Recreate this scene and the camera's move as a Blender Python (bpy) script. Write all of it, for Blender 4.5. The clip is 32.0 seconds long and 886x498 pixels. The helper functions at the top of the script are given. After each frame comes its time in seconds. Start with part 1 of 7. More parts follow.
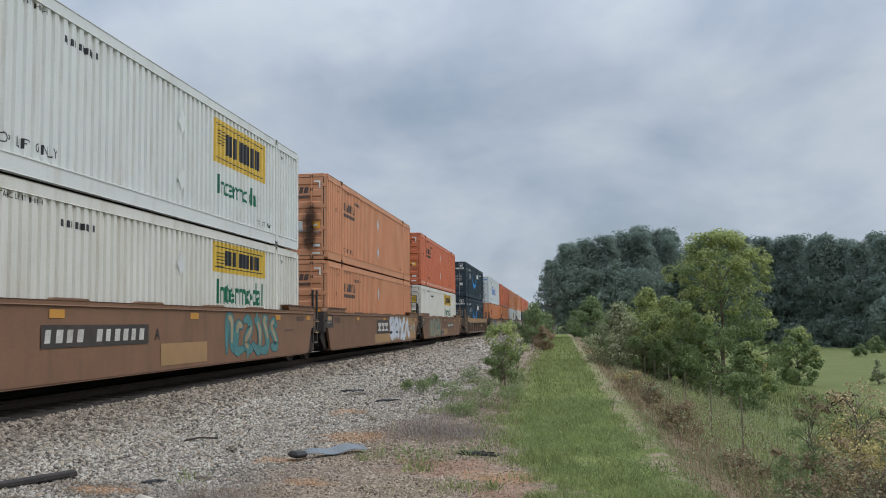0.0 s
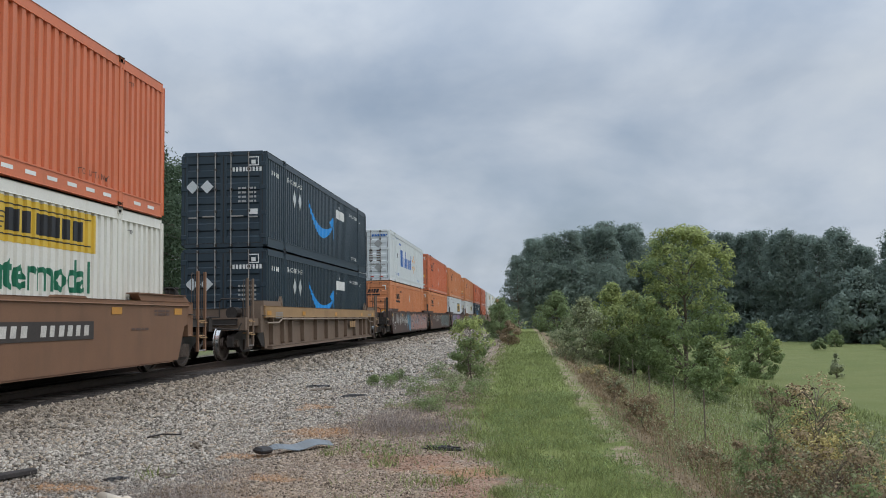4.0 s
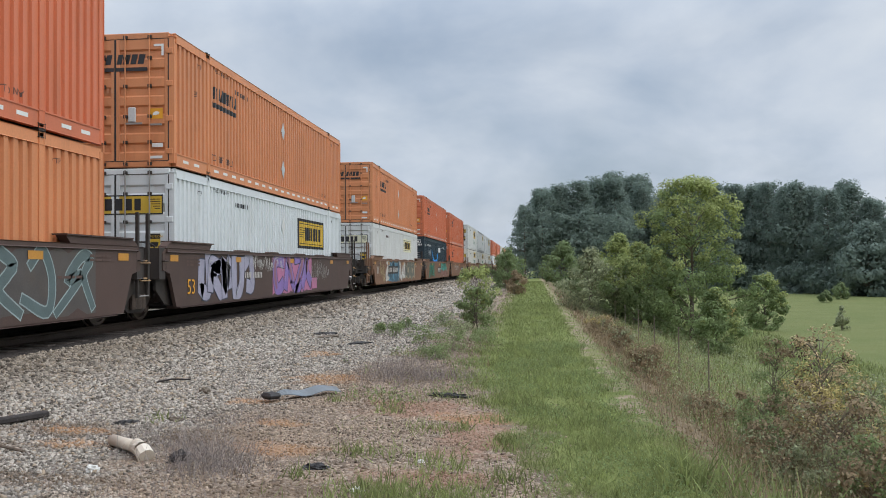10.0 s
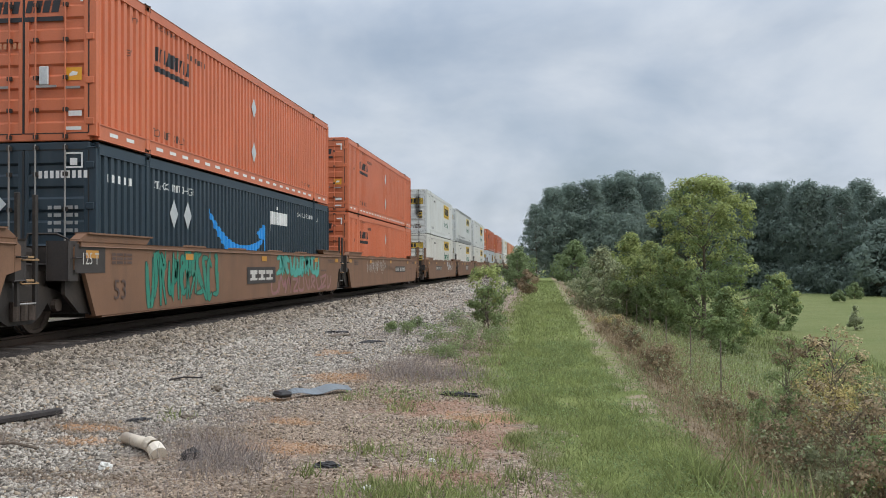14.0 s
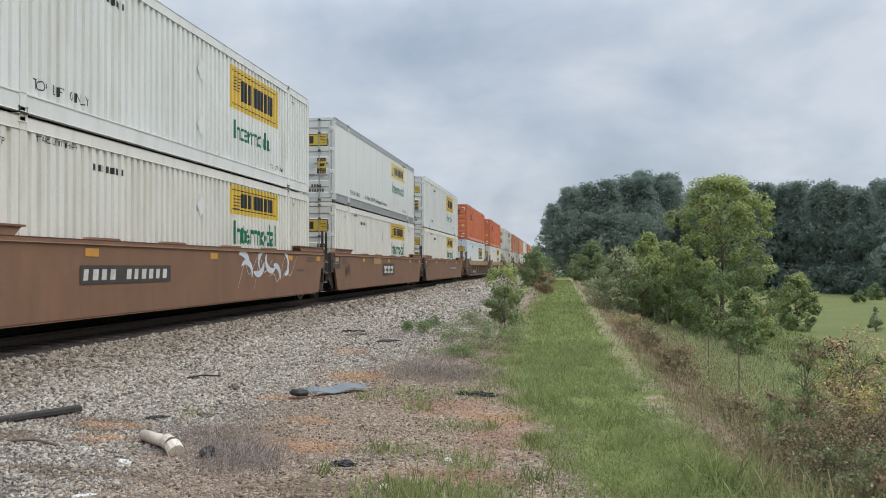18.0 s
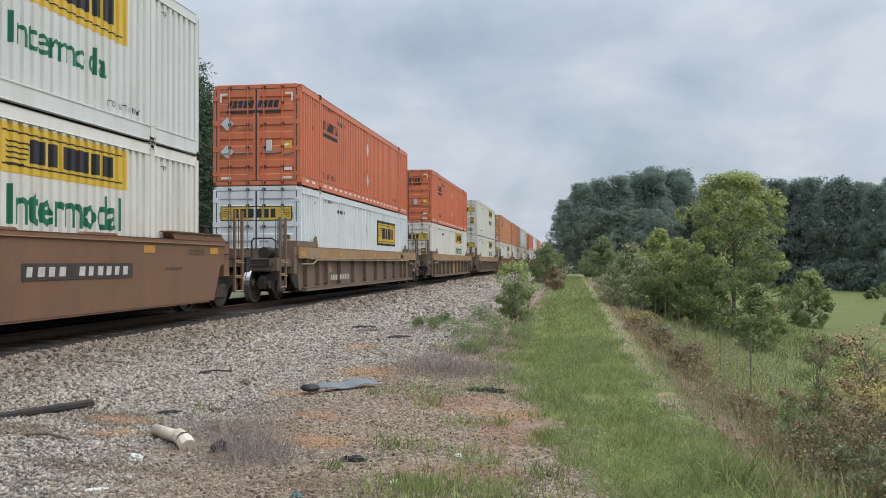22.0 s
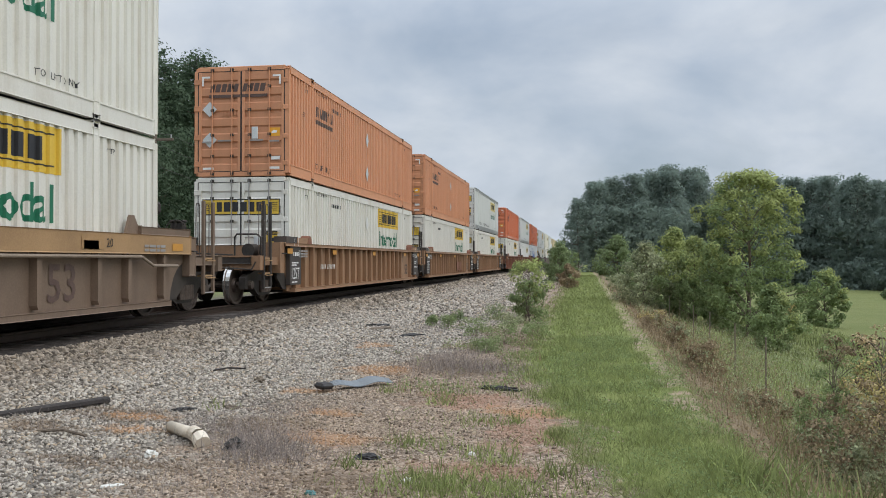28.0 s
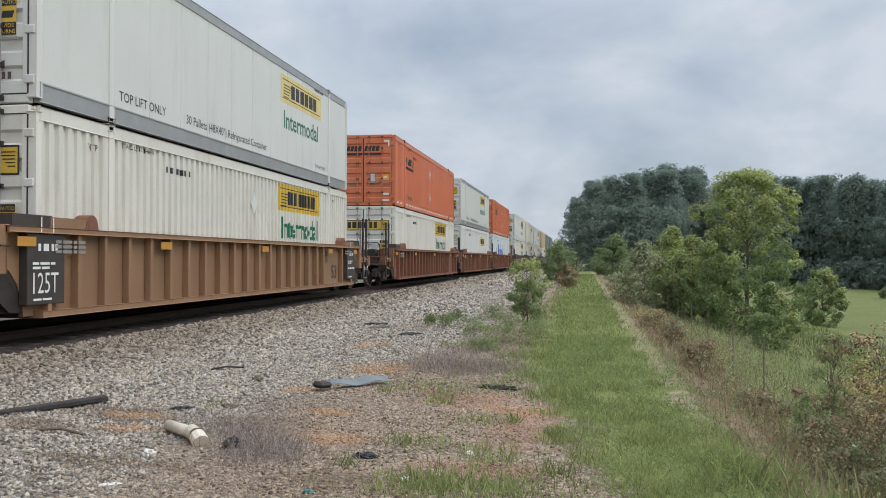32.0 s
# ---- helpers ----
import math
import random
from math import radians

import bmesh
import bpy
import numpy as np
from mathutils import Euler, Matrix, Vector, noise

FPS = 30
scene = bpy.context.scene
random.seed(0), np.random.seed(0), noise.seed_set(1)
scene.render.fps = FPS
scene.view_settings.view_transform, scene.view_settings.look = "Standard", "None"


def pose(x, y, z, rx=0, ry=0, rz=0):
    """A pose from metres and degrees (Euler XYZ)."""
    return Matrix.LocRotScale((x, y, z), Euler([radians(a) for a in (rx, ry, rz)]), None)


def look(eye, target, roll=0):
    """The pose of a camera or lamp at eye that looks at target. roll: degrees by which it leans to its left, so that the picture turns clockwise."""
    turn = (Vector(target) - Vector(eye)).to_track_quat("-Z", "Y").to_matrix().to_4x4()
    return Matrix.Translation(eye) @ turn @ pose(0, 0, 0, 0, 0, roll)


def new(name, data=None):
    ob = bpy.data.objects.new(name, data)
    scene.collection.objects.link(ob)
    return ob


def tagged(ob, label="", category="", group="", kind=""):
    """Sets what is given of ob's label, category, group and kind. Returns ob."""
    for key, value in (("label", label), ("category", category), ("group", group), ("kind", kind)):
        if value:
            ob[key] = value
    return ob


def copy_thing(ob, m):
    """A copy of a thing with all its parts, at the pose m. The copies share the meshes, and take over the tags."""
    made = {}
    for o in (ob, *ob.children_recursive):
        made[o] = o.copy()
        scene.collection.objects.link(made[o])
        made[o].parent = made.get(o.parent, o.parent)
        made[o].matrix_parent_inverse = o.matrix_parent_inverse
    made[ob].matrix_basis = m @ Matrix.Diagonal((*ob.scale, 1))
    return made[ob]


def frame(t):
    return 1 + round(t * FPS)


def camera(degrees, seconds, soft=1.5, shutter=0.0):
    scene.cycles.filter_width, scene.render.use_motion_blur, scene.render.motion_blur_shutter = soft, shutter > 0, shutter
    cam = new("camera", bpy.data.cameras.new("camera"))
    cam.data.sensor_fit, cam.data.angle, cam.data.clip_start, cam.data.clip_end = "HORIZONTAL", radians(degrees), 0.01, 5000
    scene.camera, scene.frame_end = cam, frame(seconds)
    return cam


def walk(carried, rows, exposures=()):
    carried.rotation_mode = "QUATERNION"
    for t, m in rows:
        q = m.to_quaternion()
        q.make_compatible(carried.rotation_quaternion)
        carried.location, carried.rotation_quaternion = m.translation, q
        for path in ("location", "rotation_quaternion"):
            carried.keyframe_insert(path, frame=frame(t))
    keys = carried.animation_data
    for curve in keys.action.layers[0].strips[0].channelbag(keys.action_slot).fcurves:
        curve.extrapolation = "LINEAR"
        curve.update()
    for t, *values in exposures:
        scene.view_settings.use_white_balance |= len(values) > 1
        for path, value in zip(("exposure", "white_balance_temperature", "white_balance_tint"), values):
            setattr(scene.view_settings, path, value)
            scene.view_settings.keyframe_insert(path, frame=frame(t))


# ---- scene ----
# The camera stands still by the line and is turned by hand.
EYE = (0.0, 0.0, 1.03)


def aim(yaw, pitch, roll):
    """A camera pose at EYE: degrees to the left of the track's line, upwards, and of lean."""
    y, p = radians(yaw), radians(pitch)
    ahead = Vector((-math.sin(y) * math.cos(p), math.cos(y) * math.cos(p), math.sin(p)))
    return look(EYE, Vector(EYE) + ahead, roll)


cam = camera(53.84, 32.0, soft=0.95)
TURNS = """0 7.537 4.897 -.878;.5 7.05 4.813 -.875;1 6.466 4.708 -.909;1.5 5.951 4.582 -.951;2 5.561 4.586 -.985;2.5 5.349 4.579 -.978
3 5.308 4.577 -.966;3.5 5.327 4.557 -.97;5.5 5.341 4.521 -.962;6 5.352 4.54 -.881;6.5 5.366 4.533 -.87;7 5.361 4.441 -.88;7.5 5.406 3.8 -.722
8 5.398 2.851 -.573;8.5 5.414 2.205 -.545;9 5.429 1.636 -.505;9.5 5.553 1.323 -.473;10 5.847 1.209 -.459;10.5 6.103 1.209 -.46;11 6.191 1.19 -.432
11.5 6.187 1.19 -.427;12 6.181 1.189 -.42;12.5 6.186 1.175 -.385;13 6.255 1.154 -.37;13.5 6.493 1.126 -.345;14 6.585 1.147 -.36;14.5 6.573 1.156 -.335
16.5 6.825 1.117 -.309;17 7.253 1.124 -.264;17.5 7.561 1.111 -.215;18 7.68 1.112 -.21;18.5 7.683 1.103 -.195;19 7.67 1.084 -.2;19.5 7.684 .992 -.18
20 7.753 .874 -.162;20.5 7.776 .867 -.146;21 7.928 .86 -.126;21.5 8.208 .859 -.12;22 8.387 .852 -.095;22.5 8.634 .848 -.09;23 8.977 .842 -.078
23.5 9.14 .837 -.08;24 9.14 .837 -.07;24.5 9.119 .804 -.043;25 9.117 .807 -.02;25.5 9.114 .804 -.03;27.5 9.223 .746 .01;28 9.287 .743 .005
28.5 9.279 .738 .008;29 9.28 .732 .021;29.5 9.293 .707 .06;30 9.293 .707 .075;30.5 9.293 .707 .085;31 9.293 .707 .085;31.5 9.303 .685 .09;32 9.176 .675 .05"""
walk(cam, [(float(t), aim(float(a), float(b), float(c)))
           for t, a, b, c in (row.split() for row in TURNS.replace("\n", ";").split(";"))],
     exposures=[(0, -0.27, 6270, 9.5), (6.5, -0.2, 6270, 9.5), (9.5, -0.06, 6330, 10.0), (12.0, 0.0, 6350, 10.0), (16.5, 0.0, 6480, 10.0), (32.0, 0.0, 6480, 10.0)])

# An overcast sky: grey-white cloud over a little blue, brighter overhead, and a veiled sun to the right, over the field.
SUN_TURN, SUN_UP = radians(106), radians(52)
world = bpy.data.worlds.new("sky")
scene.world = world
world.use_nodes = True
nt = world.node_tree
nt.nodes.clear()


def wnode(kind, **values):
    n = nt.nodes.new(kind)
    for k, v in values.items():
        if k in n.inputs:
            n.inputs[k].default_value = v
    return n


out = wnode("ShaderNodeOutputWorld")
bg = wnode("ShaderNodeBackground", Strength=1.0)
sky = wnode("ShaderNodeTexSky")
sky.sky_type = "NISHITA"
sky.sun_disc = False
sky.sun_elevation, sky.sun_rotation = SUN_UP, SUN_TURN
sky.air_density, sky.dust_density = 1.2, 2.0
dim = wnode("ShaderNodeMix")
dim.data_type, dim.blend_type = "RGBA", "MULTIPLY"
dim.inputs[0].default_value = 1.0
dim.inputs[7].default_value = (0.085, 0.085, 0.085, 1)
tc = wnode("ShaderNodeTexCoord")
sep = wnode("ShaderNodeSeparateXYZ")
# clouds lie on a flat layer: direction / height
up = wnode("ShaderNodeMath")
up.operation = "MAXIMUM"
up.inputs[1].default_value = 0.0
upp = wnode("ShaderNodeMath")
upp.operation = "ADD"
upp.inputs[1].default_value = 0.55
div = wnode("ShaderNodeVectorMath")
div.operation = "DIVIDE"
comb = wnode("ShaderNodeCombineXYZ")
big = wnode("ShaderNodeTexNoise", Scale=2.6, Detail=6.0, Roughness=0.5, Distortion=0.3)
big.noise_dimensions = "3D"
small = wnode("ShaderNodeTexNoise", Scale=7.5, Detail=5.0, Roughness=0.55, Distortion=0.2)
ramp = wnode("ShaderNodeValToRGB")
ramp.color_ramp.elements[0].position, ramp.color_ramp.elements[0].color = 0.30, (0.475, 0.56, 0.685, 1)
ramp.color_ramp.elements[1].position, ramp.color_ramp.elements[1].color = 0.72, (0.725, 0.77, 0.82, 1)
mid = ramp.color_ramp.elements.new(0.5)
mid.color = (0.59, 0.655, 0.745, 1)
blend = wnode("ShaderNodeMath")
blend.operation = "MULTIPLY_ADD"
blend.inputs[1].default_value = 0.32
cover = wnode("ShaderNodeValToRGB")
cover.color_ramp.elements[0].position, cover.color_ramp.elements[0].color = 0.30, (0.62, 0.62, 0.62, 1)
cover.color_ramp.elements[1].position, cover.color_ramp.elements[1].color = 0.55, (0.95, 0.95, 0.95, 1)
mix = wnode("ShaderNodeMix")
mix.data_type = "RGBA"
lift = wnode("ShaderNodeMapRange")
for i, v in zip((1, 2, 3, 4), (0.25, 1.0, 1.0, 2.4)):
    lift.inputs[i].default_value = v
gain = wnode("ShaderNodeMix")
gain.data_type, gain.blend_type = "RGBA", "MULTIPLY"
gain.inputs[0].default_value = 1.0
L = nt.links.new
L(tc.outputs["Generated"], sep.inputs[0])
L(sep.outputs[2], up.inputs[0])
L(up.outputs[0], upp.inputs[0])
for i in range(3):
    L(upp.outputs[0], comb.inputs[i])
L(tc.outputs["Generated"], div.inputs[0])
L(comb.outputs[0], div.inputs[1])
L(div.outputs[0], big.inputs["Vector"])
L(div.outputs[0], small.inputs["Vector"])
L(small.outputs["Fac"], blend.inputs[0])
shift = wnode("ShaderNodeMath")
shift.operation = "SUBTRACT"
shift.inputs[1].default_value = 0.16
L(big.outputs["Fac"], shift.inputs[0])
L(shift.outputs[0], blend.inputs[2])
L(blend.outputs[0], ramp.inputs[0])
L(big.outputs["Fac"], cover.inputs[0])
L(sky.outputs[0], dim.inputs[6])
L(dim.outputs[2], mix.inputs[6])
L(ramp.outputs[0], mix.inputs[7])
L(cover.outputs[0], mix.inputs[0])
L(up.outputs[0], lift.inputs[0])
L(mix.outputs[2], gain.inputs[6])
L(lift.outputs[0], gain.inputs[7])
L(gain.outputs[2], bg.inputs[0])
L(bg.outputs[0], out.inputs[0])

sun = new("sun", bpy.data.lights.new("sun", "SUN"))
sun.data.energy, sun.data.angle, sun.data.color = 1.75, radians(60), (1.0, 0.96, 0.9)
# the sky's sun_rotation counts from +Y towards +X
toward = Vector((math.sin(SUN_TURN) * math.cos(SUN_UP), math.cos(SUN_TURN) * math.cos(SUN_UP), math.sin(SUN_UP)))
sun.matrix_world = look(toward * 50, (0, 0, 0))

# ---- materials ----
def material(name, color, rough=0.6, metal=0.0, vary=0.12, scale=3.0, fine=40.0, bump=0.15, dirt=None, dirt_amount=0.35,
             streak=False, island=False, spread=0.0, coat=0.0, translucent=0.0):
    """A painted or natural surface: base colour with variation at two scales, stains, fine relief, and a tone of its own per object."""
    m = bpy.data.materials.new(name)
    m.use_nodes = True
    t = m.node_tree
    b = t.nodes["Principled BSDF"]
    ln = t.links.new
    co = t.nodes.new("ShaderNodeTexCoord")
    n1 = t.nodes.new("ShaderNodeTexNoise")
    n1.inputs["Scale"].default_value, n1.inputs["Detail"].default_value = scale, 5
    n2 = t.nodes.new("ShaderNodeTexNoise")
    n2.inputs["Scale"].default_value, n2.inputs["Detail"].default_value = fine, 3
    src = co.outputs["Object"]
    info = t.nodes.new("ShaderNodeObjectInfo")
    off = t.nodes.new("ShaderNodeVectorMath")
    off.operation = "ADD"
    mul = t.nodes.new("ShaderNodeMath")
    mul.operation = "MULTIPLY"
    mul.inputs[1].default_value = 37.0
    ln(info.outputs["Random"], mul.inputs[0])
    ln(src, off.inputs[0])
    ln(mul.outputs[0], off.inputs[1])
    src = off.outputs[0]
    ln(src, n1.inputs["Vector"])
    ln(src, n2.inputs["Vector"])
    add = t.nodes.new("ShaderNodeMath")
    add.operation = "ADD"
    ln(n1.outputs["Fac"], add.inputs[0])
    ln(n2.outputs["Fac"], add.inputs[1])
    rng = t.nodes.new("ShaderNodeMapRange")
    for i, v in zip((1, 2, 3, 4), (0.55, 1.45, 1 - vary * 1.6, 1 + vary * 1.6)):
        rng.inputs[i].default_value = v
    ln(add.outputs[0], rng.inputs[0])
    value = rng.outputs[0]
    if spread:
        r = info.outputs["Random"]
        if island:
            geo = t.nodes.new("ShaderNodeNewGeometry")
            r = geo.outputs["Random Per Island"]
        sp = t.nodes.new("ShaderNodeMapRange")
        sp.inputs[3].default_value, sp.inputs[4].default_value = 1 - spread, 1 + spread
        ln(r, sp.inputs[0])
        k = t.nodes.new("ShaderNodeMath")
        k.operation = "MULTIPLY"
        ln(value, k.inputs[0])
        ln(sp.outputs[0], k.inputs[1])
        value = k.outputs[0]
    c = t.nodes.new("ShaderNodeMix")
    c.data_type, c.blend_type = "RGBA", "MULTIPLY"
    c.inputs[0].default_value = 1.0
    c.inputs[6].default_value = (*color, 1)
    ln(value, c.inputs[7])
    col = c.outputs[2]
    if dirt:
        n3 = t.nodes.new("ShaderNodeTexNoise")
        n3.inputs["Scale"].default_value, n3.inputs["Detail"].default_value = 1.0, 8
        n3.inputs["Roughness"].default_value = 0.68
        mp = t.nodes.new("ShaderNodeMapping")
        mp.inputs["Scale"].default_value = (2.2, 2.2, 0.35) if streak else (1.1, 1.1, 1.1)
        ln(src, mp.inputs[0])
        ln(mp.outputs[0], n3.inputs["Vector"])
        rp = t.nodes.new("ShaderNodeMapRange")
        for i, v in zip((1, 2, 3, 4), (0.5, 0.78, 0.0, dirt_amount)):
            rp.inputs[i].default_value = v
        ln(n3.outputs["Fac"], rp.inputs[0])
        d = t.nodes.new("ShaderNodeMix")
        d.data_type = "RGBA"
        ln(rp.outputs[0], d.inputs[0])
        ln(col, d.inputs[6])
        d.inputs[7].default_value = (*dirt, 1)
        col = d.outputs[2]
    ln(col, b.inputs["Base Color"])
    b.inputs["Roughness"].default_value, b.inputs["Metallic"].default_value = rough, metal
    b.inputs["Coat Weight"].default_value = coat
    if bump:
        bp = t.nodes.new("ShaderNodeBump")
        bp.inputs["Strength"].default_value, bp.inputs["Distance"].default_value = bump, 0.01
        ln(n2.outputs["Fac"], bp.inputs["Height"])
        ln(bp.outputs[0], b.inputs["Normal"])
    if translucent:
        tr = t.nodes.new("ShaderNodeBsdfTranslucent")
        ln(col, tr.inputs[0])
        ms = t.nodes.new("ShaderNodeMixShader")
        ms.inputs[0].default_value = translucent
        o = t.nodes["Material Output"]
        ln(b.outputs[0], ms.inputs[1])
        ln(tr.outputs[0], ms.inputs[2])
        ln(ms.outputs[0], o.inputs[0])
    return m


WHITE = material("white_container_paint", (0.655, 0.665, 0.645), 0.42, vary=0.05, scale=0.8, dirt=(0.42, 0.37, 0.29), dirt_amount=0.48, streak=True, spread=0.05, bump=0.05)
COOL_WHITE = material("bluish_white_container_paint", (0.655, 0.69, 0.70), 0.42, vary=0.05, scale=0.8, dirt=(0.40, 0.38, 0.33), dirt_amount=0.4, streak=True, spread=0.04, bump=0.05)
WARM_WHITE = material("creamy_white_container_paint", (0.675, 0.66, 0.60), 0.45, vary=0.06, scale=0.8, dirt=(0.40, 0.33, 0.24), dirt_amount=0.5, streak=True, spread=0.05, bump=0.05)
CREAM = material("aged_white_container_paint", (0.70, 0.68, 0.58), 0.5, vary=0.06, scale=0.8, dirt=(0.36, 0.30, 0.2), dirt_amount=0.45, streak=True, spread=0.06, bump=0.05)
REEFER = material("refrigerated_panel_paint", (0.63, 0.64, 0.615), 0.38, vary=0.04, scale=0.6, dirt=(0.4, 0.38, 0.33), dirt_amount=0.3, streak=True, spread=0.04, bump=0.03)
ORANGE = material("orange_container_paint", (0.58, 0.165, 0.075), 0.45, vary=0.07, scale=0.7, dirt=(0.30, 0.11, 0.05), dirt_amount=0.45, streak=True, spread=0.07, bump=0.05)
TAN = material("faded_orange_container_paint", (0.57, 0.26, 0.135), 0.55, vary=0.08, scale=0.7, dirt=(0.33, 0.17, 0.085), dirt_amount=0.5, streak=True, spread=0.06, bump=0.05)
MIDORANGE = material("weathered_orange_container_paint", (0.62, 0.245, 0.105), 0.5, vary=0.08, scale=0.7, dirt=(0.34, 0.14, 0.06), dirt_amount=0.5, streak=True, spread=0.06, bump=0.05)
NAVY = material("dark_blue_container_paint", (0.02, 0.037, 0.052), 0.42, vary=0.1, scale=0.7, dirt=(0.06, 0.075, 0.08), dirt_amount=0.4, streak=True, spread=0.05, bump=0.05)
GREY = material("grey_green_container_paint", (0.16, 0.19, 0.18), 0.5, vary=0.1, scale=0.7, dirt=(0.12, 0.1, 0.08), streak=True, bump=0.05)
BEIGE = material("beige_container_paint", (0.55, 0.46, 0.27), 0.5, vary=0.08, scale=0.7, dirt=(0.3, 0.22, 0.12), streak=True, bump=0.05)
DULL_STEEL = material("dull_grey_rod_steel", (0.30, 0.29, 0.275), 0.6, 0.2, vary=0.15, dirt=(0.2, 0.13, 0.09), dirt_amount=0.5)
STEEL = material("galvanised_steel", (0.42, 0.42, 0.41), 0.45, 0.7, vary=0.12)
GASKET = material("door_seal_rubber", (0.025, 0.025, 0.025), 0.7)
WELL = material("weathered_brown_car_paint", (0.195, 0.102, 0.057), 0.62, vary=0.12, scale=1.4, dirt=(0.10, 0.062, 0.038), dirt_amount=0.6, streak=True, spread=0.08, bump=0.12)
WELL_DARK = material("dark_maroon_car_paint", (0.085, 0.052, 0.042), 0.6, vary=0.14, scale=1.4, dirt=(0.05, 0.037, 0.03), dirt_amount=0.6, streak=True, spread=0.1, bump=0.12)
WELL_RIB = material("dusty_grey_brown_car_paint", (0.165, 0.115, 0.08), 0.68, vary=0.14, scale=1.6, dirt=(0.085, 0.06, 0.045), dirt_amount=0.6, streak=True, spread=0.08, bump=0.14)
WELL_TAN = material("weathered_tan_car_paint", (0.27, 0.155, 0.085), 0.62, vary=0.12, scale=1.4, dirt=(0.14, 0.08, 0.045), dirt_amount=0.6, streak=True, spread=0.08, bump=0.12)
WELL_RUST = material("rust_red_car_paint", (0.20, 0.085, 0.05), 0.66, vary=0.14, scale=1.4, dirt=(0.09, 0.05, 0.035), dirt_amount=0.6, streak=True, spread=0.08, bump=0.12)
SILL = material("faded_yellow_sill_paint", (0.34, 0.21, 0.10), 0.6, vary=0.12, scale=2.0, dirt=(0.17, 0.1, 0.05), dirt_amount=0.6, bump=0.1)
IRON = material("greasy_black_iron", (0.036, 0.030, 0.026), 0.6, 0.2, vary=0.3, scale=6, dirt=(0.09, 0.066, 0.048), dirt_amount=0.7)
WHEEL = material("worn_wheel_steel", (0.11, 0.085, 0.07), 0.5, 0.6, vary=0.25, scale=8, dirt=(0.05, 0.035, 0.025))
TREAD = material("polished_wheel_tread", (0.62, 0.60, 0.57), 0.22, 0.9, vary=0.1, scale=8, bump=0)
DUSTY_PIPE = material("dusty_brown_pipe", (0.235, 0.185, 0.14), 0.75, vary=0.15, dirt=(0.14, 0.1, 0.07), dirt_amount=0.5)
FADED_YELLOW = material("faded_yellow_film", (0.68, 0.55, 0.2), 0.45, vary=0.08, scale=2, bump=0)
RAIL = material("rusty_rail_steel", (0.06, 0.04, 0.03), 0.45, 0.5, vary=0.2, scale=5)
TIE = material("creosoted_timber", (0.048, 0.038, 0.031), 0.85, vary=0.3, scale=6, dirt=(0.06, 0.05, 0.042), dirt_amount=0.5, bump=0.5, spread=0.25)
YELLOW = material("yellow_sign_film", (0.64, 0.43, 0.05), 0.42, vary=0.06, scale=2, dirt=(0.45, 0.28, 0.06), dirt_amount=0.3, bump=0)
PALE_YELLOW = material("sun_bleached_yellow_film", (0.72, 0.70, 0.52), 0.45, vary=0.08, scale=2, bump=0)
BLACK = material("black_lettering", (0.022, 0.022, 0.025), 0.5, vary=0.2, bump=0)
FADED_BLACK = material("worn_black_lettering", (0.10, 0.062, 0.05), 0.6, vary=0.2, bump=0)
GREEN = material("green_lettering", (0.012, 0.14, 0.075), 0.45, vary=0.08, bump=0)
BLUE = material("blue_lettering", (0.025, 0.14, 0.48), 0.45, vary=0.08, bump=0)
SKYBLUE = material("bright_blue_film", (0.03, 0.30, 0.72), 0.42, vary=0.06, bump=0)
AMBER = material("amber_reflector_film", (0.52, 0.25, 0.045), 0.45, vary=0.1, dirt=(0.25, 0.14, 0.06), bump=0)
GOLD = material("golden_lettering", (0.75, 0.36, 0.03), 0.42, vary=0.06, bump=0)
NUMBER_WHITE = material("dusty_white_stencil", (0.52, 0.50, 0.46), 0.6, vary=0.2, scale=6, dirt=(0.2, 0.15, 0.1), dirt_amount=0.6, bump=0)
PLATE_BLACK = material("dusty_black_plate", (0.045, 0.037, 0.033), 0.6, vary=0.2, scale=4, dirt=(0.12, 0.08, 0.055), dirt_amount=0.5, bump=0)
PAINT_WHITE = material("white_lettering", (0.74, 0.74, 0.72), 0.5, vary=0.08, bump=0)
SILVER = material("placard_holder_aluminium", (0.58, 0.6, 0.6), 0.4, 0.35, vary=0.1, bump=0)
RED = material("red_reflector_film", (0.5, 0.03, 0.02), 0.35, vary=0.1, bump=0)
PRIMER = material("tan_primer_patch", (0.33, 0.20, 0.09), 0.65, vary=0.1, bump=0.05)

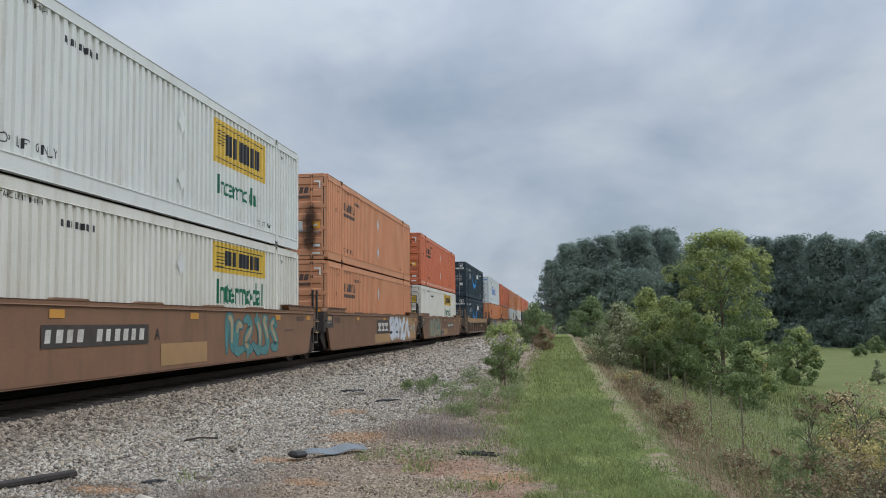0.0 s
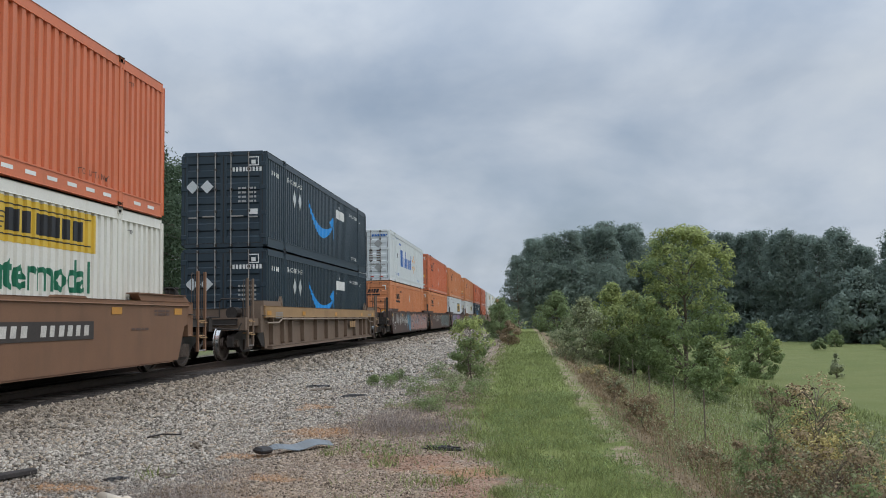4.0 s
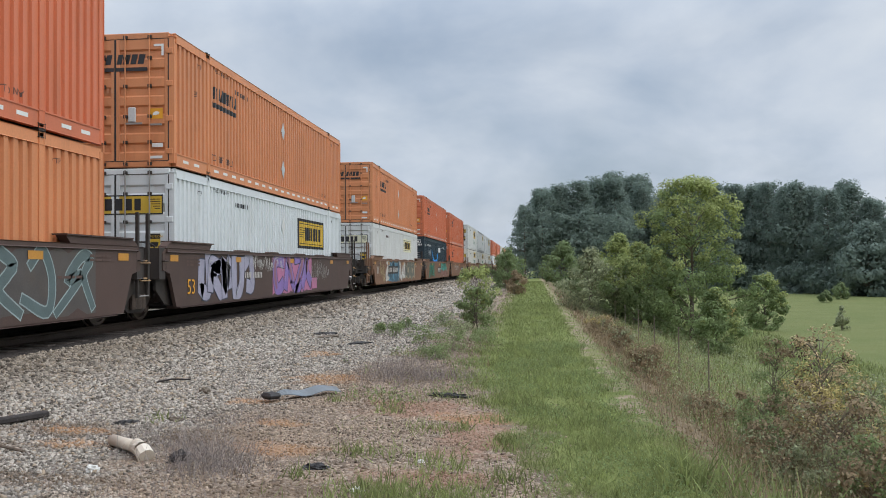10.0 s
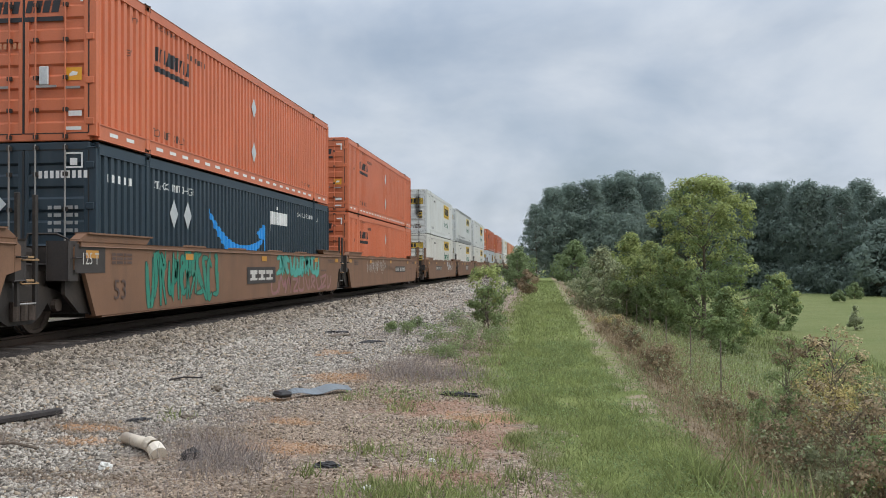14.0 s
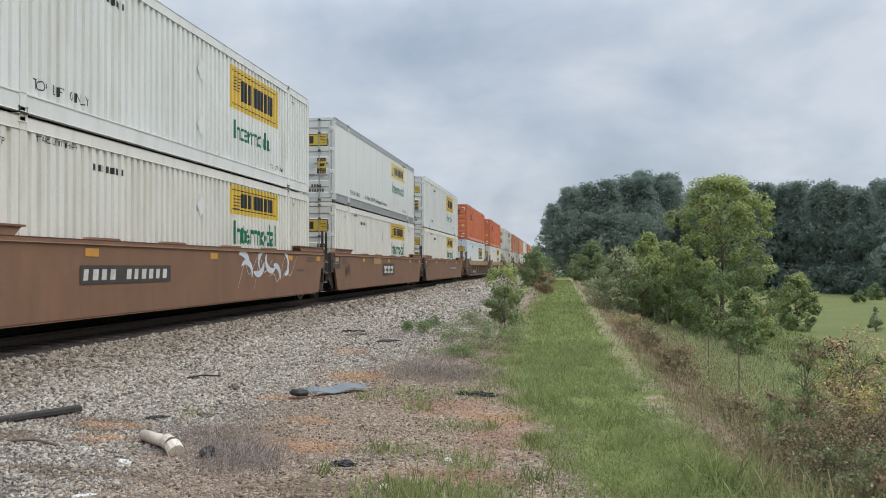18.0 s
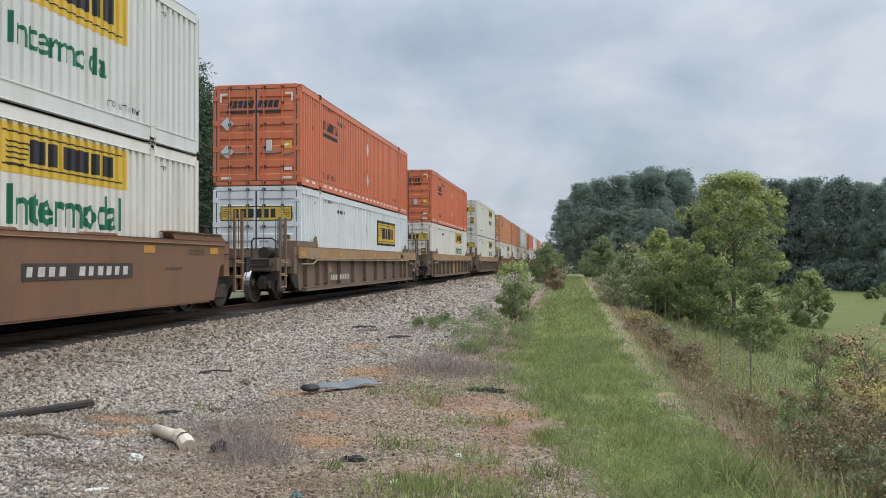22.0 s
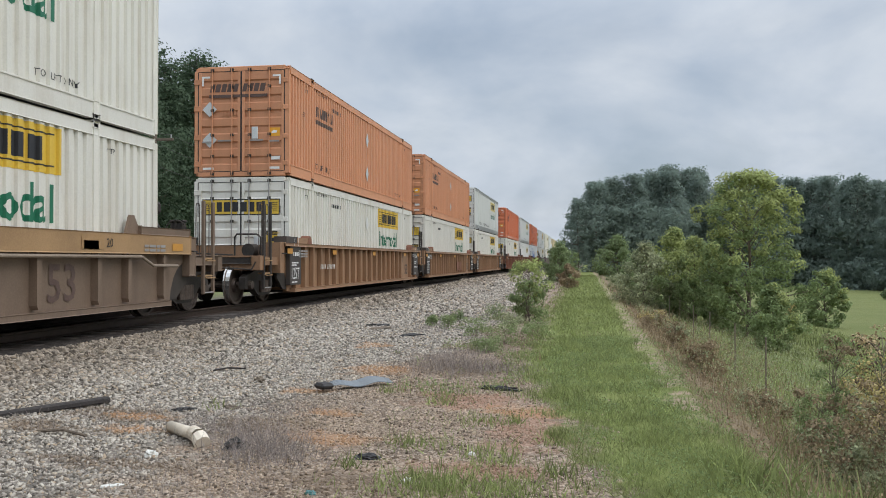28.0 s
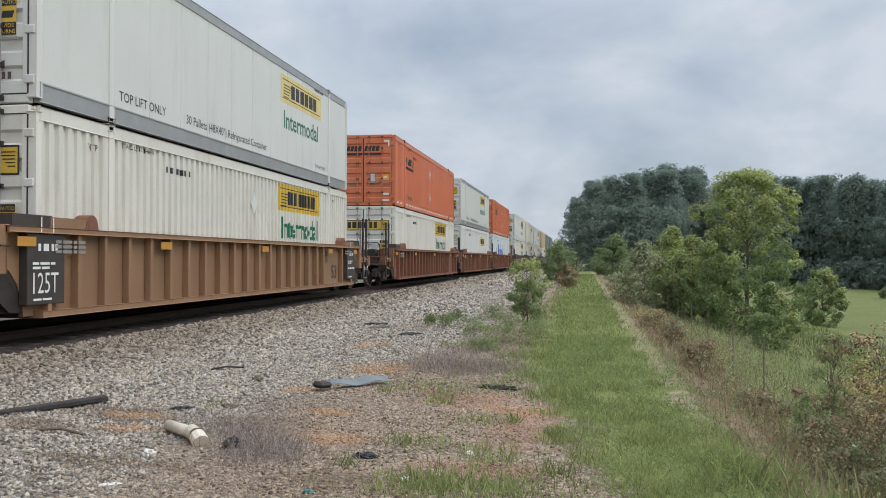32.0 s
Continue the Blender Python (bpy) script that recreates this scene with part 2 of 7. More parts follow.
# ---- mesh tools ----
class Geo:
    """Collects faces; mesh() makes them one mesh."""

    def __init__(self):
        self.v, self.f = [], []

    def add(self, verts, faces):
        n = len(self.v)
        self.v += [tuple(p) for p in verts]
        self.f += [tuple(n + i for i in q) for q in faces]
        return self

    def box(self, x0, x1, y0, y1, z0, z1, c=0.0):
        """A box, with its edges chamfered by c."""
        if not c:
            p = [(x, y, z) for x in (x0, x1) for y in (y0, y1) for z in (z0, z1)]
            return self.add(p, [(0, 1, 3, 2), (4, 6, 7, 5), (0, 4, 5, 1), (2, 3, 7, 6), (0, 2, 6, 4), (1, 5, 7, 3)])
        lo, hi = (x0, y0, z0), (x1, y1, z1)
        bm = bmesh.new()
        bmesh.ops.create_cube(bm, size=1)
        for q in bm.verts:
            q.co = [lo[i] if q.co[i] < 0 else hi[i] for i in range(3)]
        bmesh.ops.bevel(bm, geom=bm.edges[:], offset=c, segments=1, affect="EDGES", profile=0.5)
        bm.verts.index_update()
        self.add([q.co[:] for q in bm.verts], [[q.index for q in g.verts] for g in bm.faces])
        bm.free()
        return self

    def tube(self, a, b, r, n=8, r2=None, caps=True):
        a, b = Vector(a), Vector(b)
        q = (b - a).to_track_quat("Z", "Y")
        r2 = r if r2 is None else r2
        ring = [Vector((math.cos(2 * math.pi * i / n), math.sin(2 * math.pi * i / n), 0)) for i in range(n)]
        p = [a + q @ (u * r) for u in ring] + [b + q @ (u * r2) for u in ring]
        faces = [(i, (i + 1) % n, n + (i + 1) % n, n + i) for i in range(n)]
        if caps:
            faces += [tuple(range(n - 1, -1, -1)), tuple(range(n, 2 * n))]
        return self.add(p, faces)

    def pipe(self, points, r, n=6):
        for a, b in zip(points, points[1:]):
            self.tube(a, b, r, n)
        return self

    def limb(self, points, radii, n=7):
        """One continuous tapered tube along points."""
        pts = [Vector(p) for p in points]
        p = []
        for i, (c, r) in enumerate(zip(pts, radii)):
            way = pts[min(i + 1, len(pts) - 1)] - pts[max(i - 1, 0)]
            q = way.to_track_quat("Z", "Y")
            p += [c + q @ Vector((r * math.cos(2 * math.pi * k / n), r * math.sin(2 * math.pi * k / n), 0)) for k in range(n)]
        f = [(j * n + k, j * n + (k + 1) % n, (j + 1) * n + (k + 1) % n, (j + 1) * n + k) for j in range(len(pts) - 1) for k in range(n)]
        return self.add(p, f + [tuple(range(n - 1, -1, -1)), tuple(range(len(p) - n, len(p)))])

    def prism_x(self, poly, x0, x1):
        """A polygon of (y, z) drawn out along x."""
        n = len(poly)
        p = [(x0, y, z) for y, z in poly] + [(x1, y, z) for y, z in poly]
        return self.add(p, [tuple(range(n - 1, -1, -1)), tuple(range(n, 2 * n))] + [(i, (i + 1) % n, n + (i + 1) % n, n + i) for i in range(n)])

    def mesh(self, name, mat, smooth=False):
        me = bpy.data.meshes.new(name)
        me.from_pydata(self.v, [], self.f)
        me.materials.append(mat)
        bm = bmesh.new()
        bm.from_mesh(me)
        bmesh.ops.recalc_face_normals(bm, faces=bm.faces[:])
        bm.to_mesh(me)
        bm.free()
        if smooth:
            me.polygons.foreach_set("use_smooth", [True] * len(me.polygons))
        return me


JOINED = {"lettering", "sign_shape", "number_strip", "data_panel", "sign_mark", "graffiti", "graffiti_outline", "corner_tape", "warning_band", "spring_nest", "lock_rod", "door_gasket", "ladder_tread"}


def part(name, geo, mat, parent, label="", at=None, smooth=False):
    """Links geometry as one mesh object under a thing or a part."""
    me = geo if isinstance(geo, bpy.types.Mesh) else geo.mesh(name, mat, smooth)
    ob = new(name, me)
    ob.parent = parent
    if at is not None:
        ob.matrix_basis = at
    if label:
        ob["label"] = label
    if name in JOINED:
        ob["kind"] = "stuff"
    return ob


def second_tone(me, mat, chosen):
    """Gives the chosen faces of a mesh a second material."""
    me.materials.append(mat)
    for f in me.polygons:
        if chosen(f):
            f.material_index = 1
    return me


def thing(name, label, category, group="", kind="", at=None):
    ob = new(name)
    ob.empty_display_size = 0.3
    if at is not None:
        ob.matrix_basis = at
    return tagged(ob, label, category, group, kind)


LETTERS = {}


def lettering(text, height, shear=0.0, squeeze=1.0, bold=0.0):
    """The flat outline of a text as (verts in 2D, faces): its height is that of capitals, its start at the origin."""
    key = (text, shear, squeeze, bold)
    if key not in LETTERS:
        cu = bpy.data.curves.new("text", "FONT")
        cu.body, cu.size, cu.shear, cu.resolution_u = text, 1.0, shear, 2
        cu.offset = bold
        ob = new("text", cu)
        bpy.context.view_layer.update()
        me = ob.to_mesh()
        LETTERS[key] = ([(p.co.x * squeeze, p.co.y) for p in me.vertices], [tuple(q.vertices) for q in me.polygons])
        ob.to_mesh_clear()
        bpy.data.objects.remove(ob)
        bpy.data.curves.remove(cu)
    vs, fs = LETTERS[key]
    s = height / 0.73
    return [(x * s, y * s) for x, y in vs], fs


def moved(shape, dx, dy):
    return [(x + dx, y + dy) for x, y in shape[0]], shape[1]


def joined(*shapes):
    vs, fs = [], []
    for v, f in shapes:
        n = len(vs)
        vs += v
        fs += [tuple(n + i for i in q) for q in f]
    return vs, fs


def rect(x0, x1, y0, y1, lean=0.0):
    h = (y1 - y0) * lean
    return [(x0, y0), (x1, y0), (x1 + h, y1), (x0 + h, y1)], [(0, 1, 2, 3)]


def poly(points):
    return list(points), [tuple(range(len(points)))]


def bars(x, y, h, widths, gap=0.25, lean=0.0):
    """A row of plain bars, the size of a word's letters."""
    out, u = [], x
    for w in widths:
        out.append(rect(u, u + w * h, y, y + h, lean))
        u += (w + gap) * h
    return joined(*out)


def blocks(x, y, h, count, width=0.62, gap=0.13, lean=0.0):
    """A word's worth of plain solid bars."""
    return bars(x, y, h, [width * (0.86, 1.05, 1.0, 1.08, 0.94)[i % 5] for i in range(count)], gap, lean)


def frame_of(x0, x1, y0, y1, w):
    return joined(rect(x0, x1, y0, y0 + w), rect(x0, x1, y1 - w, y1), rect(x0, x0 + w, y0 + w, y1 - w), rect(x1 - w, x1, y0 + w, y1 - w))


def swarm(name, verts, faces, mats, mat, normals=None):
    """One mesh of many copies of a small form (verts N x 3, faces of equal length), at 3 x 4 placements mats (M x 3 x 4); normals (M x 3) round the shading."""
    v = np.asarray(verts, float)
    f = np.asarray(faces, int)
    m = np.asarray(mats, float)
    n, k = len(v), f.shape[1]
    if v.ndim == 2:
        out = np.einsum("mij,nj->mni", m[:, :, :3], v) + m[:, None, :, 3]
    loops = (f[None] + (np.arange(len(m)) * n)[:, None, None]).reshape(-1)
    me = bpy.data.meshes.new(name)
    me.vertices.add(len(m) * n)
    me.vertices.foreach_set("co", out.reshape(-1))
    me.loops.add(len(loops))
    me.loops.foreach_set("vertex_index", loops)
    me.polygons.add(len(loops) // k)
    me.polygons.foreach_set("loop_start", np.arange(0, len(loops), k))
    me.update(calc_edges=True)
    me.validate()
    me.materials.append(mat)
    if normals is not None:
        me.polygons.foreach_set("use_smooth", [True] * len(me.polygons))
        me.normals_split_custom_set_from_vertices(np.repeat(normals, n, axis=0))
    return me


def spots(rng, pos, size, squash=(1, 1, 1), upright=0.0):
    """Random placements (M x 3 x 4) at pos with the given sizes; upright 1 keeps them standing."""
    n = len(pos)
    q = rng.normal(size=(n, 4))
    if upright:
        a = rng.uniform(0, 2 * np.pi, n)
        lean = rng.normal(size=(n, 2)) * (1 - upright)
        q = np.stack([np.cos(a / 2), lean[:, 0] * 0.5, lean[:, 1] * 0.5, np.sin(a / 2)], 1)
    q /= np.linalg.norm(q, axis=1)[:, None]
    w, x, y, z = q.T
    r = np.stack([np.stack([1 - 2 * (y * y + z * z), 2 * (x * y - z * w), 2 * (x * z + y * w)], 1),
                  np.stack([2 * (x * y + z * w), 1 - 2 * (x * x + z * z), 2 * (y * z - x * w)], 1),
                  np.stack([2 * (x * z - y * w), 2 * (y * z + x * w), 1 - 2 * (x * x + y * y)], 1)], 1)
    s = np.asarray(size)
    if s.ndim == 1:
        s = s[:, None] * np.asarray(squash)
    m = np.zeros((n, 3, 4))
    m[:, :, :3] = r * s[:, None, :]
    m[:, :, 3] = pos
    return m

# ---- the ground ----
PROFILE = [(-9000, -3.0), (-60, -1.6), (-16, -1.1), (-12.6, -0.75), (-11.0, -0.26), (-10.3, -0.16), (-7.42, -0.16), (-7.0, -0.22), (-6.2, -0.40),
           (-5.2, -0.52), (-3.8, -0.57), (1.2, -0.58), (1.6, -0.72), (2.1, -0.95), (3.0, -1.2), (5.0, -1.7), (8.0, -2.1), (14.0, -2.45), (60.0, -2.6), (9000, -3.0)]
PX, PZ = [p[0] for p in PROFILE], [p[1] for p in PROFILE]


def ground_z(x, y):
    z = float(np.interp(x, PX, PZ))
    k = 0.03 if -6.6 < x < 2 else 0.0 if -11.0 < x <= -6.6 else 0.08
    return z + k * noise.noise((x * 0.55, y * 0.4, 3.1)) + k * 0.4 * noise.noise((x * 2.3, y * 2.0, 7.7))


def grass_edge(y):
    """Where the mown strip begins, towards the track."""
    return float(np.interp(y, [5, 8, 11, 14, 25, 60], [0.25, -0.2, -0.65, -1.0, -1.25, -1.5]))


def spaced(lo, hi, step, far, growth=1.28):
    """Even steps between lo and hi, and growing ones out to far."""
    mid = list(np.arange(lo, hi + step / 2, step))
    out, s, v = [], step, hi
    while v < far:
        s *= growth
        v += s
        out.append(v)
    left, s, v = [], step, lo
    while v > -far:
        s *= growth
        v -= s
        left.append(v)
    return left[::-1] + mid + out


class Nodes:
    """Short names for the nodes of one material."""

    def __init__(self, name):
        self.m = bpy.data.materials.new(name)
        self.m.use_nodes = True
        self.t = self.m.node_tree
        self.b = self.t.nodes["Principled BSDF"]

    def put(self, socket, value):
        if isinstance(value, bpy.types.NodeSocket):
            self.t.links.new(value, socket)
        else:
            socket.default_value = value

    def math(self, op, a, b=0.0, c=0.0, clamp=False):
        n = self.t.nodes.new("ShaderNodeMath")
        n.operation, n.use_clamp = op, clamp
        for i, v in enumerate((a, b, c)):
            self.put(n.inputs[i], v)
        return n.outputs[0]

    def noise(self, vec, scale, detail=4.0, rough=0.55):
        n = self.t.nodes.new("ShaderNodeTexNoise")
        n.inputs["Scale"].default_value, n.inputs["Detail"].default_value, n.inputs["Roughness"].default_value = scale, detail, rough
        self.t.links.new(vec, n.inputs["Vector"])
        return n.outputs["Fac"]

    def cells(self, vec, scale, what="Color"):
        n = self.t.nodes.new("ShaderNodeTexVoronoi")
        n.inputs["Scale"].default_value = scale
        self.t.links.new(vec, n.inputs["Vector"])
        return n.outputs[what]

    def ramp(self, v, a, b, lo=0.0, hi=1.0):
        n = self.t.nodes.new("ShaderNodeMapRange")
        n.interpolation_type = "SMOOTHSTEP"
        for i, x in enumerate((v, a, b, lo, hi)):
            self.put(n.inputs[i], x)
        return n.outputs[0]

    def mix(self, f, a, b, kind="MIX"):
        n = self.t.nodes.new("ShaderNodeMix")
        n.data_type, n.blend_type = "RGBA", kind
        self.put(n.inputs[0], f)
        for i, v in ((6, a), (7, b)):
            self.put(n.inputs[i], (*v, 1) if isinstance(v, tuple) else v)
        return n.outputs[2]


# stained ground: rust-orange gravel, brown litter, red clay (centre x, y, half widths)
RUSTY = [(-2.7, 8.85, 0.4, 0.3), (-2.25, 7.55, 0.5, 0.35), (-3.0, 12.4, 0.6, 0.6), (-3.94, 15.9, 0.35, 0.6), (-0.6, 9.35, 0.6, 0.5), (-3.4, 10.3, 0.4, 0.3), (-4.15, 7.6, 0.5, 0.18), (-4.35, 8.15, 0.45, 0.16)]
LITTERED = [(-3.6, 6.35, 0.9, 0.25), (-1.75, 6.1, 0.7, 0.4), (-1.7, 12.9, 0.9, 1.2), (-3.2, 8.0, 0.6, 0.5), (-4.6, 8.2, 1.0, 0.4), (-5.0, 7.4, 0.6, 0.3), (-1.2, 17.0, 1.2, 3.0)]
CLAY = [(-0.55, 8.4, 0.5, 1.2), (-0.85, 6.6, 0.6, 0.4), (-1.3, 9.9, 0.8, 0.7)]


def stains(k, co, fine, patches):
    """How far the ground at co lies in one of the ragged patches."""
    best = -1.0
    for cx, cy, rx, ry in patches:
        m = k.t.nodes.new("ShaderNodeMapping")
        m.inputs["Location"].default_value = (-cx / rx, -cy / ry, 0)
        m.inputs["Scale"].default_value = (1 / rx, 1 / ry, 0)
        k.put(m.inputs["Vector"], co)
        n = k.t.nodes.new("ShaderNodeVectorMath")
        n.operation = "LENGTH"
        k.put(n.inputs[0], m.outputs[0])
        best = k.math("MAXIMUM", best, k.math("SUBTRACT", 1.0, n.outputs["Value"]))
    return k.ramp(k.math("ADD", best, k.math("MULTIPLY", k.math("SUBTRACT", fine, 0.5), 2.8)), -0.1, 0.6)


def stone_colours(k, co, value, fine):
    """Crushed stone in grey and buff, rusty or brown where the ground is stained."""
    c = k.mix(value, (0.10, 0.088, 0.076), (0.60, 0.555, 0.49))
    sp = k.t.nodes.new("ShaderNodeSeparateXYZ")
    k.put(sp.inputs[0], co)
    away = k.math("ADD", k.math("SUBTRACT", sp.outputs[0], k.ramp(sp.outputs[1], 10.0, 17.0, -3.4, -2.3)), k.math("MULTIPLY", k.math("SUBTRACT", fine, 0.5), 3.0))
    c = k.mix(k.ramp(away, -0.4, 0.9, 0.0, 0.76), c, k.mix(value, (0.11, 0.078, 0.056), (0.60, 0.465, 0.345)))
    c = k.mix(k.ramp(k.math("FRACT", k.math("MULTIPLY", value, 7.31)), 0.8, 0.95, 0.0, 0.8), c, (0.43, 0.34, 0.24))
    # brown brake dust on the stones beside the rails
    dusty = k.ramp(k.math("ADD", sp.outputs[0], k.math("MULTIPLY", k.math("SUBTRACT", fine, 0.5), 1.6)), -5.5, -7.0, 0.0, 0.72)
    c = k.mix(dusty, c, k.mix(value, (0.07, 0.055, 0.042), (0.36, 0.295, 0.225)))
    # not every stone takes the stain
    some = k.ramp(k.math("FRACT", k.math("MULTIPLY", value, 13.7)), 0.2, 0.45, 0.25, 1.0)
    c = k.mix(k.math("MULTIPLY", k.math("MULTIPLY", stains(k, co, fine, LITTERED), 0.7), some), c, (0.20, 0.145, 0.10))
    c = k.mix(k.math("MULTIPLY", k.math("MULTIPLY", stains(k, co, fine, CLAY), 0.7), some), c, (0.40, 0.235, 0.165))
    c = k.mix(k.math("MULTIPLY", k.math("MULTIPLY", stains(k, co, fine, RUSTY), 0.62), some), c, (0.50, 0.27, 0.125))
    return c


def ground_material():
    k = Nodes("trackside_ground")
    co = k.t.nodes.new("ShaderNodeTexCoord").outputs["Object"]
    sp = k.t.nodes.new("ShaderNodeSeparateXYZ")
    k.t.links.new(co, sp.inputs[0])
    x, y = sp.outputs[0], sp.outputs[1]
    broad, medium, fine, grain = k.noise(co, 0.35, 5), k.noise(co, 1.3, 5), k.noise(co, 7.0, 5), k.noise(co, 45.0, 3)
    ragged = k.noise(co, 3.0, 6, 0.65)
    wob = k.math("ADD", k.math("MULTIPLY", k.math("SUBTRACT", medium, 0.5), 1.6), k.math("MULTIPLY", k.math("SUBTRACT", fine, 0.5), 0.8))
    # crushed stone: each piece its own tone
    cell = k.cells(co, 24.0)
    tone = k.t.nodes.new("ShaderNodeSeparateColor")
    k.t.links.new(cell, tone.inputs[0])
    stone = stone_colours(k, co, tone.outputs[0], ragged)
    # tan dirt and grit, red clay and rust where it is stained
    dirt = k.mix(k.ramp(medium, 0.35, 0.65), (0.20, 0.15, 0.11), (0.31, 0.22, 0.15))
    dirt = k.mix(k.ramp(fine, 0.5, 0.75, 0.0, 0.65), dirt, (0.19, 0.155, 0.125))
    grit = k.t.nodes.new("ShaderNodeSeparateColor")
    k.t.links.new(k.cells(co, 62.0), grit.inputs[0])
    dirt = k.mix(k.ramp(grit.outputs[0], 0.66, 0.8, 0.0, 0.8), dirt, (0.50, 0.43, 0.35))
    dirt = k.mix(k.ramp(grit.outputs[1], 0.72, 0.86, 0.0, 0.75), dirt, (0.085, 0.062, 0.048))
    dirt = k.mix(k.math("MULTIPLY", stains(k, co, ragged, LITTERED), 0.6), dirt, (0.17, 0.125, 0.09))
    dirt = k.mix(k.math("MULTIPLY", stains(k, co, ragged, CLAY), 0.75), dirt, (0.33, 0.20, 0.14))
    dirt = k.mix(k.math("MULTIPLY", stains(k, co, ragged, RUSTY), 0.5), dirt, (0.42, 0.22, 0.105))
    dirt = k.mix(k.math("MULTIPLY", k.ramp(tone.outputs[2], 0.4, 0.6), 0.6), dirt, stone)
    turf = k.mix(k.ramp(medium, 0.3, 0.7), (0.155, 0.19, 0.055), (0.225, 0.255, 0.085))
    turf = k.mix(k.ramp(fine, 0.55, 0.8, 0.0, 0.5), turf, (0.22, 0.2, 0.1))
    bare = k.mix(k.ramp(fine, 0.3, 0.7), (0.30, 0.225, 0.165), (0.40, 0.31, 0.23))
    dry = k.mix(k.ramp(fine, 0.3, 0.7), (0.17, 0.125, 0.08), (0.30, 0.235, 0.15))
    dry = k.mix(k.ramp(medium, 0.5, 0.7), dry, (0.15, 0.155, 0.06))
    rough = k.mix(k.ramp(medium, 0.35, 0.65), (0.165, 0.20, 0.08), (0.22, 0.235, 0.105))
    field = k.mix(k.ramp(broad, 0.3, 0.7), (0.15, 0.182, 0.06), (0.185, 0.205, 0.074))
    field = k.mix(k.ramp(fine, 0.4, 0.8, 0.0, 0.4), field, (0.2, 0.19, 0.09))
    # near-black bed: the shade beneath the train, painted into the ground
    shade_bed = k.mix(k.ramp(fine, 0.35, 0.7), (0.032, 0.027, 0.024), (0.07, 0.058, 0.05))
    # zones across the line of the track
    past = k.ramp(y, 10.0, 17.0)
    limit = k.math("ADD", -3.55, k.math("MULTIPLY", past, 1.2))
    to_dirt = k.ramp(k.math("ADD", k.math("SUBTRACT", x, limit), k.math("MULTIPLY", wob, 1.3)), -0.35, 0.45)
    edge = k.ramp(y, 5.0, 15.0, 0.25, -1.05)
    to_turf = k.ramp(k.math("ADD", k.math("SUBTRACT", x, edge), k.math("MULTIPLY", wob, 0.9)), -0.2, 0.3)
    to_bare = k.math("MULTIPLY", k.ramp(k.math("ADD", x, k.math("MULTIPLY", wob, 0.35)), 0.86, 1.0), k.math("MULTIPLY", k.ramp(k.math("ADD", y, wob), 8.4, 9.8), k.ramp(ragged, 0.42, 0.56)))
    to_dry = k.ramp(k.math("ADD", x, k.math("MULTIPLY", wob, 0.5)), 1.1, 1.45)
    to_rough = k.ramp(k.math("ADD", x, k.math("MULTIPLY", wob, 1.2)), 1.9, 3.0)
    to_field = k.ramp(k.math("ADD", x, k.math("MULTIPLY", wob, 2.0)), 5.5, 10.0)
    beyond = k.ramp(k.math("ADD", x, wob), -20.0, -24.0)
    # mask of that painted shade, along the width of the track
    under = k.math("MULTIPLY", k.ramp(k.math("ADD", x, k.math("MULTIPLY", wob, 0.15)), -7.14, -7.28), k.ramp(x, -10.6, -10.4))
    c = k.mix(to_dirt, k.mix(0.6, stone, (0.10, 0.088, 0.075)), dirt)
    c = k.mix(to_turf, c, turf)
    c = k.mix(to_bare, c, bare)
    c = k.mix(to_dry, c, dry)
    c = k.mix(to_rough, c, rough)
    c = k.mix(to_field, c, field)
    c = k.mix(beyond, c, rough)
    c = k.mix(under, c, shade_bed)
    c = k.mix(0.5, c, k.mix(grain, (0.34, 0.34, 0.34), (1.3, 1.3, 1.3)), "MULTIPLY")
    k.put(k.b.inputs["Base Color"], c)
    k.put(k.b.inputs["Roughness"], 0.92)
    k.put(k.b.inputs["Specular IOR Level"], 0.2)
    far = k.cells(co, 24.0, "Distance")
    hgt = k.math("ADD", k.math("MULTIPLY", k.math("SUBTRACT", 1.0, far), 0.6), grain)
    bp = k.t.nodes.new("ShaderNodeBump")
    bp.inputs["Strength"].default_value, bp.inputs["Distance"].default_value = 0.7, 0.03
    k.put(bp.inputs["Height"], hgt)
    k.put(k.b.inputs["Normal"], bp.outputs[0])
    return k.m


def gravel_material(name, gain):
    """Loose stones, each with its own tone, stained like the ground they lie on."""
    k = Nodes(name)
    co = k.t.nodes.new("ShaderNodeTexCoord").outputs["Object"]
    own = k.t.nodes.new("ShaderNodeNewGeometry").outputs["Random Per Island"]
    grain = k.noise(co, 70.0, 4)
    c = stone_colours(k, co, own, k.noise(co, 3.0, 6, 0.65))
    c = k.mix(1.0, c, k.mix(grain, (0.6 * gain, 0.59 * gain, 0.57 * gain), (1.4 * gain, 1.39 * gain, 1.36 * gain)), "MULTIPLY")
    k.put(k.b.inputs["Base Color"], c)
    k.put(k.b.inputs["Roughness"], 0.88)
    k.put(k.b.inputs["Specular IOR Level"], 0.25)
    bp = k.t.nodes.new("ShaderNodeBump")
    bp.inputs["Strength"].default_value, bp.inputs["Distance"].default_value = 0.4, 0.006
    k.put(bp.inputs["Height"], grain)
    k.put(k.b.inputs["Normal"], bp.outputs[0])
    return k.m


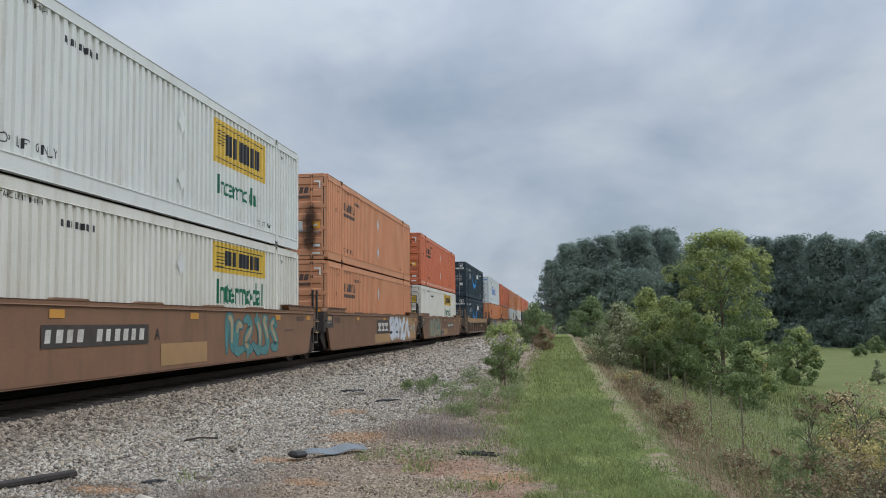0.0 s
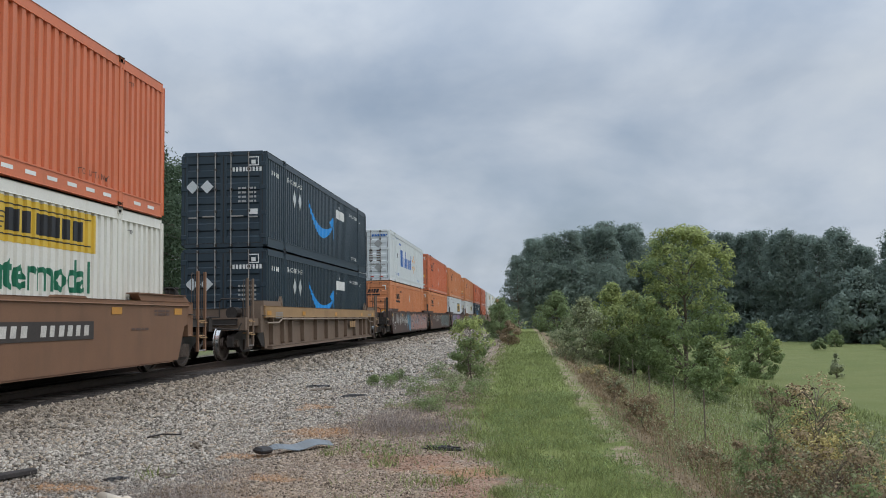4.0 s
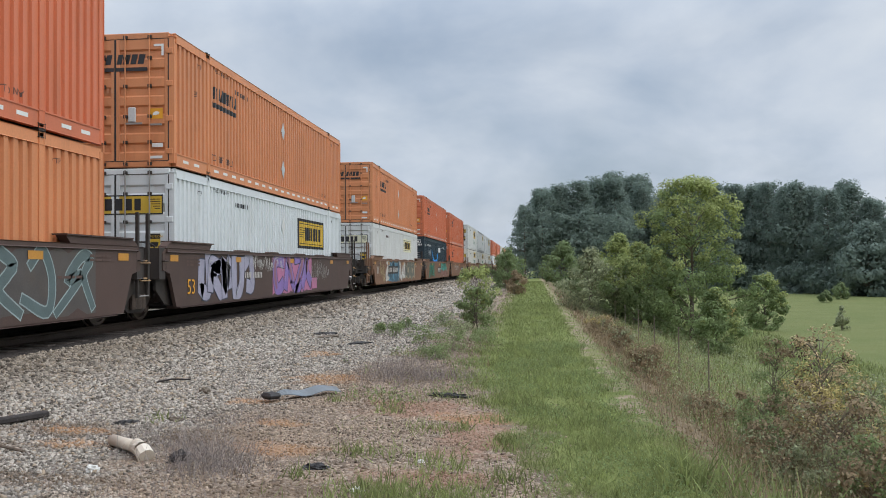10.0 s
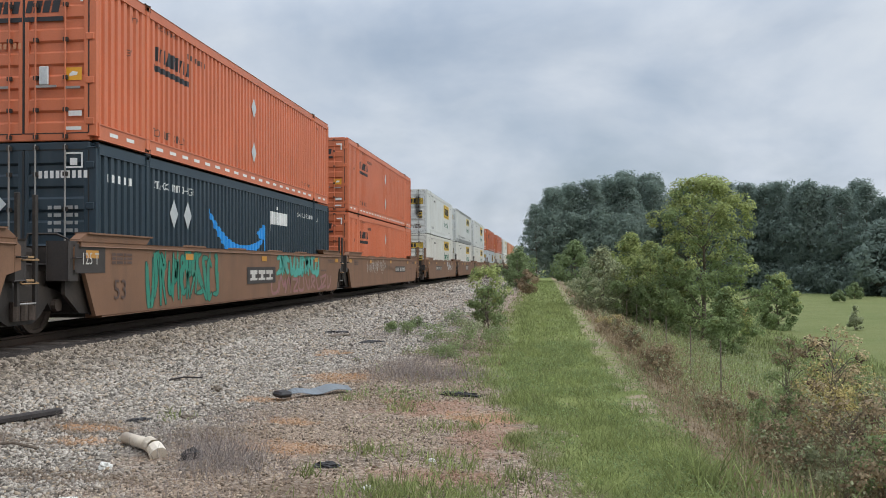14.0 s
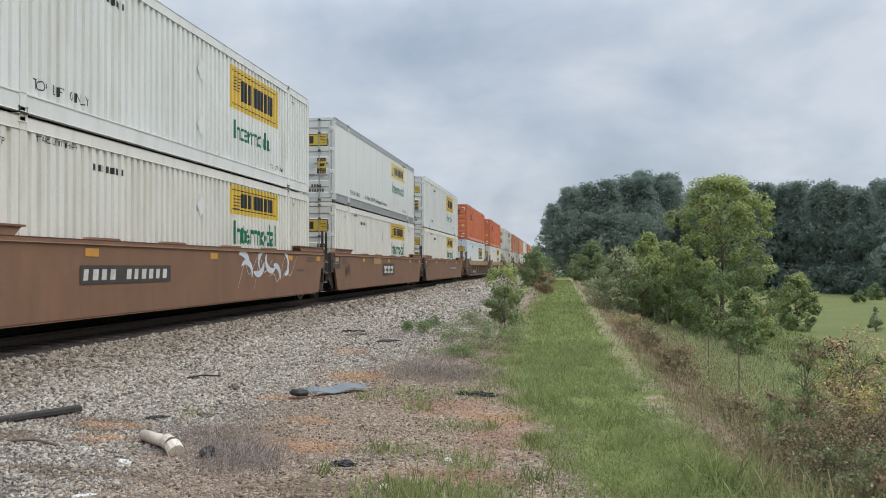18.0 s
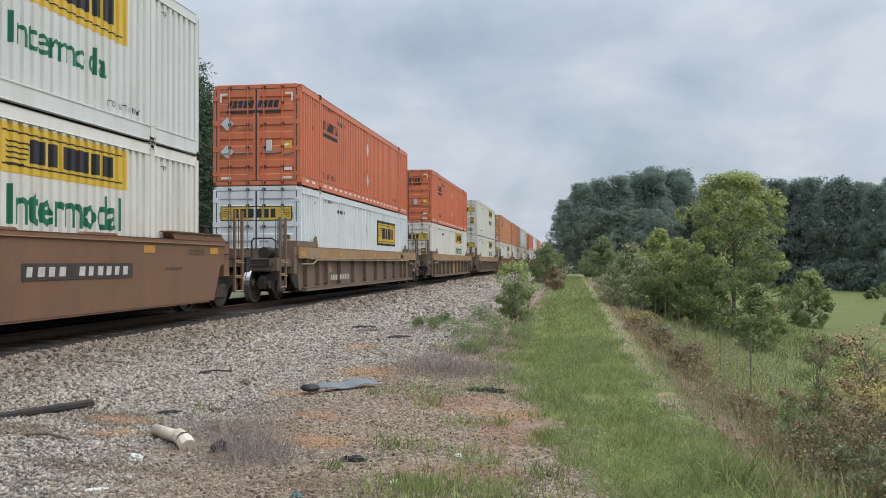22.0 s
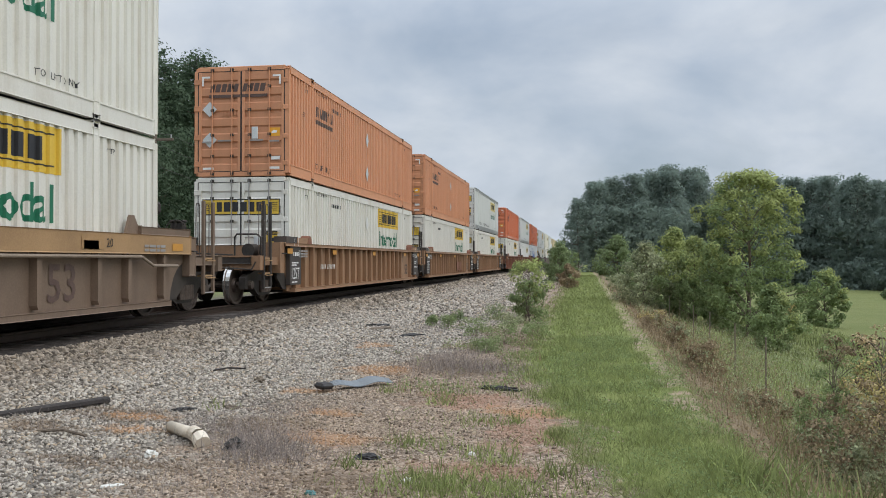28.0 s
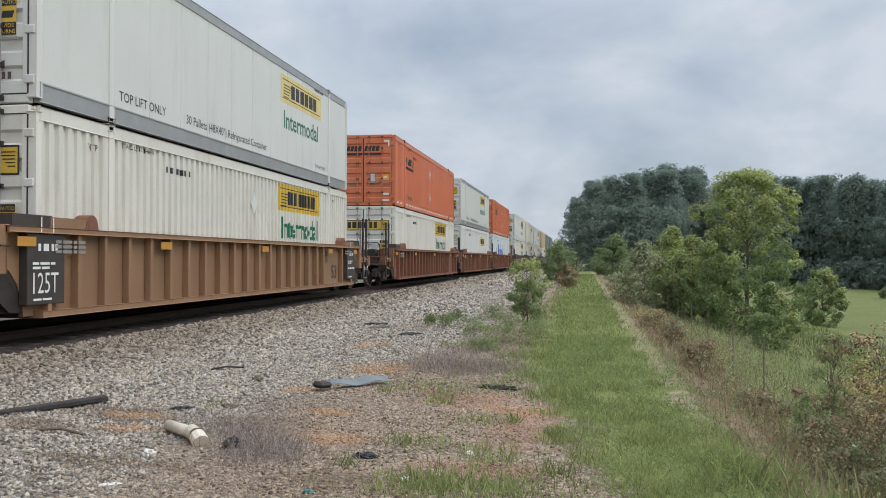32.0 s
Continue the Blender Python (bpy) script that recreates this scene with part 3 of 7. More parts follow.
gx, gy = spaced(-13, 9, 0.2, 2600), spaced(3, 40, 0.3, 2600, 1.12)
vs = [(x, y, ground_z(x, y)) for y in gy for x in gx]
nx = len(gx)
fs = [(j * nx + i, j * nx + i + 1, (j + 1) * nx + i + 1, (j + 1) * nx + i) for j in range(len(gy) - 1) for i in range(nx - 1)]
me = bpy.data.meshes.new("ground")
me.from_pydata(vs, [], fs)
me.polygons.foreach_set("use_smooth", [True] * len(me.polygons))
ground = tagged(new("ground", me), "gravel, bare red dirt and mown grass beside a railway", "ground", kind="structure")
me.materials.append(ground_material())

# the track: rails on timber ties
track = tagged(new("railway_track"), "rusty rails on dark creosoted ties in gravel ballast", "railway track", kind="structure")
for s in (-1, 1):
    x = -8.852 + s * 0.755
    prof = [(-0.068, -0.16), (0.068, -0.16), (0.068, -0.148), (0.012, -0.13), (0.01, -0.045), (0.036, -0.03), (0.036, -0.006), (0.028, 0.0), (-0.028, 0.0), (-0.036, -0.006), (-0.036, -0.03), (-0.01, -0.045), (-0.012, -0.13), (-0.068, -0.148)]
    g, n = Geo(), len(prof)
    g.add([(x + u, y, v) for y in (-260.0, 720.0) for u, v in prof], [(i, (i + 1) % n, n + (i + 1) % n, n + i) for i in range(n)])
    part("rail", g, RAIL, track, "rusty steel rail with a worn head")
tie_me = Geo().box(-1.3, 1.3, -0.115, 0.115, -0.30, -0.148, 0.012).mesh("tie", TIE)
random.seed(11)
rest = Geo()
for i in range(-180, 900):
    y = i * 0.5 + 0.1
    m = pose(-8.852 + random.uniform(-0.06, 0.06), y + random.uniform(-0.03, 0.03), random.uniform(-0.012, 0.004), 0, 0, random.uniform(-1, 1))
    if 8 <= y <= 62:
        part("tie", tie_me, TIE, track, at=m)
    elif y < 330:
        q = m.translation
        rest.box(q.x - 1.3, q.x + 1.3, q.y - 0.115, q.y + 0.115, -0.30, -0.15)
part("ties", rest, TIE, track)["kind"] = "stuff"

# ballast and pebbles, piece by piece
rg = np.random.default_rng(5)
STONE = gravel_material("crushed_limestone", 0.9)
PEBBLE = gravel_material("rusty_pebbles", 0.77)
CUBE_V = np.array([(x, y, z) for x in (-1, 1) for y in (-1, 1) for z in (-1, 1)], float) * np.array([0.5, 0.5, 0.5])
CUBE_V = CUBE_V * (1 + np.random.default_rng(2).uniform(-0.38, 0.3, (8, 1)))
CUBE_F = [(0, 1, 3, 2), (4, 6, 7, 5), (0, 4, 5, 1), (2, 3, 7, 6), (0, 2, 6, 4), (1, 5, 7, 3)]


def strewn(rng, n, x0, x1, y0, y1, keep):
    p = np.stack([rng.uniform(x0, x1, n), rng.uniform(y0, y1, n)], 1)
    ok = np.array([rng.random() < keep(a, b) for a, b in p])
    p = p[ok]
    return np.array([(a, b, ground_z(a, b)) for a, b in p])


def gravel_share(x, y):
    lim = float(np.interp(y, [8, 17], [-3.7, -2.5])) + 0.8 * noise.noise((x * 1.1, y * 1.1, 0.3))
    return 1.0 if x < lim else max(0.07, 0.75 - (x - lim) * 1.2)


bits = []
for y0, y1, n, s in ((4.5, 9, 32000, 0.85), (9, 14, 28000, 0.95), (14, 24, 26000, 1.25), (24, 50, 18000, 2.0), (50, 120, 10000, 3.8)):
    p = strewn(rg, n, -7.22, -1.0, y0, y1, gravel_share)
    size = rg.uniform(0.018, 0.05, len(p)) ** 1.0 * s * (1 - 0.35 * np.clip((p[:, 0] + 6.6) / 3.0, 0, 1))
    p[:, 2] += size * 0.15
    bits.append(spots(rg, p, np.stack([size * rg.uniform(1.0, 2.1, len(p)), size * rg.uniform(0.8, 1.3, len(p)), size * rg.uniform(0.45, 0.9, len(p))], 1), upright=0.55))
tagged(new("ballast", swarm("ballast", CUBE_V, CUBE_F, np.concatenate(bits), STONE)), "pale grey crushed stone ballast on the shoulder", "gravel", kind="stuff")
p = strewn(rg, 62000, -4.8, 0.4, 4.5, 20, lambda x, y: (0.9 if x < grass_edge(y) else 0.05) * (0.35 + 0.65 * (noise.noise((x * 0.9, y * 0.9, 5)) > -0.05)))
size = rg.uniform(0.009, 0.027, len(p))
tagged(new("pebbles", swarm("pebbles", CUBE_V, CUBE_F, spots(rg, p, size, (1.2, 1, 0.7)), PEBBLE)), "rust-brown pebbles on bare dirt", "gravel", kind="stuff")

# ---- the train ----
TRACK_X = -8.852
HALF, HIGH, WIDE = 8.077, 2.9, 1.295          # half length, height and half width of a 53-foot container
PITCH, DEEP = 0.2345, 0.046
FLOOR_LOW, FLOOR_TOP = 0.297, 3.197           # rail to the underside of the lower and the upper container
# where each unit's near container end stands at 0 s, along the track
PLACES = [8.55, 27.94, 47.5, 71.0, 94.5, 113.9, 133.1, 156.2, 175.8, 195.0, 218.1, 237.3, 256.7, 279.65, 302.95, 326.35,
          349.5, 368.7, 387.9, 411.3, 430.6, 449.9, 473.2, 492.5, 511.8, 535.1, 554.4, 573.7]


def run(t):
    return 11.497 * t + 0.000794 * t * t + 0.000247 * t ** 3


def wave(y):
    """Depth of the side wall's corrugation at y."""
    if abs(y) > HALF - 0.16 or abs(abs(y) - 6.1) < 0.13:
        return 0.0
    u = (y / PITCH) % 1.0
    if u < 0.42 or u > 0.97:
        return 0.0
    if u < 0.49:
        return DEEP * (u - 0.42) / 0.07
    if u < 0.90:
        return DEEP
    return DEEP * (0.97 - u) / 0.07


def breaks(lo, hi):
    out = []
    for k in range(math.floor(lo / PITCH) - 1, math.ceil(hi / PITCH) + 1):
        out += [(k + s) * PITCH for s in (0.42, 0.49, 0.90, 0.97)]
    for c in (6.1, -6.1):
        out += [c - 0.13, c + 0.13]
    return sorted(b for b in out if lo + 1e-4 < b < hi - 1e-4)


def drape(shape, flat=False, proud=0.004):
    """Lays a flat shape (y, z) on the near side wall, down into its corrugations."""
    bm = bmesh.new()
    vs = [bm.verts.new((0, u, v)) for u, v in shape[0]]
    for q in shape[1]:
        try:
            bm.faces.new([vs[i] for i in q])
        except ValueError:
            pass
    if not flat:
        lo, hi = min(p[0] for p in shape[0]), max(p[0] for p in shape[0])
        for b in breaks(lo, hi):
            bmesh.ops.bisect_plane(bm, geom=bm.verts[:] + bm.edges[:] + bm.faces[:], plane_co=(0, b, 0), plane_no=(0, 1, 0))
        for p in bm.verts:
            p.co.x = WIDE - 0.006 - wave(p.co.y) + proud
    else:
        for p in bm.verts:
            p.co.x = WIDE - 0.006 + proud
    g = Geo()
    bm.verts.index_update()
    g.add([p.co[:] for p in bm.verts], [[p.index for p in q.verts] for q in bm.faces])
    bm.free()
    return g


def on_end(shape, proud=0.0):
    """Lays a flat shape (x, z) on the door end."""
    g = Geo()
    g.add([(u, -HALF - 0.004 - proud, v) for u, v in shape[0]], shape[1])
    return g


def wall_mesh(sign, smooth_panel):
    """A side wall: corrugated sheet (or flat panels with joints) with a flat back."""
    g = Geo()
    z0, z1 = 0.31, HIGH - 0.2
    for a, b in ((-HALF + 0.13, -6.17), (-6.03, 6.03), (6.17, HALF - 0.13)):
        if smooth_panel:
            m = max(1, round((b - a) / 1.22))
            joints = [a + (b - a) * i / m for i in range(1, m)]
            ys = [a] + [j + d for j in joints for d in (-0.012, -0.004, 0.004, 0.012)] + [b]
            depth = [0.0] + [d for j in joints for d in (0.0, 0.012, 0.012, 0.0)] + [0.0]
        else:
            ys = [a] + breaks(a, b) + [b]
            depth = [wave(y) for y in ys]
        n = len(ys)
        p = [(sign * (WIDE - 0.006 - d), y, z) for z in (z0, z1) for y, d in zip(ys, depth)] + [(sign * (WIDE - 0.07), y, z) for z in (z0, z1) for y in (a, b)]
        f = [(i, i + 1, n + i + 1, n + i) for i in range(n - 1)]
        q = 2 * n
        f += [(q, q + 1, q + 3, q + 2), (0, n, q + 2, q), (n - 1, q + 1, q + 3, 2 * n - 1)]
        f += [tuple(range(n)) + (q + 1, q), tuple(range(n, 2 * n)) + (q + 3, q + 2)]
        g.add(p, f)
    return g


def door_leaf(side):
    """One door leaf: a sheet pressed into horizontal troughs."""
    a, b = (0.02, 1.17) if side > 0 else (-1.17, -0.02)
    z0, z1 = 0.16, HIGH - 0.14
    prof = [(-HALF, z0)]
    n = 6
    step = (z1 - z0 - 0.2) / n
    for i in range(n):
        z = z0 + 0.1 + i * step
        prof += [(-HALF, z + step * 0.16), (-HALF + 0.034, z + step * 0.26), (-HALF + 0.034, z + step * 0.62), (-HALF, z + step * 0.72)]
    prof += [(-HALF, z1), (-HALF + 0.05, z1), (-HALF + 0.05, z0)]
    g = Geo()
    n = len(prof)
    p = [(x, y, z) for x in (a, b) for y, z in prof]
    g.add(p, [(i, (i + 1) % n, n + (i + 1) % n, n + i) for i in range(n)])
    return g


def build_container(name, label, paint, dress, smooth_panel=False, stripes=False, rail_paint=None):
    c = thing(name, label, "container")
    rail_paint = rail_paint or paint
    w, h = WIDE, HIGH
    for s in (1, -1):
        part("side_wall", wall_mesh(s, smooth_panel), paint, c)
        part("top_rail", Geo().box(s * w, s * (w - 0.07), -HALF + 0.1, HALF - 0.1, h - 0.21, h - 0.02, 0.012), rail_paint, c)
        part("bottom_rail", Geo().box(s * w, s * (w - 0.09), -HALF + 0.1, HALF - 0.1, 0.045, 0.32, 0.012), rail_paint, c)
        if s > 0:
            part("rail_lip", Geo().box(w + 0.014, w - 0.02, -HALF + 0.14, -6.18, 0.3, 0.325).box(w + 0.014, w - 0.02, -6.02, 6.02, 0.3, 0.325).box(w + 0.014, w - 0.02, 6.18, HALF - 0.14, 0.3, 0.325), rail_paint, c)["kind"] = "stuff"
        for e in (1, -1):
            part("corner_post", Geo().box(s * w, s * (w - 0.12), e * HALF, e * (HALF - 0.14), 0.1, h - 0.1, 0.015), paint, c)
            part("stacking_post", Geo().box(s * (w + 0.004), s * (w - 0.1), e * 6.1 - 0.075, e * 6.1 + 0.075, 0.05, h - 0.02, 0.012), paint, c)
            part("corner_casting", Geo().box(s * (w + 0.004), s * (w - 0.16), e * 6.1 - 0.09, e * 6.1 + 0.09, h - 0.1, h + 0.004, 0.015), rail_paint if smooth_panel else IRON if paint in (ORANGE, TAN, MIDORANGE) else paint, c)
            part("corner_casting", Geo().box(s * (w + 0.004), s * (w - 0.16), e * 6.1 - 0.09, e * 6.1 + 0.09, 0.0, 0.11, 0.015), IRON, c)
    part("roof", Geo().box(-w + 0.05, w - 0.05, -HALF + 0.05, HALF - 0.05, h - 0.06, h - 0.025), paint, c)
    part("floor", Geo().box(-w + 0.08, w - 0.08, -HALF + 0.1, HALF - 0.1, 0.09, 0.16), IRON, c)
    part("front_wall", Geo().box(-w + 0.1, w - 0.1, HALF - 0.06, HALF - 0.01, 0.1, h - 0.08, 0.01), paint, c)
    part("door_header", Geo().box(-w + 0.1, w - 0.1, -HALF - 0.004, -HALF + 0.1, h - 0.135, h - 0.005, 0.012), paint, c)
    part("door_sill", Geo().box(-w + 0.1, w - 0.1, -HALF - 0.004, -HALF + 0.1, 0.02, 0.15, 0.012), paint, c)
    part("door_seal", Geo().box(-w + 0.11, w - 0.11, -HALF + 0.055, -HALF + 0.075, 0.14, h - 0.13), GASKET, c)
    for s in (1, -1):
        d = part("door", door_leaf(s), paint, c)
        for x in (0.058, 1.132):
            part("door_stile", Geo().box(s * x - 0.038, s * x + 0.038, -HALF - 0.006, -HALF + 0.052, 0.155, h - 0.135, 0.006), paint, d)
        for x in (0.24, 0.78):
            g = Geo().tube((s * x, -HALF - 0.045, 0.05), (s * x, -HALF - 0.045, h - 0.04), 0.017, 6)
            for z in (0.09, 0.55, 1.1, 1.75, 2.35, h - 0.1):
                g.box(s * x - 0.038, s * x + 0.038, -HALF - 0.058, -HALF, z - 0.035, z + 0.035)
            rod = g.mesh("lock_rod", paint if paint in (ORANGE, TAN, MIDORANGE) else DULL_STEEL)
            part("lock_rod", second_tone(rod, IRON, lambda f: f.index >= 8 and abs(f.center.z - 1.45) > 0.2), paint, d, "lock rod with dark brackets")
        g = Geo()
        g.box(s * 0.24, s * 0.62, -HALF - 0.055, -HALF - 0.035, 0.93, 0.97)
        g.box(s * 0.78, s * 1.05, -HALF - 0.055, -HALF - 0.035, 0.90, 0.94)
        part("door_handle", g, DULL_STEEL, d)
        for z in (0.35, 1.05, 1.8, 2.5):
            part("hinge", Geo().box(s * 1.13, s * 1.28, -HALF - 0.02, -HALF + 0.01, z - 0.06, z + 0.06, 0.01), paint, d)
    g = Geo().box(-0.017, 0.017, -HALF - 0.009, -HALF + 0.03, 0.155, h - 0.135)
    for s in (1, -1):
        g.box(s * 1.172, s * 1.192, -HALF - 0.007, -HALF + 0.03, 0.152, h - 0.137)
        g.box(s * 0.03, s * 1.17, -HALF - 0.007, -HALF + 0.02, h - 0.139, h - 0.127)
        g.box(s * 0.03, s * 1.17, -HALF - 0.007, -HALF + 0.02, 0.142, 0.157)
    part("door_gasket", g, GASKET, c, "black rubber door gasket")
    if stripes:
        k = -HALF + 0.5
        while k < HALF - 0.4:
            if abs(abs(k + 0.15) - 6.1) > 0.3:
                g = Geo().add([(w + 0.004, k, 0.15), (w + 0.004, k + 0.3, 0.15), (w + 0.004, k + 0.3, 0.215), (w + 0.004, k, 0.215)], [(0, 1, 2, 3)])
                part("reflector", g, PAINT_WHITE, c, "white reflective tape")
            k += 0.62
    dress(c)
    return c


def small_marks(c, ink, top="TOP LIFT ONLY", light=False):
    """Lettering that every container carries near its stacking posts, and bars for its number."""
    part("lettering", drape(moved(lettering(top, 0.16), -5.85, 0.43)), ink, c)
    part("lettering", drape(moved(lettering("STACK LIMIT 3 HIGH", 0.085), -5.75, 2.58)), ink, c)
    part("lettering", drape(moved(lettering("VTP", 0.11), -6.75, 2.42)), ink, c)
    part("number_strip", drape(bars(-4.2, 2.32, 0.11, [0.55] * 4 + [0.0] + [0.55] * 6, 0.35)), ink, c)
    part("lettering", drape(moved(lettering(top, 0.11), 4.6, 0.43)), ink, c)
    part("lettering", drape(moved(lettering("VTP", 0.09), 6.45, 2.45)), ink, c)


def placards(c, mat=None, y=0.1):
    for z in (2.03, 0.86):
        d = [(y - 0.19, z), (y, z - 0.27), (y + 0.19, z), (y, z + 0.27)]
        part("placard_holder", drape(poly(d), True, 0.012), mat or SILVER, c, "diamond-shaped placard holder")


def yellow_plate(c, y0, y1, z0, z1, film, word=True, border=False, flat=False):
    part("sign_plate", drape(rect(y0, y1, z0, z1), flat), film, c, "yellow carrier sign on the side wall")
    hgt = z1 - z0
    if border:
        part("sign_border", drape(frame_of(y0 - 0.05, y1 + 0.05, z0 - 0.05, z1 + 0.05, 0.09), flat, 0.007), BLACK, c)
    part("sign_border", drape(joined(rect(y0 + 0.12, y1 - 0.12, z0 + 0.1, z0 + 0.122), rect(y0 + 0.12, y1 - 0.12, z1 - 0.122, z1 - 0.1)), flat, 0.007), BLACK, c)
    span = y1 - y0
    k = span / 3.5
    step = 0.66 * span / 6
    word = joined(*[rect(y0 + 0.23 * span + i * step, y0 + 0.23 * span + i * step + step * (0.8, 0.74, 0.84, 0.82, 0.86, 0.78)[i], z0 + hgt * 0.25, z0 + hgt * 0.75) for i in range(6)])
    if film is PALE_YELLOW:
        part("sign_field", drape(rect(y0 + 0.2 * span, y1 - 0.14 * span, z0 + hgt * 0.22, z0 + hgt * 0.78), flat, 0.006), YELLOW, c, "yellow band behind the word")
    part("sign_shape", drape(word, flat, 0.008), BLACK, c, "dark bars of the carrier's word")
    for a, b in ((y0 + 0.2 * k, 1),):
        wing = joined(*[rect(min(a, a + b * q * k), max(a, a + b * q * k), z1 - 0.24 - 0.075 * i - 0.022, z1 - 0.24 - 0.075 * i) for i, q in enumerate((0.62, 0.58, 0.52, 0.46, 0.4))])
        part("sign_mark", drape(wing, flat, 0.008), BLACK, c)


def yellow_doors(c, film, border=True):
    z0, z1 = 1.92, 2.32
    for a, b in ((-1.05, -0.03), (0.03, 1.05)):
        part("sign_plate", on_end(rect(a, b, z0, z1)), film, c, "yellow carrier sign across the doors")
    part("sign_shape", on_end(blocks(-0.66, z0 + 0.08, 0.25, 6, 0.66, 0.22), 0.004), BLACK, c)
    if border:
        part("sign_border", on_end(frame_of(-1.06, 1.06, z0 - 0.01, z1 + 0.01, 0.028), 0.003), BLACK, c)
    for a, b in ((-1.0, 1), (1.0, -1)):
        wing = joined(*[rect(min(a, a + b * q), max(a, a + b * q), z1 - 0.08 - 0.05 * i - 0.015, z1 - 0.08 - 0.05 * i) for i, q in enumerate((0.26, 0.24, 0.2, 0.16, 0.12))])
        part("sign_mark", on_end(wing, 0.004), BLACK, c)
    part("number_strip", on_end(bars(0.42, 0.36, 0.1, [0.55] * 6, 0.35), 0.003), FADED_BLACK, c)
    part("number_strip", on_end(bars(0.5, 0.52, 0.1, [0.55] * 4, 0.35), 0.003), FADED_BLACK, c)


def caution_sign(c):
    part("warning_sign", on_end(rect(0.70, 1.0, 0.98, 1.5), 0.004), YELLOW, c, "yellow caution sign about wide turns")
    part("warning_band", on_end(joined(rect(0.70, 1.0, 1.39, 1.5), rect(0.70, 1.0, 0.98, 1.16)), 0.006), BLACK, c)
    part("lettering", on_end(moved(lettering("CAUTION", 0.055), 0.715, 1.415), 0.008), YELLOW, c)
    part("lettering", on_end(moved(lettering("WIDE", 0.06), 0.76, 1.085), 0.008), YELLOW, c)
    part("lettering", on_end(moved(lettering("TURNS", 0.06), 0.73, 1.0), 0.008), YELLOW, c)
    part("warning_mark", on_end(rect(0.76, 0.94, 1.22, 1.32, 0.3), 0.006), BLACK, c)
    part("inspection_plate", on_end(rect(0.36, 0.6, 1.1, 1.35), 0.004), SILVER, c)


def dress_white(kind):
    def dress(c):
        small_marks(c, FADED_BLACK if kind == "pale" else BLACK)
        placards(c, WHITE)
        if kind == "word":
            yellow_plate(c, 1.75, 5.2, 1.55, 2.55, YELLOW)
            part("lettering", drape(moved(lettering("Intermodal", 0.46, squeeze=0.95, bold=0.01), 2.0, 0.86)), GREEN, c, "green lettering")
            yellow_doors(c, YELLOW)
        elif kind == "big":
            yellow_plate(c, 1.75, 5.2, 1.97, 2.65, YELLOW)
            part("lettering", drape(moved(lettering("Intermodal", 0.56, squeeze=0.9, bold=0.02), 1.98, 1.28)), GREEN, c, "bold green lettering")
            yellow_doors(c, YELLOW)
        elif kind == "plate":
            yellow_plate(c, 1.9, 5.2, 1.45, 2.33, YELLOW, border=True)
            yellow_doors(c, YELLOW)
        elif kind == "pale":
            yellow_plate(c, 1.9, 5.2, 1.66, 2.45, PALE_YELLOW)
            yellow_doors(c, PALE_YELLOW)
        caution_sign(c)
    return dress


def dress_reefer(c):
    part("lettering", drape(moved(lettering("TOP LIFT ONLY", 0.17), -5.85, 0.45), True), BLACK, c)
    part("lettering", drape(moved(lettering("30 Pallets (48X40\") Refrigerated Container", 0.18), -3.4, 0.45), True), BLACK, c)
    part("lettering", drape(moved(lettering("TOP LIFT ONLY", 0.1), 4.75, 0.44), True), BLACK, c)
    yellow_plate(c, 1.9, 5.3, 1.85, 2.55, FADED_YELLOW, flat=True)
    part("lettering", drape(moved(lettering("Intermodal", 0.47, squeeze=1.04, bold=0.012), 2.1, 1.2), True), GREEN, c, "green lettering")
    part("number_strip", drape(bars(4.7, 2.62, 0.09, [0.55] * 10, 0.35), True), BLACK, c)
    yellow_doors(c, YELLOW)
    caution_sign(c)


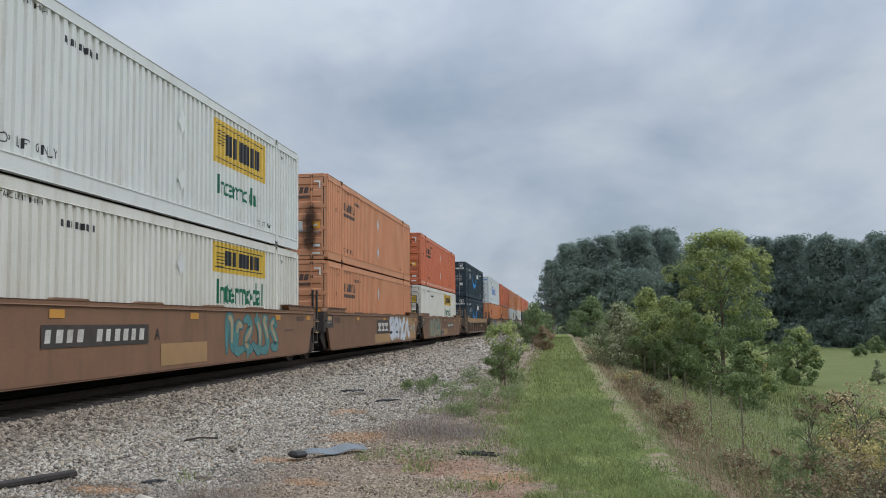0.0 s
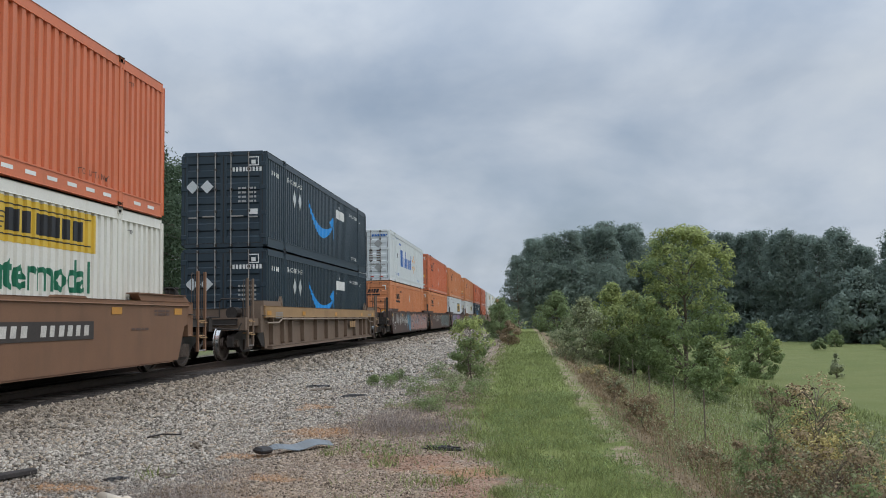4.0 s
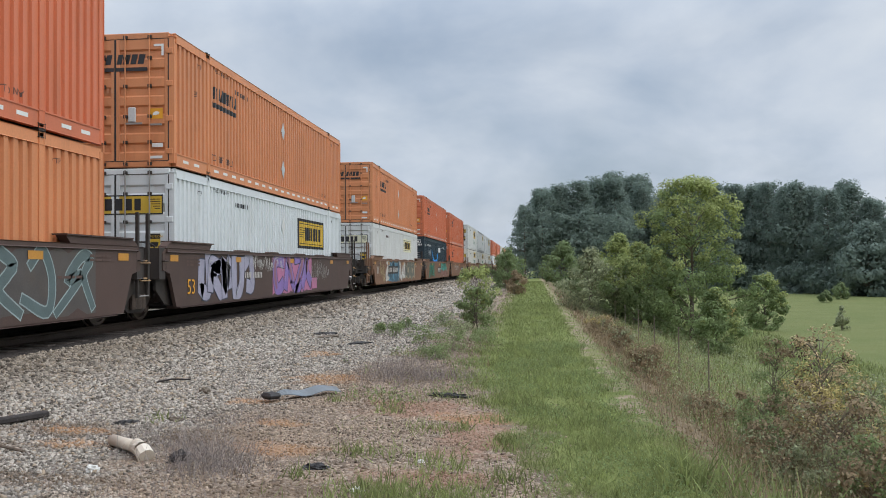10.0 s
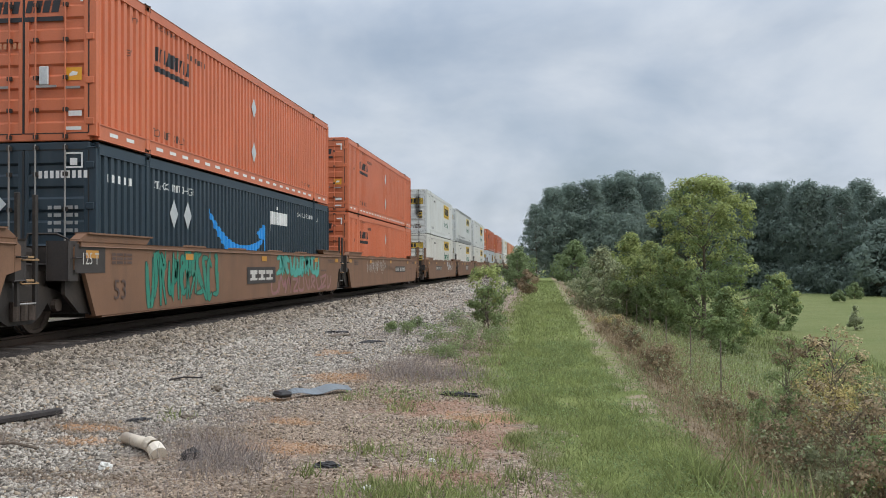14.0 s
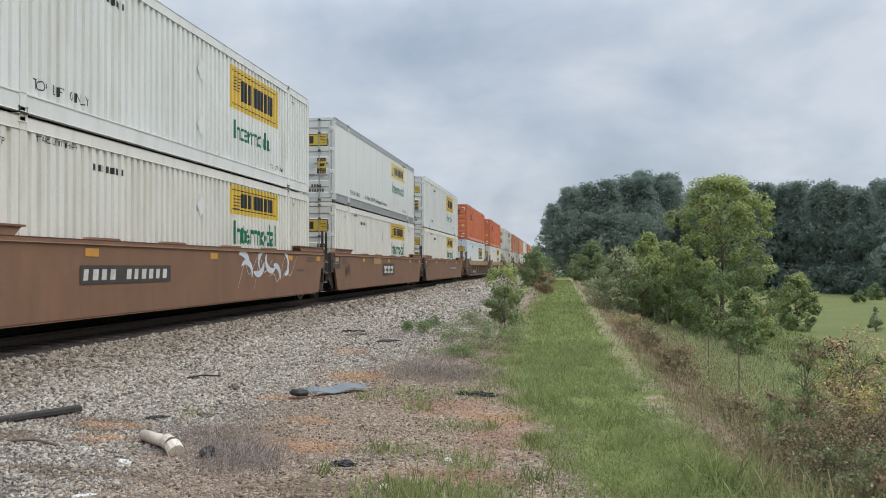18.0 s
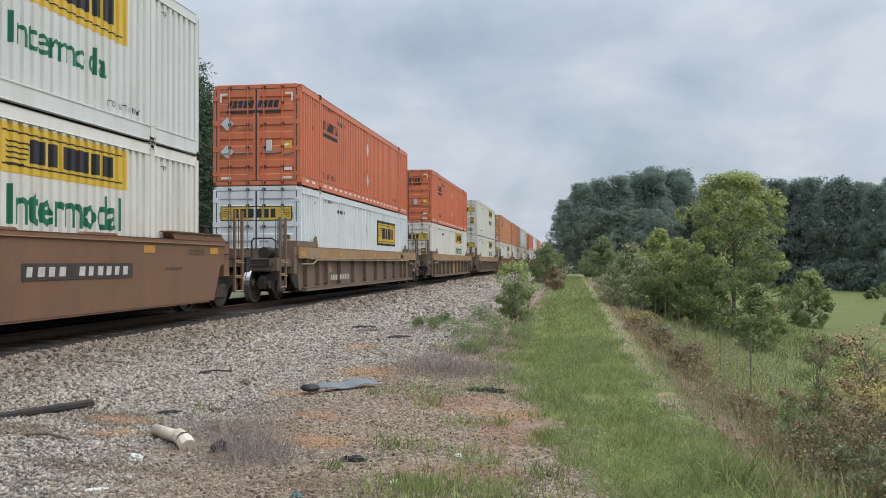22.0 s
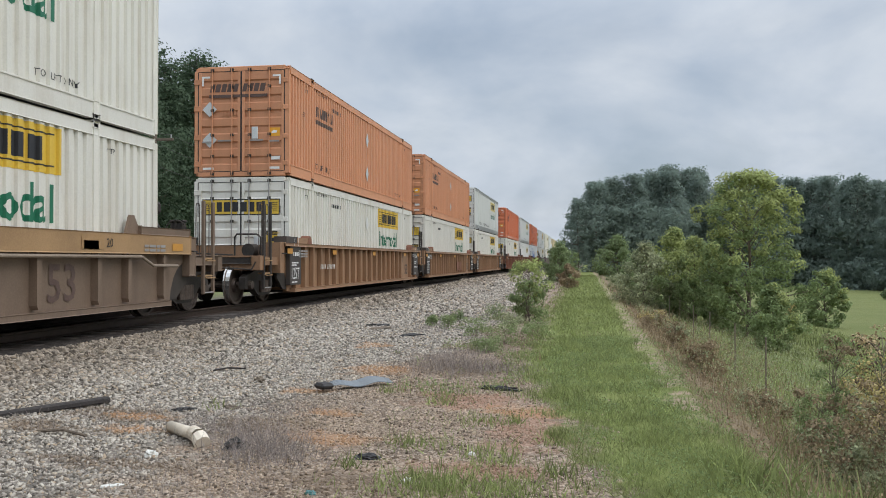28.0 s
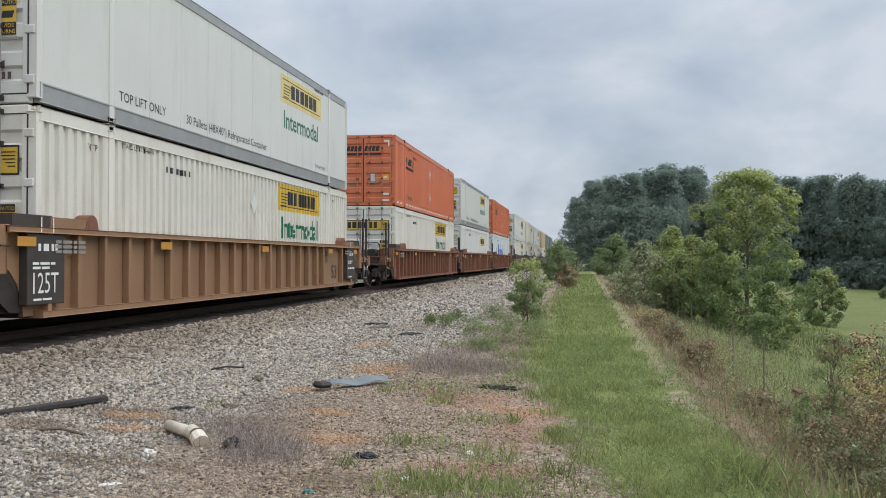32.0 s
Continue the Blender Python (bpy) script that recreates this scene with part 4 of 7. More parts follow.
def dress_orange(ink):
    def dress(c):
        small_marks(c, FADED_BLACK)
        placards(c)
        part("sign_shape", drape(blocks(-5.75, 1.93, 0.29, 9, 0.46, 0.2, 0.1)), ink, c, "dark bars of the carrier's word")
        part("sign_shape", drape(rect(-5.8, -4.05, 1.72, 1.84)), ink, c)
        part("lettering", drape(moved(lettering("53'", 0.13), -6.95, 1.75)), FADED_BLACK, c)
        for a, b in ((-0.86, -0.03), (0.03, 0.72)):
            part("sign_shape", on_end(blocks(a, 2.23, 0.21, 5 if a < 0 else 4, 0.6, 0.16, 0.22), 0.003), ink, c, "dark bars of the carrier's word")
            part("sign_shape", on_end(rect(a - 0.02, b, 2.08, 2.16), 0.003), ink, c)
        for z in (1.78, 0.98):
            part("placard_holder", on_end(poly([(-1.06, z), (-0.86, z - 0.2), (-0.66, z), (-0.86, z + 0.2)]), 0.012), SILVER, c, "diamond-shaped placard holder")
        part("document_box", Geo().box(0.3, 0.47, -HALF - 0.05, -HALF, 0.98, 1.3, 0.015), SILVER, c)
        part("warning_sign", on_end(rect(0.74, 1.06, 1.05, 1.27), 0.004), GOLD, c, "orange-yellow warning sign")
        part("warning_mark", on_end(poly([(0.83, 1.12), (0.97, 1.14), (0.99, 1.19), (0.9, 1.21), (0.84, 1.17)]), 0.006), PAINT_WHITE, c)
        part("number_plate", on_end(rect(0.82, 1.06, 0.44, 0.53), 0.004), PAINT_WHITE, c)
        part("corner_tape", on_end(joined(rect(-1.08, -0.86, 2.6, 2.65), rect(-1.08, -1.03, 2.4, 2.6), rect(0.86, 1.08, 2.6, 2.65), rect(1.03, 1.08, 2.4, 2.6), rect(-1.05, -0.75, 0.2, 0.26), rect(0.75, 1.05, 0.2, 0.26)), 0.003), PAINT_WHITE, c)
        part("number_strip", on_end(bars(-0.55, 1.62, 0.1, [0.55] * 6, 0.35), 0.003), TAN, c)
    return dress


def dress_navy(c):
    part("lettering", drape(moved(lettering("STACK LIMIT 3 HIGH", 0.14), 4.2, 2.3)), PAINT_WHITE, c)
    part("lettering", drape(moved(lettering("STACK LIMIT 3 HIGH", 0.16), -5.8, 2.3)), PAINT_WHITE, c)
    part("lettering", drape(moved(lettering("TOP LIFT ONLY", 0.14), 4.5, 0.45)), PAINT_WHITE, c)
    part("lettering", drape(moved(lettering("VTP", 0.12), 6.5, 2.25)), PAINT_WHITE, c)
    part("number_strip", drape(bars(-7.6, 2.25, 0.14, [0.5] * 8, 0.3)), PAINT_WHITE, c)
    for y in (-4.9, -4.2):
        part("placard_holder", drape(poly([(y - 0.2, 1.85), (y, 1.55), (y + 0.2, 1.85), (y, 2.15)]), True, 0.012), SILVER, c, "diamond-shaped placard holder")
    up, low = [], []
    for i in range(25):
        s = i / 24
        y = -3.0 + 3.9 * s
        z = 1.16 + 0.72 * abs(2 * s - 1.12) ** 2.0 * (1.0 if s < 0.56 else 0.62)
        fat = 0.05 + 0.36 * math.sin(math.pi * min(1, s * 0.95 + 0.03)) ** 0.8
        up.append((y, z + fat * 0.35))
        low.append((y, z - fat * 0.55))
    strips = [([low[i], low[i + 1], up[i + 1], up[i]], [(0, 1, 2, 3)]) for i in range(24)]
    arrow = poly([(0.42, 1.68), (0.95, 1.9), (1.12, 1.82), (1.08, 1.12), (0.98, 1.02), (0.93, 1.5), (0.5, 1.52)])
    part("curved_arrow", drape(joined(*strips, arrow)), SKYBLUE, c, "bright blue curved arrow")
    part("sign_shape", drape(joined(bars(1.5, 1.95, 0.36, [0.75, 0.5, 0.24, 1.3, 0.85], 0.2), rect(1.5, 1.6, 1.76, 1.95), rect(2.1, 2.19, 2.38, 2.47))), PAINT_WHITE, c, "white bars of the carrier's word")
    part("number_strip", on_end(bars(0.28, 2.28, 0.13, [0.5] * 4, 0.3), 0.003), PAINT_WHITE, c)
    part("number_strip", on_end(bars(0.68, 2.28, 0.13, [0.5] * 5, 0.3), 0.003), PAINT_WHITE, c)
    part("sign_frame", on_end(joined(frame_of(0.75, 1.08, 2.45, 2.72, 0.03), rect(0.85, 0.98, 2.5, 2.62)), 0.003), PAINT_WHITE, c)
    for z in (1.75, 1.62, 1.49, 1.36):
        part("data_panel", on_end(joined(bars(0.45, z, 0.06, [1.2, 2.2], 0.6), bars(0.78, z, 0.06, [2.0, 1.0], 0.6)), 0.003), STEEL, c)
    part("warning_sign", on_end(rect(0.78, 1.04, 1.0, 1.16), 0.004), PAINT_WHITE, c)
    for x in (-0.95, -0.5):
        part("placard_holder", on_end(poly([(x - 0.2, 1.85), (x, 1.65), (x + 0.2, 1.85), (x, 2.05)]), 0.012), SILVER, c, "diamond-shaped placard holder")


def dress_store(c):
    small_marks(c, BLUE)
    for y, z in ((-5.6, 2.03), (-5.6, 0.86)):
        part("placard_holder", drape(poly([(y - 0.19, z), (y, z - 0.27), (y + 0.19, z), (y, z + 0.27)]), True, 0.012), WHITE, c)
    for y in (-4.9, 0.6, 4.1):
        part("vent", drape(rect(y - 0.05, y + 0.05, 1.1 if y > 0 else 1.5, 1.75 if y < 4 else 2.0)), GASKET, c)
    word = joined(blocks(-3.6, 1.05, 1.02, 1, 0.95), blocks(-2.35, 1.05, 0.62, 6, 0.7, 0.36), rect(-1.53, -1.34, 1.6, 2.1), rect(1.15, 1.35, 1.6, 2.0))
    part("sign_shape", drape(word), BLUE, c, "blue shapes of the owner's word")
    spark = []
    for i in range(6):
        a = math.pi / 2 + i * math.pi / 3
        p, q = Vector((math.cos(a), math.sin(a))), Vector((-math.sin(a), math.cos(a)))
        o = Vector((2.5, 1.5))
        spark.append(poly([tuple(o + p * r + q * s) for r, s in ((0.2, -0.05), (0.2, 0.05), (0.58, 0.1), (0.66, 0.0), (0.58, -0.1))]))
    part("spark", drape(joined(*spark)), GOLD, c, "golden six-rayed mark")
    small = [([(-0.62 + (x - 2.5) * 0.5, 2.22 + (z - 1.5) * 0.5) for x, z in s[0]], s[1]) for s in spark]
    part("spark", on_end(joined(*small), 0.004), GOLD, c, "golden six-rayed mark")
    part("sign_shape", on_end(bars(-1.0, 1.72, 0.13, [0.8, 0.6, 0.2, 0.8, 0.6, 0.4, 0.4], 0.15), 0.004), BLUE, c)
    part("number_strip", on_end(bars(0.3, 2.5, 0.13, [0.5] * 10, 0.18), 0.004), BLUE, c)
    for z in (2.1, 0.75):
        part("placard_holder", on_end(poly([(0.42, z), (0.66, z - 0.24), (0.9, z), (0.66, z + 0.24)]), 0.012), STEEL, c, "diamond-shaped placard holder")
    for z in (1.68, 1.54, 1.4, 1.26, 1.12):
        part("data_panel", on_end(joined(bars(0.14, z, 0.06, [3.2], 0.6), bars(0.56, z, 0.06, [4.0], 0.6)), 0.003), FADED_BLACK, c)
    part("corner_tape", on_end(joined(rect(0.2, 0.4, 0.2, 0.26), rect(0.72, 0.92, 0.2, 0.26)), 0.004), RED, c)


W = "white corrugated 53-foot container with yellow sign and green lettering"
MAKERS = {
    "W": lambda: build_container("shipping_container", W, WHITE, dress_white("word")),
    "V": lambda: build_container("shipping_container", "creamy white corrugated container with yellow sign over bold green lettering", WARM_WHITE, dress_white("big")),
    "P": lambda: build_container("shipping_container", "white corrugated 53-foot container with black-edged yellow sign", COOL_WHITE, dress_white("plate")),
    "L": lambda: build_container("shipping_container", "white corrugated 53-foot container with bleached pale yellow sign", WHITE, dress_white("pale")),
    "R": lambda: build_container("refrigerated_container", "smooth pale grey refrigerated container with yellow sign, green lettering", REEFER, dress_reefer, smooth_panel=True, rail_paint=STEEL),
    "O": lambda: build_container("shipping_container", "red-orange corrugated container with white reflective tape, dark bars", ORANGE, dress_orange(BLACK), stripes=True),
    "M": lambda: build_container("shipping_container", "weathered mid-orange corrugated container with worn dark bars", MIDORANGE, dress_orange(BLACK), stripes=True),
    "T": lambda: build_container("shipping_container", "sun-faded tan-orange corrugated container with worn dark bars", TAN, dress_orange(FADED_BLACK)),
    "N": lambda: build_container("shipping_container", "dark blue corrugated container with bright blue curved arrow", NAVY, dress_navy),
    "S": lambda: build_container("shipping_container", "white corrugated container with blue word shapes and golden spark", COOL_WHITE, dress_store),
    "B": lambda: build_container("shipping_container", "beige corrugated container, weathered, stacked in the train", BEIGE, lambda c: placards(c)),
    "C": lambda: build_container("shipping_container", "aged cream-white corrugated container with bleached sign, rust stains", CREAM, dress_white("pale")),
    "G": lambda: build_container("shipping_container", "dark grey-green corrugated container, weathered, stacked in the train", GREY, lambda c: placards(c)),
}
# upper and lower container of each unit
LOADS = "WV TT OV NN SM OM MP ML ON OO WV RV WV OP OV VV TV TV RV OV RL OS WV CV WV BV GG GG".split()
ROLLING = []
FIRST = {}
STOWED = {}


def stow(kind, unit, upper):
    if kind in FIRST:
        c = copy_thing(FIRST[kind], Matrix())
    else:
        c = FIRST[kind] = MAKERS[kind]()
    c["group"] = "containers on the train"
    z = FLOOR_TOP if upper else FLOOR_LOW
    c.matrix_basis = pose(TRACK_X, PLACES[unit] + HALF, z)
    ROLLING.append((c, PLACES[unit], z))
    STOWED[unit, upper] = c
    return c


for unit, load in enumerate(LOADS):
    stow(load[0], unit, True)
    stow(load[1], unit, False)


def soot_material():
    """Exhaust soot: densest along the middle of its patch, ragged and see-through towards its rim."""
    k = Nodes("exhaust_soot")
    tc = k.t.nodes.new("ShaderNodeTexCoord")
    sp = k.t.nodes.new("ShaderNodeSeparateXYZ")
    k.put(sp.inputs[0], tc.outputs["Generated"])
    far_x = k.math("ABSOLUTE", k.math("SUBTRACT", sp.outputs[0], 0.5))
    far_z = k.math("ABSOLUTE", k.math("SUBTRACT", sp.outputs[2], 0.5))
    rag = k.math("MULTIPLY", k.math("SUBTRACT", k.noise(tc.outputs["Object"], 4.0, 6, 0.65), 0.5), 0.5)
    fac = k.math("MULTIPLY", k.ramp(k.math("ADD", far_x, rag), 0.46, 0.08), k.ramp(k.math("ADD", far_z, rag), 0.5, 0.2))
    clear = k.t.nodes.new("ShaderNodeBsdfTransparent")
    blend = k.t.nodes.new("ShaderNodeMixShader")
    k.put(blend.inputs[0], k.math("MULTIPLY", fac, 0.75))
    k.put(blend.inputs[1], clear.outputs[0])
    k.put(blend.inputs[2], k.b.outputs[0])
    k.put(k.t.nodes["Material Output"].inputs[0], blend.outputs[0])
    k.put(k.b.inputs["Base Color"], (0.018, 0.014, 0.012, 1))
    k.put(k.b.inputs["Roughness"], 0.95)
    return k.m


SOOT = soot_material()
for unit, upper, x0, x1, z0, z1 in ((1, True, 0.35, 1.1, 0.05, 2.0), (10, True, 0.4, 1.0, 0.9, 2.8)):
    part("soot_stain", on_end(rect(x0, x1, z0, z1), 0.062), SOOT, STOWED[unit, upper], "black exhaust soot on the doors")



# ---- the well cars ----
SIDE = 1.5                                     # half width over the side sills
WHEEL_R = 0.457


def build_truck(parent, y):
    """A two-axle bogie: bolster, cast side frames with springs, wheelsets."""
    t = part("truck", Geo().box(-0.95, 0.95, -0.22, 0.22, 0.5, 0.82, 0.04), IRON, parent, "greasy two-axle bogie", at=pose(0, y, 0))
    for s in (1, -1):
        x0, x1 = s * 0.98, s * 1.14
        outer = [(-1.12, 0.36), (-1.12, 0.62), (-0.95, 0.7), (-0.5, 0.78), (0.5, 0.78), (0.95, 0.7), (1.12, 0.62), (1.12, 0.36), (0.82, 0.36), (0.72, 0.5), (0.5, 0.3), (0.3, 0.2), (-0.3, 0.2), (-0.5, 0.3), (-0.72, 0.5), (-0.82, 0.36)]
        part("side_frame", Geo().prism_x(outer, x0, x1), IRON, t)
        g = Geo()
        for k in (-0.2, 0.0, 0.2):
            g.tube((s * 1.18, k, 0.27), (s * 1.18, k, 0.55), 0.075, 10)
        part("spring_nest", g, WHEEL, t)
        for k in (-0.89, 0.89):
            part("axle_cap", Geo().tube((s * 1.12, k, WHEEL_R), (s * 1.22, k, WHEEL_R), 0.1, 12), WHEEL, t)
    for k in (-0.89, 0.89):
        g = Geo().tube((-0.98, 0, 0), (0.98, 0, 0), 0.085, 10)
        for s in (1, -1):
            a, b = s * 0.70, s * 0.82
            rings = [(s * 0.69, WHEEL_R + 0.028), (s * 0.72, WHEEL_R + 0.028), (s * 0.735, WHEEL_R), (s * 0.835, WHEEL_R - 0.006), (s * 0.835, WHEEL_R - 0.06), (s * 0.785, WHEEL_R - 0.075), (s * 0.775, 0.17), (s * 0.85, 0.15), (s * 0.85, 0.08)]
            m = 28
            p = [(x, r * math.cos(2 * math.pi * i / m), r * math.sin(2 * math.pi * i / m)) for x, r in rings for i in range(m)]
            f = [(j * m + i, j * m + (i + 1) % m, (j + 1) * m + (i + 1) % m, (j + 1) * m + i) for j in range(len(rings) - 1) for i in range(m)]
            f.append(tuple(range(m)))
            g.add(p, f)
        wheels = second_tone(g.mesh("wheelset", WHEEL), TREAD, lambda f: abs(f.normal.x) < 0.3 and math.hypot(f.center.y, f.center.z) > 0.43)
        w = part("wheelset", wheels, WHEEL, t, "worn steel wheels on their axle", at=pose(0, k, WHEEL_R))
        w["axle"] = k
    return t


def ladder(parent, x, y, z0, z1, mat, deck=1.08):
    """Two flat stiles with lipped treads and a thin hoop handhold at each stile."""
    for d in (-0.22, 0.22):
        part("ladder_post", Geo().box(x - 0.03, x + 0.03, y + d - 0.036, y + d + 0.036, z0, z1, 0.008), mat, parent)
    for z in (deck, deck - 0.34):
        g = Geo().box(x - 0.16, x + 0.02, y - 0.17, y + 0.17, z - 0.035, z, 0.006)
        g.pipe([(x + 0.03, y - 0.2, z - 0.04), (x + 0.07, y - 0.2, z - 0.06), (x + 0.07, y + 0.2, z - 0.06), (x + 0.03, y + 0.2, z - 0.04)], 0.011, 5)
        part("ladder_tread", g, SILL, parent, "lipped ladder tread")
    z = z0 + 0.03
    while z < deck - 0.4:
        part("rung", Geo().tube((x + 0.02, y - 0.2, z), (x + 0.02, y + 0.2, z), 0.015, 6), DULL_STEEL, parent)
        z += 0.3


def handholds(parent, x, y, z, e):
    for d in (0.34, -0.1):
        u = y - e * d
        part("handhold", Geo().pipe([(x - 0.1, u, 1.02), (x - 0.1, u, z - 0.05), (x - 0.1, u + e * 0.03, z), (x - 0.1, u + e * 0.13, z), (x - 0.1, u + e * 0.16, z - 0.05), (x - 0.1, u + e * 0.16, 1.02)], 0.010, 5), WHEEL, parent)


def end_guides(c, e, s, paint, kind):
    """The raised guides over the ends of the side sills."""
    out, inn = s * (SIDE + 0.012), s * (SIDE - 0.16)
    if kind == 0:
        part("end_guide", Geo().prism_x([(e * 6.62, 1.44), (e * 6.42, 1.6), (e * 8.74, 1.6), (e * 8.95, 1.5), (e * 8.95, 1.44)], out, inn), paint, c)
        part("guide_flange", Geo().box(s * (SIDE + 0.05), s * (SIDE - 0.2), e * 6.4, e * 8.72, 1.595, 1.615, 0.004), paint, c)
    elif kind == 1:
        part("end_guide", Geo().box(s * (SIDE - 0.01), s * (SIDE - 0.3), e * 7.15, e * 8.98, 1.467, 1.6, 0.015), WELL_RIB, c)
        part("guide_stop", Geo().prism_x([(e * 6.78, 1.46), (e * 6.93, 1.78), (e * 7.03, 1.78), (e * 7.16, 1.6), (e * 7.16, 1.46)], s * (SIDE - 0.06), s * (SIDE - 0.12)), WELL_RIB, c)
    else:
        part("end_guide", Geo().box(out, s * (SIDE - 0.3), e * 7.1, e * 8.02, 1.467, 1.6, 0.015), paint, c)
        part("end_guide", Geo().box(out, s * (SIDE - 0.3), e * 8.02, e * 8.85, 1.467, 1.615, 0.015), PLATE_BLACK, c, "black-painted end guide")
        stop = [(e * (7.0 + 0.16 * math.cos(a * math.pi / 8)), 1.52 + 0.17 * math.sin(a * math.pi / 8)) for a in range(9)]
        part("guide_stop", Geo().prism_x([(e * 7.2, 1.46)] + stop + [(e * 6.82, 1.46)], s * (SIDE + 0.02), s * (SIDE - 0.2)), WELL_RUST, c, "rusty rounded guide stop")


def well_end(c, e, joint, paint, ribbed):
    """One end of a well: bulkhead, deck, raised guides, ladder, and the coupler where the car ends."""
    end = 9.5 if joint else 10.55
    part("end_bulkhead", Geo().box(-1.34, 1.34, e * 8.2, e * 8.32, 0.28, 1.42, 0.02), paint if ribbed else IRON, c)
    part("deck", Geo().box(-1.25 if not joint else -0.9, 1.25 if not joint else 0.9, e * 8.3, e * end, 0.95, 1.1, 0.02), IRON, c)
    part("centre_sill", Geo().box(-0.32, 0.32, e * 8.25, e * (end + 0.02), 0.62, 0.97, 0.03), IRON, c)
    high = 2.42 if ribbed == 2 else 2.2
    post = {0: IRON if joint or paint is WELL_DARK else paint, 1: paint, 2: IRON}[ribbed]
    for s in (1, -1):
        end_guides(c, e, s, paint, ribbed)
        part("corner_box", Geo().box(s * (SIDE - 0.015), s * 1.12, e * 8.95, e * 9.22, 0.86 if joint else 0.74, 1.45, 0.02), paint if not (joint and ribbed == 0) else PLATE_BLACK, c)
        part("guard_plate", Geo().prism_x([(e * 8.4, 0.3), (e * 8.62, 0.9), (e * 9.12, 0.97), (e * 9.12, 0.62), (e * 8.7, 0.32)], s * 1.36, s * 1.3), IRON, c)
        if joint:
            part("side_bearing", Geo().box(s * 1.0, s * 0.4, e * 9.1, e * 9.55, 0.78, 0.98, 0.02), IRON, c)
        else:
            part("end_beam", Geo().box(s * (SIDE - 0.04), s * 0.2, e * 10.3, e * 10.5, 0.82, 1.12, 0.02), paint if ribbed else IRON, c)
            part("side_rail", Geo().box(s * 1.42, s * 1.32, e * 9.2, e * 10.32, 0.93, 1.1, 0.015), paint if ribbed else IRON, c)
        part("grab_iron", Geo().pipe([(s * (SIDE + 0.005), e * 8.98, 1.2), (s * (SIDE + 0.06), e * 8.98, 1.2), (s * (SIDE + 0.06), e * 9.16, 1.2), (s * (SIDE + 0.005), e * 9.16, 1.2)], 0.014), IRON, c)
    if not joint:
        ladder(c, 1.42, e * 9.95, 0.36, high, post)
        handholds(c, 1.42, e * 9.95, high - 0.05, e)
        part("coupler", Geo().box(-0.14, 0.14, e * 10.5, e * 11.3, 0.72, 0.94, 0.04).box(-0.22, 0.24, e * 11.25, e * 11.6, 0.66, 1.0, 0.06), IRON, c, "rusty knuckle coupler")
        part("air_hose", Geo().pipe([(0.4, e * 10.5, 0.75), (0.42, e * 10.8, 0.5), (0.4, e * 11.1, 0.32), (0.36, e * 11.5, 0.35)], 0.03), IRON, c)
        part("uncoupling_lever", Geo().pipe([(1.38, e * 10.56, 1.0), (1.3, e * 10.6, 0.82), (0.5, e * 10.6, 0.86), (0.2, e * 10.7, 0.98)], 0.016, 5), IRON, c)
        wheel_y = e * 10.3
        ring = [(-0.7 + 0.26 * math.cos(a * math.pi / 8), wheel_y, 1.72 + 0.26 * math.sin(a * math.pi / 8)) for a in range(17)]
        g = Geo().pipe(ring, 0.016).tube((-0.96, wheel_y, 1.72), (-0.44, wheel_y, 1.72), 0.012, 5).tube((-0.7, wheel_y, 1.46), (-0.7, wheel_y, 1.98), 0.012, 5)
        part("brake_wheel", g, IRON, c)
        part("brake_housing", Geo().box(-0.84, -0.56, e * 10.1, e * 10.26, 1.5, 1.95, 0.04).box(-0.8, -0.6, e * 10.1, e * 10.2, 1.08, 1.5, 0.02), IRON, c, "greasy hand-brake housing on its stand")
        part("brake_chain", Geo().pipe([(-0.7, e * 10.15, 1.5), (-0.4, e * 9.8, 1.2), (0.3, e * 9.3, 1.16)], 0.02, 5), IRON, c)
        if e > 0:
            part("valve_stand", Geo().box(0.25, 0.62, e * 9.6, e * 9.86, 1.08, 1.62, 0.05).tube((0.44, e * 9.75, 1.6), (0.3, e * 9.75, 2.0), 0.07, 8).box(0.05, 0.5, e * 9.68, e * 9.82, 1.95, 2.2, 0.05).tube((0.2, e * 9.7, 2.15), (0.2, e * 9.7, 2.4), 0.05, 8), IRON, c, "greasy valve stack on the end platform")
        for x, y, z in ((0.9, 9.0, 1.68), (1.0, 9.2, 1.58))[:1 if e < 0 else 2]:
            part("pipe_loop", Geo().limb([(x, e * y, 1.1), (x, e * y, z - 0.08), (x - 0.08, e * (y + 0.06), z), (x - 0.6, e * (y + 0.06), z), (x - 0.68, e * y, z - 0.08), (x - 0.68, e * y, 1.1)], [0.024] * 6, 6), IRON, c)
        part("brake_cylinder", Geo().tube((0.55, e * 8.5, 1.28), (0.55, e * 8.95, 1.28), 0.17, 14), IRON, c)
    else:
        if e > 0:
            ladder(c, 1.44, e * 9.32, 0.5, high - 0.08, post, 1.22)
        part("brake_cylinder", Geo().tube((0.35, e * 8.5, 1.25), (0.35, e * 8.95, 1.25), 0.14, 14), IRON, c)
        part("pipe_loop", Geo().limb([(1.1, e * 8.6, 1.1), (1.1, e * 8.6, 1.52), (1.0, e * 8.75, 1.6), (0.6, e * 8.9, 1.6), (0.5, e * 9.0, 1.1)], [0.022] * 5, 6), IRON, c)


